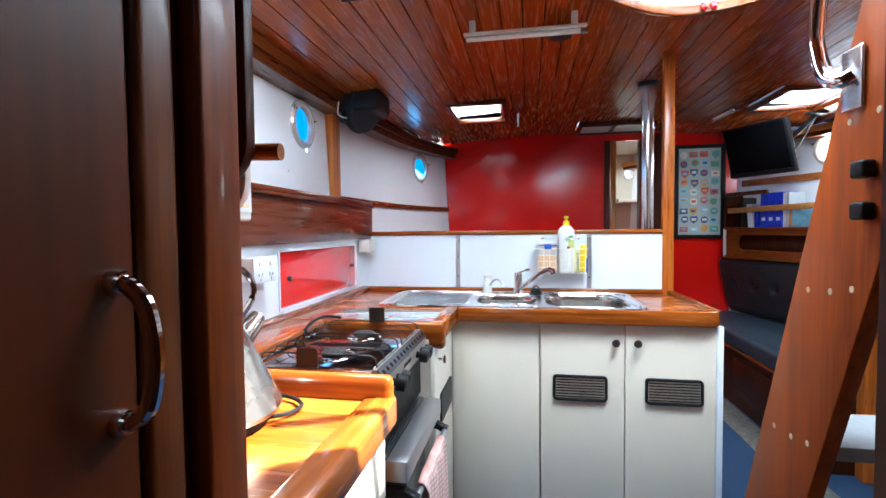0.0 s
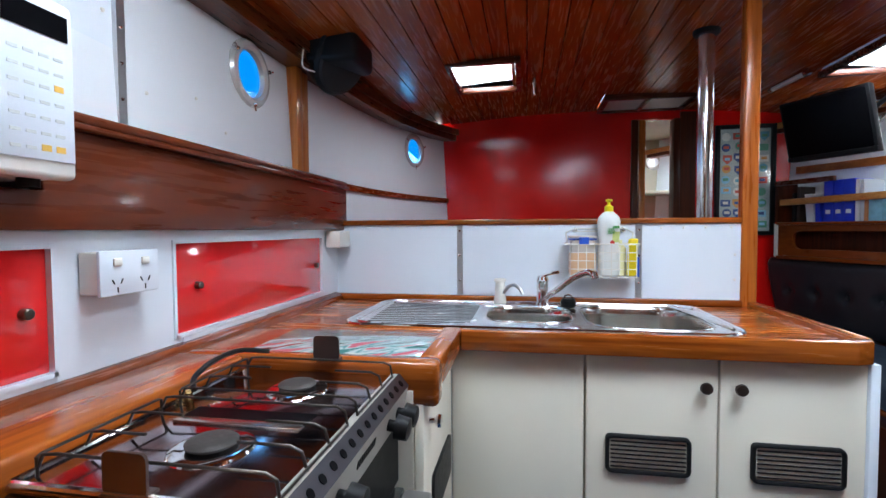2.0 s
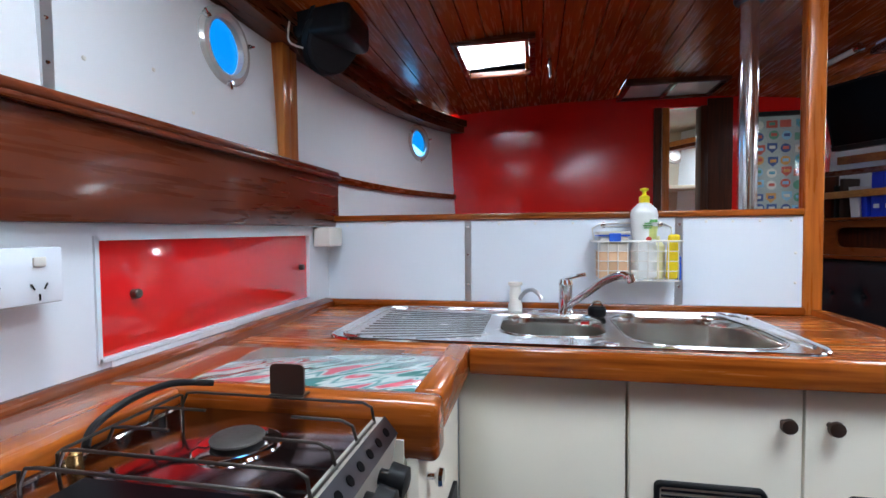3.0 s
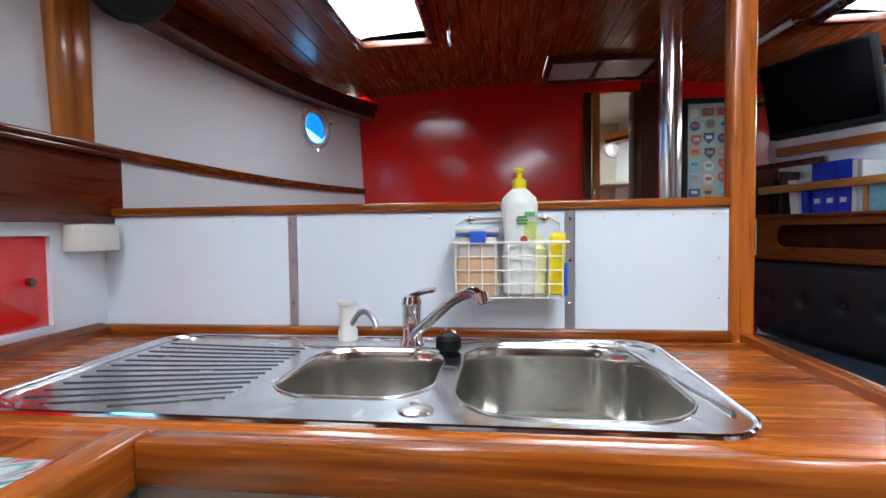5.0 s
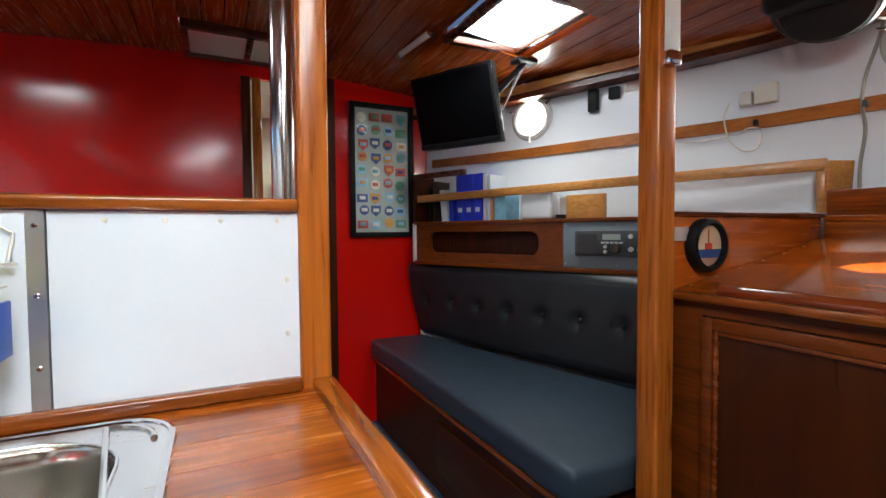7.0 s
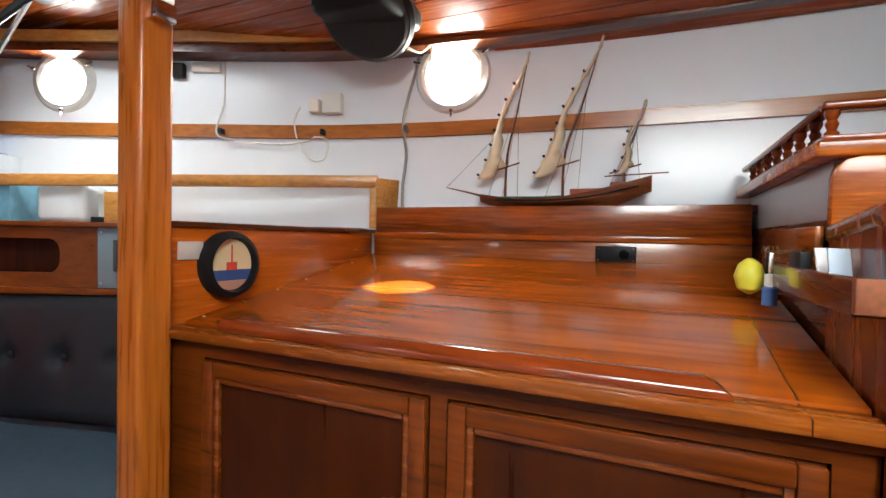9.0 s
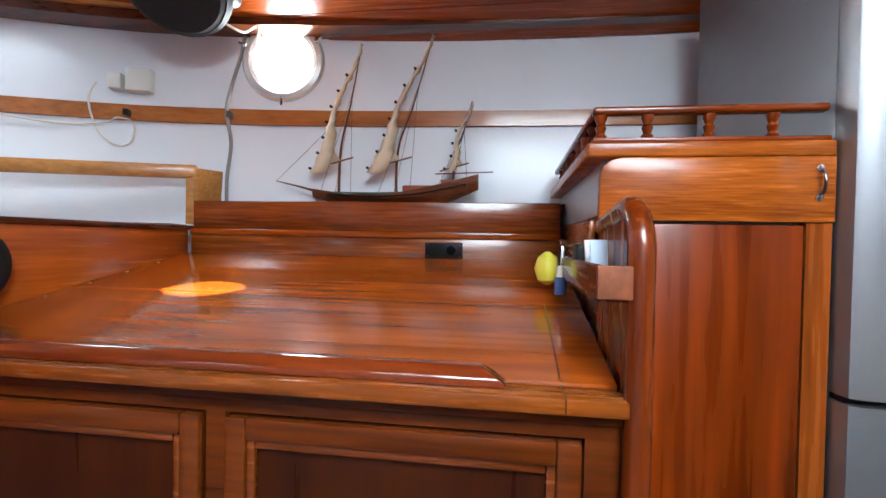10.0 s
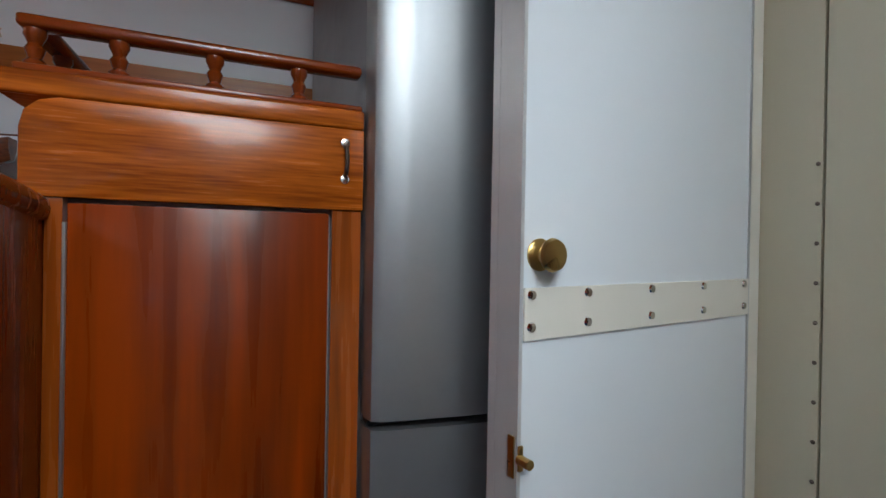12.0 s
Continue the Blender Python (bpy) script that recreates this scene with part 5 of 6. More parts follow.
locker2 = thing("settee_locker", "varnished teak locker front above the settee with a slot opening", "locker", lpt(0.9, 0, 0.98))
SLOT = wood("locker_front_teak", (0.085, 0.022, 0.004), (0.19, 0.054, 0.010), "y", 0.3, 0.2, 0.5, contrast=1.5, spec=0.25)
part("front", lbox(-0.02, 0.94, -0.02, 0.0, 1.165, 1.205), SLOT, locker2)
part("front", lbox(-0.02, 0.94, -0.02, 0.0, 0.996, 1.045), SLOT, locker2)
part("front", lbox(-0.02, 0.09, -0.0195, 0.0005, 1.045, 1.165), SLOT, locker2)
part("front", lbox(0.81, 0.94, -0.0195, 0.0005, 1.045, 1.165), SLOT, locker2)
for cs, cz, ds, dz in ((0.81, 1.165, -1, -1), (0.09, 1.165, 1, -1), (0.81, 1.045, -1, 1), (0.09, 1.045, 1, 1)):
    fil = [(cs, cz)] + [(cs + ds * 0.045 * (1 - math.sin(q)), cz + dz * 0.045 * (1 - math.cos(q))) for q in (math.pi / 2 * k_ / 8 for k_ in range(9))]
    bmf = prism(fil, "y", -0.0195, 0.0002)
    part("corner", lshape(bmf), SLOT, locker2)
# Back and floor in darker wood than the front, painting in the slot's shade.
part("back", lbox(-0.02, 0.94, -0.13, -0.12, 0.975, 1.205), MAHOG_Z, locker2)
part("floor", lbox(-0.02, 0.94, -0.12, -0.021, 0.975, 0.99), MAHOG_Z, locker2)
part("bottom_rail", lbox(-0.02, 1.80, 0.0, 0.018, 0.972, 0.995, bevel=0.004), SLOT, locker2)
part("end_cap", lbox(-0.045, -0.022, -0.01, 0.01, 0.985, 1.215, bevel=0.003), PLASTIC, locker2)
part("shelf_board", lbox(-0.03, 1.86, -0.29, 0.012, 1.206, 1.224, bevel=0.004), SLOT, locker2)
part("front", lbox(1.50, 1.80, -0.02, 0.0, 0.996, 1.205), SLOT, locker2)
radio = thing("radio_panel", "grey instrument panel with a marine radio set", "radio", lpt(1.2, 0, 1.0))
part("panel", lbox(0.942, 1.498, -0.02, 0.0, 0.996, 1.204, bevel=0.001), GREYP, radio)
ru = part("radio_set", lbox(1.01, 1.335, 0.001, 0.022, 1.055, 1.165, bevel=0.004), mat("dark_grey_radio", (0.045, 0.05, 0.055), 0.45), radio, "black radio set with knobs and a display")
DISP = mat("grey_green_display", (0.34, 0.38, 0.34), 0.3)
part("display", lbox(1.14, 1.22, 0.0222, 0.0235, 1.125, 1.15), DISP, ru)
part("grille", lbox(1.025, 1.115, 0.0222, 0.0235, 1.07, 1.15), mat("dark_grille", (0.035, 0.035, 0.038), 0.7, vary=0.4, scale=120), ru)
part("tuning_knob", lathe([(0.022, 0), (0.022, 0.014), (0.017, 0.02)], 20, lpt(1.20, 0.022, 1.088), N), BRONZE, ru)
for s, z, r in ((1.155, 1.095, 0.008), (1.155, 1.073, 0.008), (1.265, 1.14, 0.010), (1.305, 1.14, 0.010), (1.265, 1.085, 0.011), (1.305, 1.085, 0.013)):
    part("knob", lathe([(r, 0), (r * 0.9, 0.012)], 14, lpt(s, 0.022, z), N), GREYB, ru)
for i in range(5):
    part("button", lbox(1.135 + 0.02 * i, 1.149 + 0.02 * i, 0.0222, 0.026, 1.108, 1.116), GREYB, ru)
for s, z in ((0.955, 1.19), (1.2, 1.19), (0.955, 1.012), (1.2, 1.012), (1.35, 1.012)):
    part("screw", lathe([(0.004, 0), (0.003, 0.002)], 8, lpt(s, 0.0, z), N), CHROME, radio)

srail = thing("shelf_rail", "pale wooden fiddle rail along the book shelf", "rail", lpt(0.9, 0, 1.22))
R0, R1 = Vector((1.655, 4.345, 0)), Vector((2.477, 2.582, 0))
ru_ = (R1 - R0).normalized()
rn_ = Vector((ru_.y, -ru_.x, 0))


def rshape(b):
    """Sets a shape given as along, into the cabin and up on the rising line of the fiddle rail."""
    for v in b.verts:
        s_, o_, z_ = v.co
        v.co = R0 + ru_ * s_ + rn_ * o_ + Vector((0, 0, z_ + (0.017 * s_ if z_ > 1.3 else 0.0)))
    bmesh.ops.recalc_face_normals(b, faces=b.faces)
    return b


RL = (R1 - R0).length
part("rail", rshape(box(0, RL, -0.028, 0.0, 1.340, 1.383, 0.006)), PALE_Y, srail)
part("end_board", prism([(2.478, 2.604), (2.470, 2.574), (2.556, 2.534), (2.568, 2.560)], "z", 1.3, 1.405, 0.003), PALE_Y, srail)
part("end_post", rshape(box(RL - 0.03, RL, -0.028, 0.0, 1.225, 1.3395, 0.003)), PALE_Y, srail)
part("divider", lbox(0.94, 1.13, -0.05, -0.032, 1.225, 1.334, bevel=0.002), PALE_Y, srail)
part("bracket", lbox(-0.05, -0.03, -0.26, 0.0, 1.225, 1.50, bevel=0.003), MAHOG_Z, srail)
usr = solo("upper_shelf_strip", lbox(-0.05, 0.35, -0.02, 0.005, 1.478, 1.51, bevel=0.003), MAHOG_Y, "dark wooden shelf edge under the television", "shelf")


def book(s, w, h, depth, tilt, material, label, band=None, setback=-0.055):
    bk_ = thing("book", label, "book", lpt(s, -0.1, 1.224), "books on the shelf")

    def leaned(b):
        for v in b.verts:
            v.co.x += (v.co.z - 1.2245) * tilt
        return lshape(b)
    part("cover", leaned(box(s, s + w, setback - depth, setback, 1.2245, 1.2245 + h, 0.002)), material, bk_)
    if band:
        for z0, z1, m in band:
            part("spine_mark", leaned(box(s + w * 0.25, s + w * 0.75, setback + 0.0005, setback + 0.0015, 1.2245 + z0, 1.2245 + z1)), m, bk_)
    return bk_


BINDER = mat("blue_binder", (0.008, 0.035, 0.55), 0.35, vary=0.1)
PAPER = mat("white_paper", (0.72, 0.74, 0.76), 0.6)
CYAN = mat("pale_blue_cover", (0.18, 0.42, 0.55), 0.5, vary=0.4, scale=25)
ORANGE = mat("orange_cover", (0.55, 0.22, 0.08), 0.5)
book(0.03, 0.02, 0.20, 0.16, 0.0, BLACK, "thin black folder standing on the shelf")
book(0.065, 0.022, 0.24, 0.16, 0.0, mat("dark_brown_cover", (0.03, 0.015, 0.01), 0.5), "dark brown book standing on the shelf")
book(0.135, 0.05, 0.185, 0.15, -0.10, PAPER, "leaning white magazine beside the binders")
book(0.195, 0.03, 0.14, 0.15, -0.05, BINDER, "small blue folder beside the binders")
for i in range(3):
    book(0.245 + 0.062 * i, 0.059, 0.262, 0.19, 0.0, BINDER, "blue ring binder with a round spine hole", ((0.05, 0.075, PAPER),))
book(0.436, 0.022, 0.255, 0.18, 0.0, PAPER, "white comb-bound manual standing on the shelf")
book(0.462, 0.02, 0.25, 0.18, 0.0, mat("grey_white_cover", (0.55, 0.58, 0.62), 0.5), "grey comb-bound manual standing on the shelf")
book(0.486, 0.018, 0.135, 0.15, 0.0, ORANGE, "small orange booklet standing on the shelf")
book(0.51, 0.07, 0.15, 0.14, 0.0, CYAN, "pale blue pictured booklet on the shelf")
book(0.43, 0.20, 0.262, 0.006, 0.0, PAPER, "large white chart folder at the back", None, -0.22)
tub = solo("plastic_tub", lshape(merged(box(0.66, 0.84, -0.20, -0.07, 1.2245, 1.36, 0.02, 3))), mat("cloudy_plastic", (0.66, 0.70, 0.72), 0.25), "cloudy white plastic tub on the shelf", "tub")
cup = solo("small_black_box", lbox(0.87, 0.93, -0.09, -0.06, 1.2245, 1.245, bevel=0.003), BLACK, "small black box on the shelf", "box")
wtub = solo("white_carton", lbox(0.87, 0.925, -0.16, -0.10, 1.2245, 1.33, bevel=0.003), PLASTIC, "white carton on the shelf", "carton")

# picture of badges on the bulkhead
pic = thing("picture_frame", "black framed glazed display of coloured badges on the bulkhead", "picture", (1.47, 4.44, 1.54))
PX0, PX1, PZ0, PZ1 = 1.272, 1.672, 1.135, 1.935
for a in ((PX0, PX0 + 0.03, PZ0, PZ1), (PX1 - 0.03, PX1, PZ0, PZ1), (PX0 + 0.03, PX1 - 0.03, PZ0, PZ0 + 0.03), (PX0 + 0.03, PX1 - 0.03, PZ1 - 0.03, PZ1)):
    part("frame", box(a[0], a[1], 4.415, 4.448, a[2], a[3], 0.003), BLACK, pic)
part("mount", box(PX0 + 0.03, PX1 - 0.03, 4.436, 4.446, PZ0 + 0.03, PZ1 - 0.03), mat("grey_mount", (0.34, 0.38, 0.36), 0.5, vary=0.1), pic)
rng = random.Random(4)
BADGE = [mat("badge_" + n, c, 0.6) for n, c in (("teal", (0.10, 0.30, 0.38)), ("navy", (0.04, 0.08, 0.22)), ("red", (0.50, 0.08, 0.05)), ("cream", (0.60, 0.58, 0.50)), ("sky", (0.22, 0.45, 0.60)), ("orange", (0.55, 0.25, 0.06)), ("green", (0.10, 0.28, 0.18)))]
for r in range(9):
    for c in range(4):
        cx, cz = PX0 + 0.078 + 0.081 * c + rng.uniform(-0.008, 0.008), PZ1 - 0.08 - 0.08 * r + rng.uniform(-0.008, 0.008)
        m1, m2 = rng.choice(BADGE), rng.choice(BADGE)
        kind = rng.random()
        if kind < 0.4:
            bd = part("badge", lathe([(0.03, 0), (0.029, 0.003)], 18, (cx, 4.4355, cz), (0, -1, 0)), m1, pic)
        elif kind < 0.75:
            bd = part("badge", prism([(cx - 0.03, cz + 0.03), (cx + 0.03, cz + 0.03), (cx + 0.03, cz - 0.008), (cx, cz - 0.036), (cx - 0.03, cz - 0.008)], "y", 4.4325, 4.4355), m1, pic)
        else:
            bd = part("badge", box(cx - 0.033, cx + 0.033, 4.4325, 4.4355, cz - 0.024, cz + 0.024, 0.001), m1, pic)
        part("motif", merged(box(cx - 0.018, cx + 0.018, 4.431, 4.4325, cz - 0.008, cz + 0.012, 0.0004)), m2, bd)
pg = part("pane", box(PX0 + 0.03, PX1 - 0.03, 4.424, 4.427, PZ0 + 0.03, PZ1 - 0.03), GLASS, pic)
pg.visible_shadow = False

# television
tv = thing("television", "black flat television on a folding wall bracket", "television", (1.7, 3.83, 1.78))
TA, TB = Vector((1.575, 4.06, 0)), Vector((1.80, 3.62, 0))
tu = (TB - TA).normalized()
tn = Vector((tu.y, -tu.x, 0))
tn = tn if tn.x < 0 else -tn


def tvshape(b):
    for v in b.verts:
        s, o, z = v.co
        v.co = TA + tu * s + tn * (o + (z - 1.6) * 0.28) + Vector((0, 0, z))
    bmesh.ops.recalc_face_normals(b, faces=b.faces)
    return b


TW = (TB - TA).length
part("case", tvshape(box(0, TW, -0.05, -0.006, 1.605, 1.965, 0.006)), BLACK, tv)
part("screen", tvshape(box(0.016, TW - 0.016, -0.0055, -0.002, 1.632, 1.95, 0.001)), SCREEN, tv)
part("bezel", tvshape(box(0, TW, -0.0055, 0.0, 1.605, 1.63, 0.002)), BLACK, tv)
part("bracket_arm", tube([(1.80, 3.78, 1.80), (1.86, 3.66, 1.90), (1.90, 3.56, 1.975)], 0.014, 8), BLACK, tv)
part("bracket_plate", box(1.84, 1.95, 3.53, 3.60, 1.965, 1.982, 0.003), BLACK, tv)
part("bracket_strut", tube([(1.90, 3.57, 1.97), (1.86, 3.70, 1.78), (1.80, 3.80, 1.72)], 0.008, 6), STEEL, tv)
part("cable", tube([(1.62, 3.98, 1.97), (1.64, 3.9, 1.995), (1.72, 3.82, 2.0), (1.75, 3.78, 1.97)], 0.003, 6, True), BLACK, tv)


def tube_lamp(a, b, r, label):
    t = thing("tube_lamp", label, "lamp", a)
    a, b = Vector(a), Vector(b)
    d = (b - a).normalized()
    part("tube", tube([a + d * 0.02, b - d * 0.02], r, 12), DIFFUSER, t)
    part("end_cap", tube([a, a + d * 0.03], r * 1.25, 12), CHROME, t)
    part("end_cap", tube([b - d * 0.03, b], r * 1.25, 12), CHROME, t)
    return t


tl = tube_lamp((1.37, 3.86, 2.02), (1.40, 3.52, 2.02), 0.014, "slim chrome tube lamp under the ceiling")
part("mount", lathe([(0.012, 0), (0.012, 0.02)], 10, (1.40, 3.53, 2.028)), CHROME, tl)
lp = thing("strip_lamp", "slim strip lamp with a chrome end cap on the post", "lamp", (1.60, 2.53, 1.7))
part("body", box(1.60, 1.64, 2.525, 2.5445, 1.63, 2.0, 0.004), DIFFUSER, lp)
part("end_cap", box(1.598, 1.642, 2.522, 2.5443, 1.595, 1.63, 0.004), CHROME, lp)
fl = thing("fluorescent_lamp", "white fluorescent lamp under the galley ceiling", "lamp", (0.0, 2.0, 2.05))
part("body", box(-0.235, 0.245, 1.952, 1.982, 2.008, 2.022, 0.004), PLASTIC, fl)
part("tube", tube([(-0.225, 1.967, 1.998), (0.235, 1.967, 1.998)], 0.0105, 12), DIFFUSER, fl)
part("end_cap", tube([(0.222, 1.967, 1.998), (0.248, 1.967, 1.998)], 0.0135, 12), CHROME, fl)
for x_ in (-0.2, 0.2):
    part("mount", box(x_ - 0.012, x_ + 0.012, 1.955, 1.98, 2.0225, 2.072), PLASTIC, fl)
sd2 = solo("smoke_alarm", lathe([(0.055, 0.03), (0.055, 0.012), (0.045, 0.0), (0.01, -0.004)], 24, (0.155, 2.10, 2.03)), BLACK, "black round smoke alarm on the ceiling", "alarm")
hk = thing("hatch_stay", "chrome hatch stay hanging from the ceiling", "hatch stay", (-0.046, 3.55, 2.05))
part("bracket", lathe([(0.012, 0), (0.012, 0.02)], 12, (-0.046, 3.45, 2.052)), CHROME, hk)
part("rod", tube([(-0.046, 3.45, 2.05), (-0.046, 3.46, 1.99), (-0.042, 3.47, 1.96)], 0.010, 10), CHROME, hk)


def speaker(c, aim, label, k=1.0):
    c, aim = Vector(c), Vector(aim).normalized()
    s = thing("loudspeaker", label, "loudspeaker", c, "cabin loudspeakers")
    part("cabinet", lathe([(r * k, h * k) for r, h in ((0.05, -0.10), (0.085, -0.085), (0.105, -0.04), (0.11, 0.0), (0.10, 0.012))], 28, c, aim), BLACK, s)
    part("grille", lathe([(r * k, h * k) for r, h in ((0.098, 0.0125), (0.09, 0.02), (0.02, 0.024))], 28, c, aim), mat("speaker_cloth", (0.02, 0.02, 0.022), 0.8, vary=0.4, scale=150), s)
    part("housing", box(c.x - 0.095 * k, c.x + 0.095 * k, c.y - 0.098 * k, c.y + 0.098 * k, c.z - 0.015 * k, c.z + 0.085 * k, 0.022 * k, 3), BLACK, s)
    part("bracket", tube([c - aim * 0.06 + Vector((0, 0.11 * k, 0)), c + Vector((0, 0.115 * k, 0.08 * k)), c + Vector((0, -0.115 * k, 0.08 * k)), c - aim * 0.06 + Vector((0, -0.11 * k, 0))], 0.009, 8), BLACK, s)
    return s


sp1 = speaker((-0.915, 2.70, 1.925), (0.75, -0.35, -0.5), "black oval loudspeaker under the port deck beam", 1.25)
part("cable", tube([(-0.99, 2.60, 1.87), (-1.02, 2.55, 1.88), (-1.01, 2.54, 1.95)], 0.004, 6, True), PLASTIC, sp1)
sp2 = speaker((2.27, 2.50, 1.875), (-0.6, -0.15, -0.75), "black oval loudspeaker under the starboard deck beam", 1.35)
part("cable", tube([(2.40, 2.46, 1.84), (2.47, 2.42, 1.83), (2.52, 2.40, 1.87), (2.53, 2.41, 1.80)], 0.004, 6, True), PLASTIC, sp2)


def hpt(y, z, off=0.0):
    """A point on the starboard hull lining."""
    return Vector((hull_x(y, 1) - 0.05 * (2.0 - z) - off, y, z))


og = thing("hull_outlet", "white surface outlet with a cable on the hull lining", "power outlet", hpt(2.83, 1.70))


def on_hull(y, z, w, h, t, bevel=0.003, off=0.0):
    d, n = hull_dir(y, 1)
    b = box(-w / 2, w / 2, off, off + t, -h / 2, h / 2, bevel)
    c = hpt(y, z)
    for v in b.verts:
        v.co = c + d * v.co.x + n * v.co.y + Vector((0, 0, v.co.z))
    bmesh.ops.recalc_face_normals(b, faces=b.faces)
    return b


part("box", on_hull(2.80, 1.695, 0.075, 0.075, 0.04), PLASTIC, og)
part("plug", on_hull(2.865, 1.685, 0.04, 0.05, 0.045), PLASTIC, og)
cab = thing("white_cable", "white cable clipped along the belt rail", "cable", hpt(3.2, 1.6))
part("lead", tube([hpt(3.21, 1.86, 0.006), hpt(3.205, 1.7, 0.006), hpt(3.20, 1.58, 0.04), hpt(3.15, 1.555, 0.03), hpt(3.0, 1.54, 0.02), hpt(2.88, 1.55, 0.03), hpt(2.84, 1.565, 0.04), hpt(2.80, 1.55, 0.03), hpt(2.815, 1.49, 0.02), hpt(2.86, 1.48, 0.02), hpt(2.91, 1.53, 0.02), hpt(2.925, 1.62, 0.035), hpt(2.91, 1.68, 0.03)], 0.0032, 8, True), PLASTIC, cab)
for y in (3.2, 2.83):
    part("clip", on_hull(y, 1.585, 0.014, 0.02, 0.045, 0.002), BLACK, cab)
cab2 = thing("grey_cable", "grey cable running down the hull lining", "cable", hpt(2.495, 1.6))
part("lead", tube([hpt(2.475, 1.88, 0.01), hpt(2.490, 1.80, 0.006), hpt(2.515, 1.7, 0.006), hpt(2.510, 1.60, 0.04), hpt(2.510, 1.5, 0.008), hpt(2.520, 1.38, 0.006), hpt(2.515, 1.26, 0.006)], 0.006, 8, True), mat("grey_cable_sheath", (0.28, 0.27, 0.25), 0.5), cab2)
part("clip", on_hull(2.51, 1.59, 0.014, 0.022, 0.046, 0.002), BRONZE, cab2)
ch = thing("handset_charger", "black handset in a wall holder with a small charger box", "handset", hpt(3.45, 1.84))
part("handset", on_hull(3.47, 1.803, 0.05, 0.11, 0.035, 0.008), BLACK, ch)
part("charger", on_hull(3.375, 1.822, 0.05, 0.055, 0.03, 0.005), BLACK, ch)
part("duct", on_hull(3.275, 1.838, 0.11, 0.04, 0.016, 0.003), PLASTIC, ch)

# ---- chart table ----
endp = thing("settee_divider", "varnished teak end panel between settee and chart table", "panel", (2.0, 2.59, 0))
part("panel", box(1.655, 2.44, 2.580, 2.602, 0.0, 1.205, 0.002), wood("end_panel_teak", (0.24, 0.055, 0.008), (0.42, 0.115, 0.018), "x", 0.24, 0.4), endp)
part("cap", box(1.655, 2.46, 2.574, 2.61, 1.2055, 1.219, 0.003), MAHOG_X, endp)
ins = thing("clinometer", "round black-rimmed clinometer with a cream and blue dial", "instrument", (1.825, 2.58, 1.12))
CC = (1.812, 2.5795, 1.123)
part("rim", lathe([(0.077, 0), (0.078, 0.02), (0.073, 0.03), (0.063, 0.033), (0.061, 0.018), (0.05, 0.015)], 40, CC, (0, -1, 0)), BLACK, ins)


def half_disc(r, z0, z1, y):
    pts = [(CC[0] + r * math.cos(a), CC[2] + r * math.sin(a)) for a in (2 * math.pi * k / 48 for k in range(48))]
    pts = [(x, min(max(z, CC[2] + z0), CC[2] + z1)) for x, z in pts]
    out = [p for i, p in enumerate(pts) if i == 0 or p != pts[i - 1]]
    return prism(out, "y", y, y + 0.001)


part("dial", half_disc(0.061, -0.012, 0.06, CC[1] - 0.0175), mat("cream_dial", (0.66, 0.52, 0.32), 0.5), ins, "cream upper dial")
part("sea", half_disc(0.061, -0.036, -0.0125, CC[1] - 0.0175), mat("blue_dial", (0.02, 0.07, 0.22), 0.5), ins, "blue sea band")
part("scale", half_disc(0.061, -0.06, -0.0365, CC[1] - 0.0175), mat("pinkish_dial", (0.45, 0.22, 0.16), 0.5), ins)
part("pointer", merged(box(CC[0] - 0.014, CC[0] + 0.014, CC[1] - 0.0205, CC[1] - 0.0185, CC[2] - 0.012, CC[2] + 0.006), box(CC[0] - 0.0015, CC[0] + 0.0015, CC[1] - 0.0205, CC[1] - 0.0185, CC[2] + 0.006, CC[2] + 0.045)), mat("red_pointer", (0.55, 0.05, 0.03), 0.5), ins, "red ship pointer")
lbl = solo("small_plate", box(1.688, 1.748, 2.575, 2.5795, 1.137, 1.176, 0.001), mat("pale_plate", (0.50, 0.42, 0.38), 0.4), "small pale name plate on the panel", "plate")

desk = thing("chart_table", "varnished teak chart table with a sloping plank top and panelled doors", "chart table", (2.0, 2.0, 0))
DOORF = wood("desk_frame_teak", (0.05, 0.012, 0.003), (0.145, 0.038, 0.007), "y", 0.3, 0.2, spec=0.2)
DOORP = wood("desk_door_panel", (0.024, 0.006, 0.0015), (0.062, 0.015, 0.003), "z", 0.30, 0.15, 0.4, contrast=1.6, spec=0.2)
part("body", box(1.69, 2.44, 1.44, 2.575, 0.0, 0.965), MAHOG_Y, desk)
part("face_frame", merged(box(1.675, 1.69, 1.435, 1.478, 0, 0.968), box(1.675, 1.69, 1.953, 1.982, 0, 0.968), box(1.675, 1.69, 2.480, 2.575, 0, 0.968), box(1.675, 1.69, 1.478, 1.953, 0.948, 0.968), box(1.675, 1.69, 1.982, 2.480, 0.948, 0.968), box(1.675, 1.69, 1.478, 1.953, 0.0, 0.10), box(1.675, 1.69, 1.982, 2.480, 0.0, 0.10)), DOORF, desk)
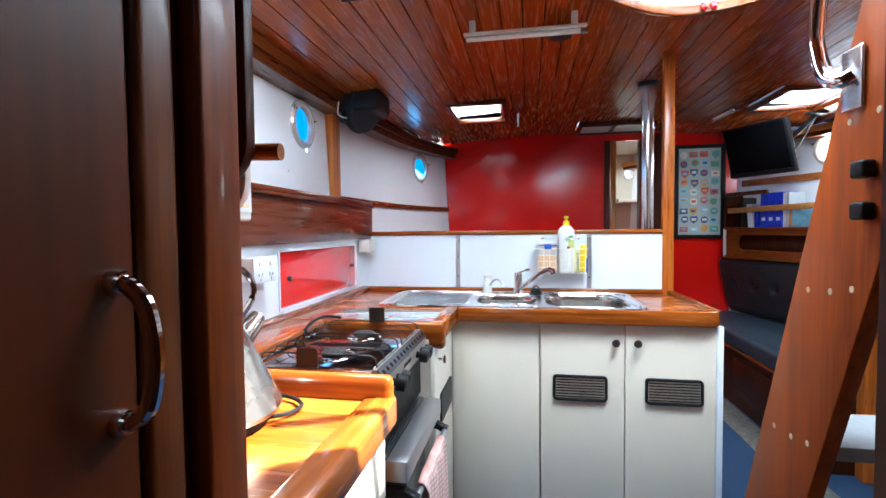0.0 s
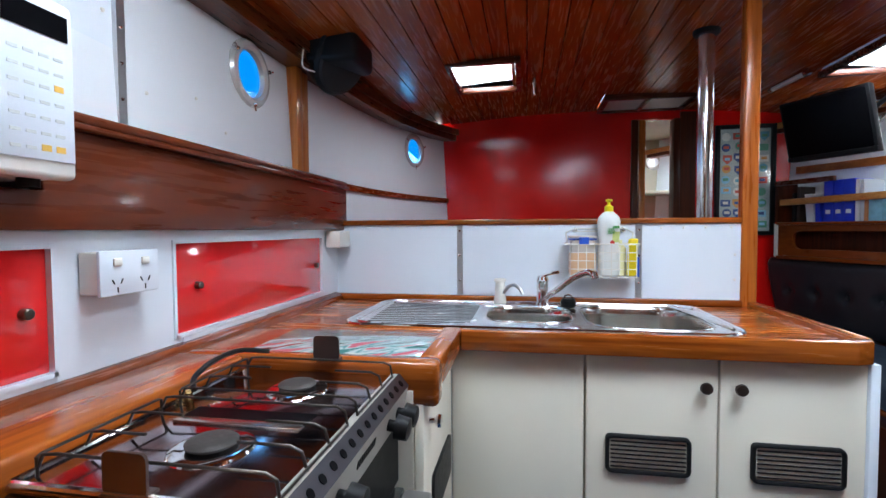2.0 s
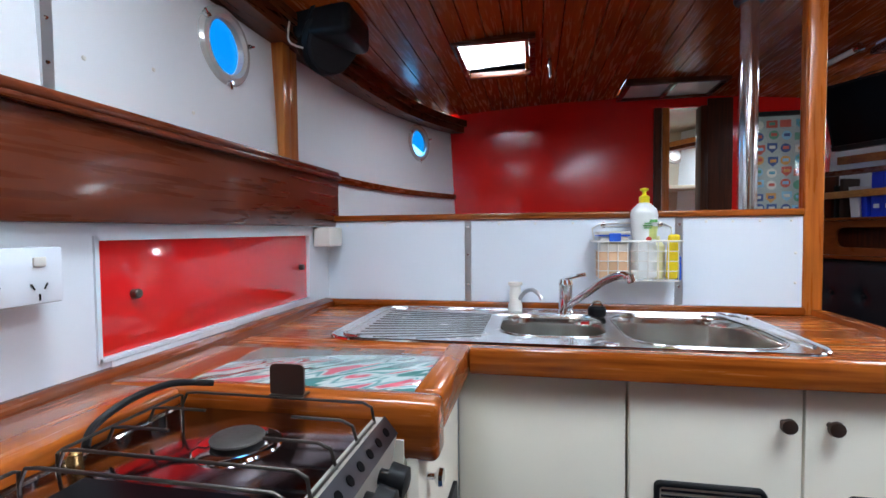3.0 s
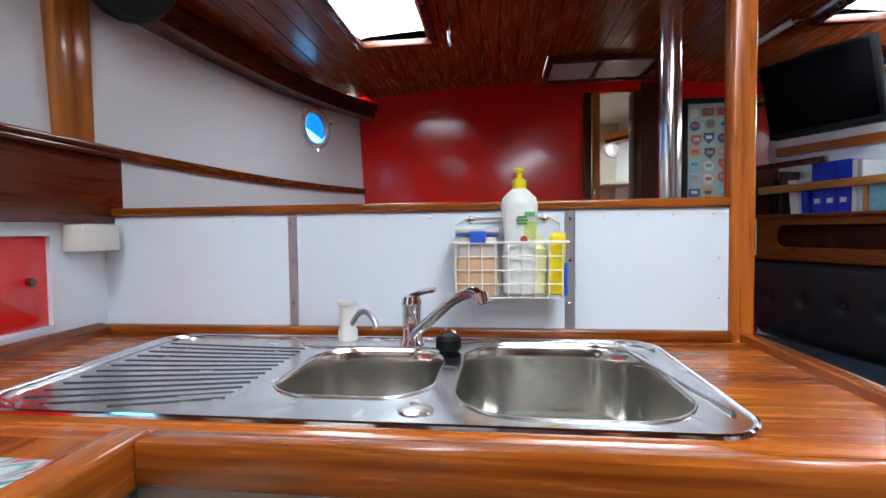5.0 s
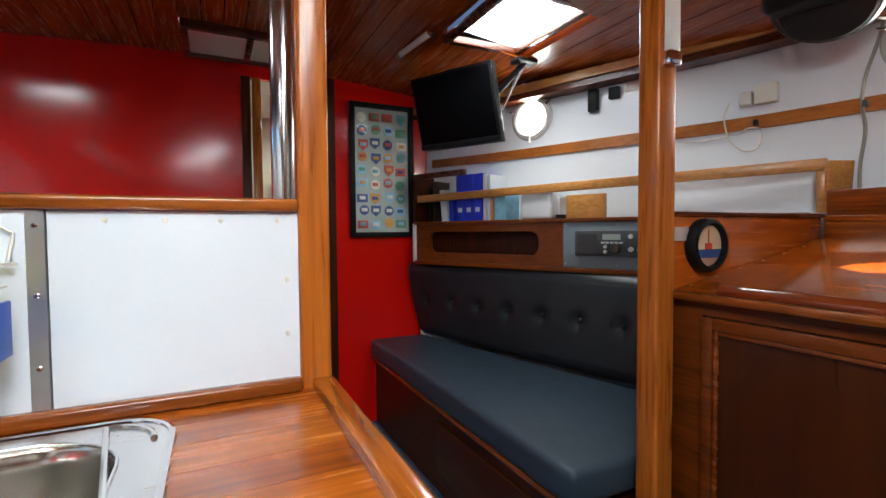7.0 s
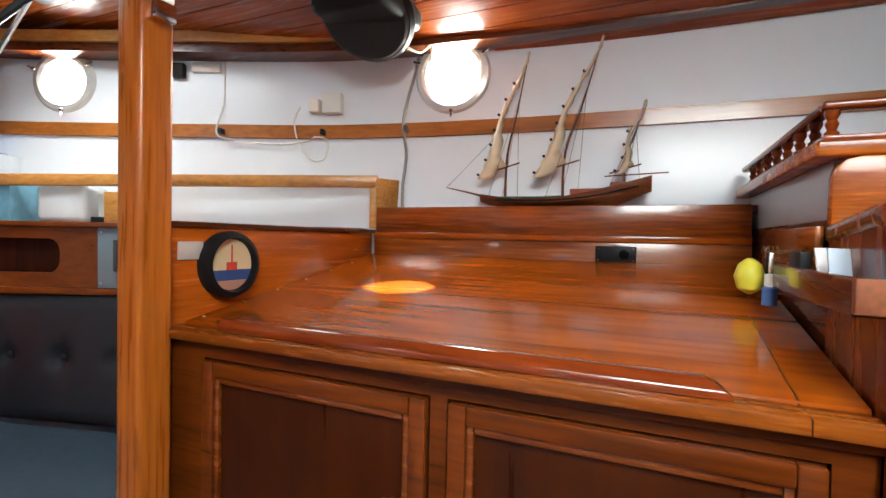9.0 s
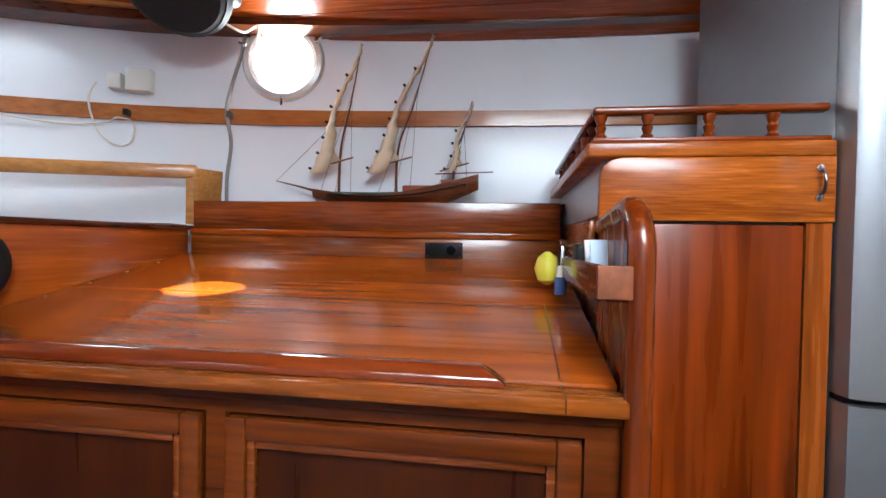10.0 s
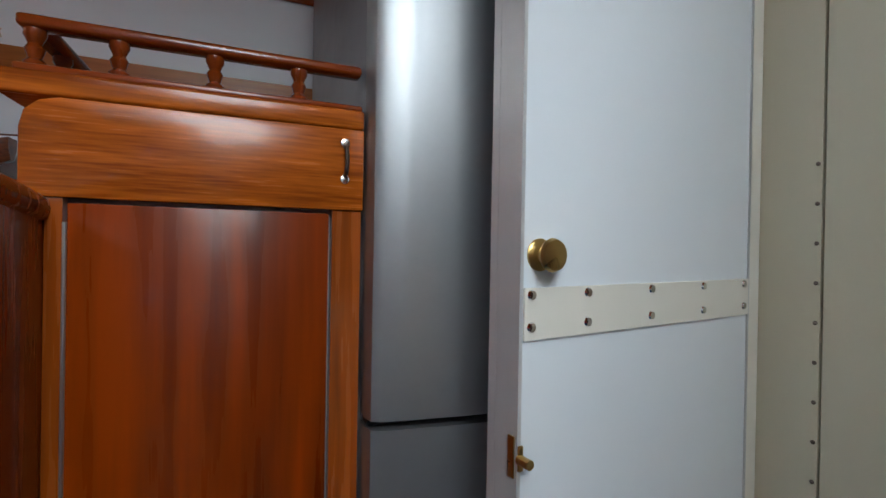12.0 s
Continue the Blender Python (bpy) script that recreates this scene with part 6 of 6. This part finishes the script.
for y0, y1, ky in ((1.482, 1.949, 1.905), (1.986, 2.476, 2.04)):
    dd = part("door", box(1.678, 1.689, y0, y1, 0.11, 0.944), DOORP, desk, "dark mahogany door panel")
    for a in ((y0, y0 + 0.03, 0.11, 0.944), (y1 - 0.03, y1, 0.11, 0.944)):
        part("stile", box(1.664, 1.6785, *a, 0.004), DOORF, dd)
    for a in ((y0 + 0.03, y1 - 0.03, 0.914, 0.944), (y0 + 0.03, y1 - 0.03, 0.11, 0.14)):
        part("rail", box(1.664, 1.6785, *a, 0.004), DOORF, dd)
    for a in ((y0 + 0.03, y0 + 0.042, 0.14, 0.914), (y1 - 0.042, y1 - 0.03, 0.14, 0.914)):
        part("bead", box(1.669, 1.6785, *a, 0.003), DARK_TEAK, dd)
    part("bead", box(1.669, 1.6785, y0 + 0.042, y1 - 0.042, 0.902, 0.914, 0.003), DARK_TEAK, dd)
    knob(dd, (1.664, ky, 0.775), (-1, 0, 0), 0.014, BRASS)
SL = 0.175


def slope(x0, x1, y0, y1, t=0.028, lift=0.0, bevel=0.0):
    b = box(x0, x1, y0, y1, -t, 0, bevel)
    for v in b.verts:
        v.co.z += 1.0 + (v.co.x - 1.66) * SL + lift
    return b


xs = [1.702, 1.79, 1.872, 1.958, 2.03]
for a, c in zip(xs, xs[1:]):
    part("plank", slope(a, c - 0.0006, 1.436, 2.572), DESK_Y, desk)
xs = [2.034, 2.12, 2.215, 2.33, 2.44]
for a, c in zip(xs, xs[1:]):
    part("plank", slope(a, c - 0.0006, 1.436, 2.572), DESK_Y, desk)
part("seam", slope(1.7025, 2.0295, 1.5040, 1.5058, 0.0006, 0.0006), DOORP, desk)
part("seam", box(1.6455, 1.7015, 1.5040, 1.5056, 0.985, 1.0047), DOORP, desk)
part("hinge_line", slope(2.030, 2.0335, 1.44, 2.57, 0.02, -0.002), PALE_Y, desk)
part("front_edge", box(1.646, 1.7015, 1.432, 2.578, 0.983, 1.004, 0.005), wood("desk_edge_teak", (0.10, 0.028, 0.006), (0.27, 0.085, 0.015), "y", 0.25, 0.3), desk, "teak front edge")
part("under_rail", box(1.665, 1.7, 1.434, 2.576, 0.9685, 0.9825, 0.002), DOORF, desk)
fid = prism([(1.668, 1.0045), (1.70, 1.0045), (1.70, 1.022), (1.69, 1.030), (1.678, 1.028), (1.668, 1.015)], "y", 1.575, 2.44, 0.002)
for v in fid.verts:
    if v.co.y < 1.6 and v.co.z > 1.01:
        v.co.y += (v.co.z - 1.01) * 1.6
part("fiddle", fid, wood("fiddle_mahogany", (0.11, 0.022, 0.008), (0.20, 0.045, 0.015), "y", 0.15, 0.7), desk, "dark glossy fiddle rail")
part("back_board", box(2.4415, 2.462, 1.436, 2.572, 0.97, 1.192, 0.002), TEAK_Y, desk)
part("back_step", box(2.4325, 2.47, 1.436, 2.572, 1.1925, 1.212, 0.004), DESK_Y, desk)
part("back_board", box(2.452, 2.475, 1.436, 2.572, 1.2125, 1.299, 0.002), wood("back_board_teak", (0.11, 0.026, 0.005), (0.28, 0.075, 0.013), "y", 0.22, 0.4, 1.6), desk)
part("back_shelf", box(2.4755, 2.66, 1.10, 2.572, 1.276, 1.299), MAHOG_Y, desk)
for i in range(6):
    screw(desk, (1.735 + 0.11 * i, 2.556, 1.0 + (0.075 + 0.11 * i) * SL), (0, 0, 1), 0.004, BRASS)
sock = thing("desk_socket", "black socket panel on the back of the chart table", "socket", (2.44, 1.765, 1.15))
part("plate", box(2.430, 2.441, 1.71, 1.82, 1.135, 1.182, 0.004), BLACK, sock)
part("inlet", lathe([(0.014, 0), (0.014, 0.004), (0.010, 0.005)], 16, (2.430, 1.742, 1.159), (-1, 0, 0)), SCREEN, sock)
for y in (1.718, 1.812):
    for z in (1.142, 1.175):
        screw(sock, (2.430, y, z), (-1, 0, 0), 0.003)

# model ship
ship = thing("model_ship", "wooden model of a three-masted sailing ship with furled cream sails", "model ship", (2.54, 1.96, 1.292))
bm = bmesh.new()
rings = []
for i in range(15):
    t = i / 14
    y = 2.20 - 0.535 * t
    w = 0.036 * math.sin(math.pi * min(1, 0.04 + t * 0.62 + 0.25 * t * t)) ** 0.6 + 0.004
    deck = 1.322 + 0.066 * max(0, t - 0.45) ** 1.4 * 2.2 + 0.018 * max(0, 0.22 - t) / 0.22
    keel = 1.294 + 0.045 * max(0, t - 0.8) / 0.2 + 0.02 * max(0, 0.12 - t) / 0.12
    rings.append([bm.verts.new((2.545 + sx * w, y, z)) for sx, z in ((-1, deck), (-0.95, (deck + keel) / 2), (-0.4, keel), (0.4, keel), (0.95, (deck + keel) / 2), (1, deck))])
for a, c in zip(rings, rings[1:]):
    for k2 in range(6):
        bm.faces.new((a[k2], a[(k2 + 1) % 6], c[(k2 + 1) % 6], c[k2]))
bm.faces.new(rings[0])
bm.faces.new(rings[-1][::-1])
bmesh.ops.recalc_face_normals(bm, faces=bm.faces)
SHIPW = wood("ship_wood", (0.06, 0.018, 0.008), (0.18, 0.06, 0.022), "y", 0.35, 0.3, 3.0)
part("hull", bm, SHIPW, ship)
part("wale", tube([(2.507, 2.14, 1.318), (2.506, 2.0, 1.314), (2.507, 1.85, 1.322), (2.510, 1.70, 1.352)], 0.0025, 6, True), BLACK, ship)
part("deckhouse", merged(box(2.52, 2.57, 1.74, 1.90, 1.33, 1.35, 0.004), box(2.525, 2.565, 1.70, 1.78, 1.35, 1.368, 0.004)), mat("ship_red_trim", (0.30, 0.07, 0.04), 0.5), ship)
part("bowsprit", tube([(2.545, 2.18, 1.33), (2.545, 2.25, 1.348), (2.545, 2.33, 1.366)], 0.003, 6, False, (0.005, 0.0015)), SHIPW, ship)
part("gunwale", tube([(2.51, 2.12, 1.326), (2.508, 2.0, 1.324), (2.508, 1.92, 1.326)], 0.003, 6, True), mat("ship_green_trim", (0.04, 0.12, 0.07), 0.5), ship)
SAIL = mat("cream_sailcloth", (0.70, 0.57, 0.40), 0.8, vary=0.12, scale=40)
LINE = mat("rigging_line", (0.10, 0.08, 0.07), 0.8)
for my, top_y, top_z, low in ((2.115, 2.045, 1.80, 1.42), (1.925, 1.815, 1.818, 1.42), (1.745, 1.69, 1.61, 1.40)):
    part("mast", tube([(2.545, my, 1.32), (2.545, my - 0.005, low + 0.05), (2.545, (my + top_y) / 2, (low + top_z) / 2), (2.545, top_y, top_z)], 0.0035, 6, True, (0.005, 0.0015)), SHIPW, ship)
    big_ = top_z > 1.7
    sail = bmesh.new()
    prev = None
    foot_y, foot_z = my + (0.085 if big_ else 0.016), low - (0.028 if big_ else 0.005)
    for i in range(27):
        t = i / 26
        y = foot_y + (top_y - foot_y) * t - 0.008 * math.sin(t * 9)
        z = foot_z + (top_z - foot_z) * t
        rag = 1 + 0.35 * math.sin(i * 2.4) + 0.2 * math.sin(i * 5.1)
        w = (0.019 if big_ else 0.010) * (1 - 0.85 * t) * rag + 0.0015
        flap = (0.052 if big_ else 0.022) * max(0, 1 - abs(t - 0.10) / 0.13) + (0.022 if big_ else 0.012) * max(0, 1 - abs(t - 0.27) / 0.08)
        cur = [sail.verts.new((2.532 + 0.006 * math.sin(i * 1.9), y + w * 0.5, z)), sail.verts.new((2.522 + 0.006 * math.sin(i * 1.3), y - w * 0.3, z - 0.004)), sail.verts.new((2.537 + 0.005 * math.sin(i * 2.7), y - w - flap * 0.9, z - flap * 0.15))]
        if prev:
            for q in (0, 1):
                sail.faces.new((prev[q], prev[q + 1], cur[q + 1], cur[q]))
        prev = cur
    so_ = part("sail", sail, SAIL, ship, "furled cream sail", sharp=180)
    th = so_.modifiers.new("thick", "SOLIDIFY")
    th.thickness = 0.002
    for i in range(7 if big_ else 4):
        t = 0.03 + i * (0.12 if big_ else 0.18)
        part("block", lathe([(0.0045, -0.004), (0.0045, 0.004)], 8, (2.524, foot_y + (top_y - foot_y) * t + 0.008 * (1 - t) - 0.008 * math.sin(t * 9) + 0.004, foot_z + (top_z - foot_z) * t), (1, 0, 0)), BLACK, ship)
    part("yard", tube([(2.535, my - 0.05, low + 0.02), (2.535, my + 0.04, low - 0.005)], 0.0025, 6), SHIPW, ship)
    for dy in (-0.05, 0.0, 0.05):
        part("stay", tube([(2.515, my + dy, 1.325), (2.54, my + (top_y - my) * 0.6, low + (top_z - low) * 0.6)], 0.0007, 4), LINE, ship)
part("boom", tube([(2.545, 1.80, 1.388), (2.545, 1.62, 1.394)], 0.002, 6), SHIPW, ship)
part("forestay", tube([(2.545, 2.33, 1.366), (2.545, 2.08, 1.60)], 0.0008, 4), LINE, ship)
for ob in ship.children:
    ob.location.y += 0.012
    ob.location.z += 0.007

# rounded end board with a key shelf
divider = thing("rounded_divider", "rounded mahogany end board beside the chart table", "board", (1.77, 1.42, 0))
prof = [(1.885, 0.0), (1.655, 0.0), (1.655, 1.17)] + [(1.655 + 0.065 * (1 - math.cos(a)), 1.17 + 0.065 * math.sin(a)) for a in (math.pi / 2 * k / 8 for k in range(1, 9))] + [(1.885, 1.215)]
part("board", prism(prof, "y", 1.412, 1.431), RED_Z, divider)
part("bullnose", tube([(1.659, 1.4215, 0.0), (1.659, 1.4215, 1.16)] + [(1.659 + 0.062 * (1 - math.cos(a)), 1.4215, 1.17 + 0.062 * math.sin(a)) for a in (math.pi / 2 * k / 8 for k in range(1, 9))] + [(1.88, 1.4215, 1.213)], 0.0165, 12), RED_Z, divider)
PEWTER = mat("tarnished_pewter", (0.17, 0.155, 0.135), 0.35, metal=0.35, vary=0.45, scale=55, bump=0.5)
plq = part("plaque", box(1.710, 1.776, 1.4085, 1.4115, 1.128, 1.182, 0.001), PEWTER, divider, "small tarnished pewter relief plaque")
part("plaque_rim", merged(box(1.710, 1.712, 1.4065, 1.4083, 1.128, 1.182), box(1.774, 1.776, 1.4065, 1.4083, 1.128, 1.182), box(1.712, 1.774, 1.4065, 1.4083, 1.128, 1.130), box(1.712, 1.774, 1.4065, 1.4083, 1.180, 1.182)), CHROME, plq)
rng = random.Random(4)
for k in range(9):
    a = k / 8
    part("relief", lathe([(0.003 + 0.004 * rng.random(), 0), (0.003, 0.0015), (0.0008, 0.0022)], 9, (1.724 + 0.036 * a + 0.004 * rng.random(), 1.4083, 1.149 + 0.026 * math.sin(a * 3.0) + 0.004 * rng.random()), (0, -1, 0)), PEWTER, plq)
part("relief", box(1.718, 1.770, 1.4070, 1.4083, 1.136, 1.139), PEWTER, plq)
tray = thing("key_shelf", "small wooden shelf box holding papers and keys", "shelf", (1.85, 1.46, 1.12))
part("front", box(1.657, 2.02, 1.461, 1.473, 1.118, 1.161, 0.003), MAHOG_X, tray)
part("end", box(1.645, 1.657, 1.433, 1.473, 1.122, 1.161, 0.002), wood("sawn_end_wood", (0.15, 0.055, 0.035), (0.26, 0.10, 0.065), "x", 0.6, 0.0), tray, "sawn end of the shelf")
part("floor", box(1.657, 2.02, 1.433, 1.4605, 1.118, 1.124), MAHOG_X, tray)
hb = thing("hook_board", "wooden board with brass key hooks", "hook board", (2.1, 1.44, 1.18))
part("board", box(1.90, 2.15, 1.433, 1.445, 1.16, 1.225, 0.003), TEAK_X, hb)
for i in range(4):
    part("hook", tube([(2.02 + 0.035 * i, 1.445, 1.185), (2.02 + 0.035 * i, 1.465, 1.18), (2.02 + 0.035 * i, 1.468, 1.192)], 0.002, 6), BRASS, hb)
fob = thing("key_float", "yellow floating key fob on a ring", "key fob", (2.11, 1.47, 1.12))
part("float", lathe([(0.004, -0.034), (0.02, -0.024), (0.027, 0), (0.02, 0.024), (0.005, 0.036)], 18, (2.095, 1.496, 1.132)), mat("yellow_float", (0.62, 0.55, 0.05), 0.5), fob)
part("ring", tube([(2.10, 1.47, 1.168), (2.094, 1.47, 1.178), (2.10, 1.468, 1.188), (2.106, 1.47, 1.178), (2.10, 1.47, 1.168)], 0.0012, 5), CHROME, fob)
ky2 = thing("key_bunch", "bunch of keys with a blue and white tag", "keys", (2.04, 1.47, 1.12))
part("key", box(2.048, 2.052, 1.466, 1.474, 1.10, 1.18, 0.001), STEEL, ky2)
part("key", box(2.062, 2.066, 1.464, 1.476, 1.12, 1.18, 0.001), BLACK, ky2)
part("tag", lathe([(0.012, 0), (0.012, 0.03), (0.009, 0.034)], 14, (2.035, 1.474, 1.085)), mat("blue_tag", (0.05, 0.14, 0.35), 0.5), ky2)
part("tag_top", lathe([(0.009, 0), (0.009, 0.022)], 14, (2.035, 1.474, 1.1195)), PLASTIC, ky2)
for i, (x0, m_, tl_) in enumerate(((1.80, PAPER, 0.55), (1.76, mat("pale_blue_paper", (0.45, 0.55, 0.66), 0.6), 0.35))):
    b = box(x0, x0 + 0.006, 1.436, 1.460, 1.1245, 1.192, 0.001)
    for v in b.verts:
        v.co.x += (v.co.z - 1.12) * tl_
    solo("folded_paper", b, m_, "folded paper leaning in the key shelf", "paper")
blk = solo("black_case", box(1.905, 1.965, 1.446, 1.462, 1.1245, 1.185, 0.003), BLACK, "small black case in the key shelf", "case")

# cupboard with gallery rail
CX = 1.885
cup_ = thing("cupboard", "teak cupboard with a red-brown door and a turned gallery rail", "cupboard", (2.2, 1.25, 0))
OAK_Y = wood("cupboard_teak", (0.19, 0.048, 0.008), (0.46, 0.145, 0.022), "y", 0.24, 0.2, 3.0, spec=0.3)
RED_Y = wood("red_mahogany_fore_aft", (0.080, 0.013, 0.002), (0.23, 0.050, 0.006), "y", 0.25, 0.25, scale=0.6)
RED_X = wood("red_mahogany_athwart", (0.080, 0.013, 0.002), (0.23, 0.050, 0.006), "x", 0.25, 0.25, scale=0.6)
OAK_Z = wood("cupboard_teak_upright", (0.15, 0.038, 0.006), (0.32, 0.088, 0.014), "z", 0.26, 0.3)
part("body", box(CX + 0.012, 2.62, 1.09, 1.411, 0.0, 1.326), mat("grey_cupboard_side", (0.30, 0.30, 0.32), 0.35, vary=0.08), cup_)
part("side_board", box(CX + 0.012, 2.60, 1.4115, 1.425, 0.9, 1.235), MAHOG_X, cup_)
part("side_lining", box(CX + 0.03, 2.60, 1.4115, 1.421, 1.236, 1.326), mat("grey_cupboard_lining", (0.28, 0.29, 0.32), 0.3, vary=0.06), cup_)
part("drawer_front", prism([(1.086, 1.225), (1.432, 1.225), (1.432, 1.294), (1.428, 1.311), (1.416, 1.322), (1.398, 1.3265), (1.086, 1.3265)], "x", CX - 0.008, CX + 0.0115, 0.002), OAK_Y, cup_)
part("stile", box(CX - 0.004, CX + 0.0115, 1.396, 1.411, 0.0, 1.2245), OAK_Z, cup_)
part("stile", box(CX - 0.004, CX + 0.0115, 1.088, 1.124, 0.0, 1.2245), OAK_Z, cup_)
cdoor = part("door", box(CX - 0.006, CX + 0.0115, 1.128, 1.392, 0.02, 1.220, 0.002), wood("cupboard_door_veneer", (0.040, 0.0055, 0.0005), (0.225, 0.040, 0.0018), "z", 0.27, 0.10, 0.42, contrast=1.0, spec=0.22), cup_, "red-brown veneered door")
part("hinge", tube([(CX - 0.006, 1.3935, 0.1), (CX - 0.006, 1.3935, 1.20)], 0.0022, 6), ALU, cdoor)
lt = part("handle", tube([(CX - 0.010, 1.110, 1.303), (CX - 0.020, 1.110, 1.300), (CX - 0.024, 1.110, 1.286), (CX - 0.020, 1.110, 1.271), (CX - 0.010, 1.110, 1.268)], 0.0026, 8, True), BRONZE, cup_, "small worn bow handle")
for z in (1.308, 1.263):
    part("rose", lathe([(0.0065, 0), (0.0055, 0.0025), (0.002, 0.0032)], 10, (CX - 0.008, 1.110, z), (-1, 0, 0)), STEEL, lt)
part("top", box(CX - 0.009, 2.62, 1.086, 1.453, 1.327, 1.351, 0.004, 3), OAK_Y, cup_)
part("rail_base", merged(box(CX + 0.004, CX + 0.036, 1.086, 1.442, 1.3515, 1.361, 0.003), box(CX + 0.036, 2.60, 1.415, 1.442, 1.3515, 1.361, 0.003)), RED_Y, cup_)
spin = [(r_, h_ * 0.62) for r_, h_ in ((0.009, 0), (0.010, 0.008), (0.006, 0.014), (0.008, 0.024), (0.009, 0.03), (0.006, 0.038), (0.008, 0.046), (0.010, 0.052), (0.010, 0.062))]
for y in (1.428, 1.354, 1.259, 1.164):
    part("spindle", lathe(spin, 14, (CX + 0.020, y, 1.361)), RED_Z, cup_)
for i in range(7):
    part("spindle", lathe(spin, 14, (CX + 0.10 + 0.088 * i, 1.428, 1.361)), RED_Z, cup_)
part("gallery_rail", box(CX + 0.008, CX + 0.032, 1.086, 1.442, 1.3998, 1.413, 0.005, 3), RED_Y, cup_)
part("gallery_rail", box(CX + 0.0325, 2.60, 1.417, 1.442, 1.3998, 1.413, 0.005, 3), RED_X, cup_)
part("dowel_plug", lathe([(0.005, 0), (0.004, 0.001)], 12, (CX + 0.020, 1.429, 1.413)), PALE_Y, cup_)

fridge = thing("refrigerator", "silver upright fridge freezer with rounded doors", "refrigerator", (2.1, 0.85, 0))
part("cabinet", box(1.89, 2.45, 0.62, 1.083, 0.02, 1.86, 0.004), mat("grey_fridge_side", (0.22, 0.23, 0.25), 0.4, metal=0.2), fridge)
prof = [(1.888, 1.083), (1.862, 1.083), (1.848, 1.079), (1.841, 1.068)] + [(1.841 - 0.020 * math.sin(math.pi * k / 12), 1.068 - 0.436 * k / 12) for k in range(1, 12)] + [(1.841, 0.632), (1.848, 0.622), (1.888, 0.62)]
part("upper_door", prism(prof, "z", 0.967, 1.86), FRIDGE, fridge)
part("lower_door", prism(prof, "z", 0.06, 0.956), FRIDGE, fridge)
part("door_gap", box(1.862, 1.888, 0.63, 1.08, 0.9565, 0.9665), BLACK, fridge)

# white door, standing open
DA, DB = Vector((1.683, 0.973, 0)), Vector((1.758, 0.538, 0))
dv = (DB - DA).normalized()
dn = Vector((dv.y, -dv.x, 0))
dn = dn if dn.x < 0 else -dn


def dshape(b):
    for v in b.verts:
        s, o, z = v.co
        v.co = DA + dv * s + dn * o + Vector((0, 0, z))
    bmesh.ops.recalc_face_normals(b, faces=b.faces)
    return b


DW = (DB - DA).length
EDGE = mat("satin_aluminium_edge", (0.55, 0.56, 0.58), 0.45, metal=0.4, vary=0.06, scale=30)
wd = thing("door_1", "white laminate cabin door standing open with a brass knob", "door", (1.7, 0.8, 0), "", "structure")
part("leaf", dshape(box(0.003, DW, -0.042, 0.0, 0.02, 2.0)), WHITE, wd)
part("edge_strip", dshape(box(-0.002, 0.0025, -0.034, 0.001, 0.02, 2.0)), EDGE, wd, "aluminium edge strip")
part("edge_back", dshape(box(-0.002, 0.0025, -0.046, -0.0345, 0.02, 2.0)), EDGE, wd)
part("band", dshape(box(0.003, DW, 0.0005, 0.003, 1.090, 1.142)), PLASTIC, wd, "screwed cover band")
for s in (0.012, 0.094, 0.207, 0.321, 0.428):
    for z in (1.103, 1.135):
        part("screw", lathe([(0.0055, 0), (0.0045, 0.002), (0.002, 0.003)], 14, DA + dv * s + dn * 0.003 + Vector((0, 0, z)), dn), CHROME, wd)
kp_ = DA + dv * 0.024 + Vector((0, 0, 1.175))
part("knob", lathe([(0.0165, 0), (0.0165, 0.002), (0.014, 0.004), (0.008, 0.0055), (0.0065, 0.010), (0.009, 0.012), (0.015, 0.015), (0.0168, 0.019), (0.015, 0.023), (0.008, 0.0255), (0.001, 0.026)], 28, kp_, dn), BRASS, wd, "polished brass knob")
part("latch", merged(dshape(box(-0.004, -0.0022, -0.011, -0.002, 0.955, 0.996, 0.0005)), dshape(box(-0.002, 0.004, 0.0012, 0.004, 0.963, 0.988, 0.001)), tube([DA + dn * 0.002 + Vector((0, 0, 0.975)), DA + dn * 0.018 + Vector((0, 0, 0.975))], 0.005, 10)), BRASS, wd)
part("hinge_edge", dshape(box(DW, DW + 0.004, -0.042, 0.002, 0.02, 2.0)), ALU, wd)
structure("wall_door_jamb", merged(box(1.766, 1.79, 0.496, 0.534, 0, 2.1, 0.004)), PLASTIC, "cream painted door jamb", "wall")
lin = thing("wall_aft_lining", "beige painted lining of the aft bulkhead with a row of screws", "wall", (1.4, 0.49, 0), "", "structure")
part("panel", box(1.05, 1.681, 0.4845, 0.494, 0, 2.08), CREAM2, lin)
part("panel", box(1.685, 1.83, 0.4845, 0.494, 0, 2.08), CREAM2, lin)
for i in range(12):
    screw(lin, (1.690, 0.494, 0.7 + 0.055 * i), (0, 1, 0), 0.003, BRONZE)
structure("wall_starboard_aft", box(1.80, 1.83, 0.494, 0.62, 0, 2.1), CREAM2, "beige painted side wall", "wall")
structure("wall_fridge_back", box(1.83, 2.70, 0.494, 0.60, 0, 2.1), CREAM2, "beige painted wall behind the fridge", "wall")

# strip of patterned runner along the settee
RUN = mat("patterned_runner", (0.16, 0.15, 0.13), 0.9, vary=0.85, scale=45, bump=0.5)
run = solo("carpet_border", box(1.24, 1.40, 2.3, 4.40, 0.0005, 0.006), RUN, "grey and beige patterned carpet border along the settee", "carpet")
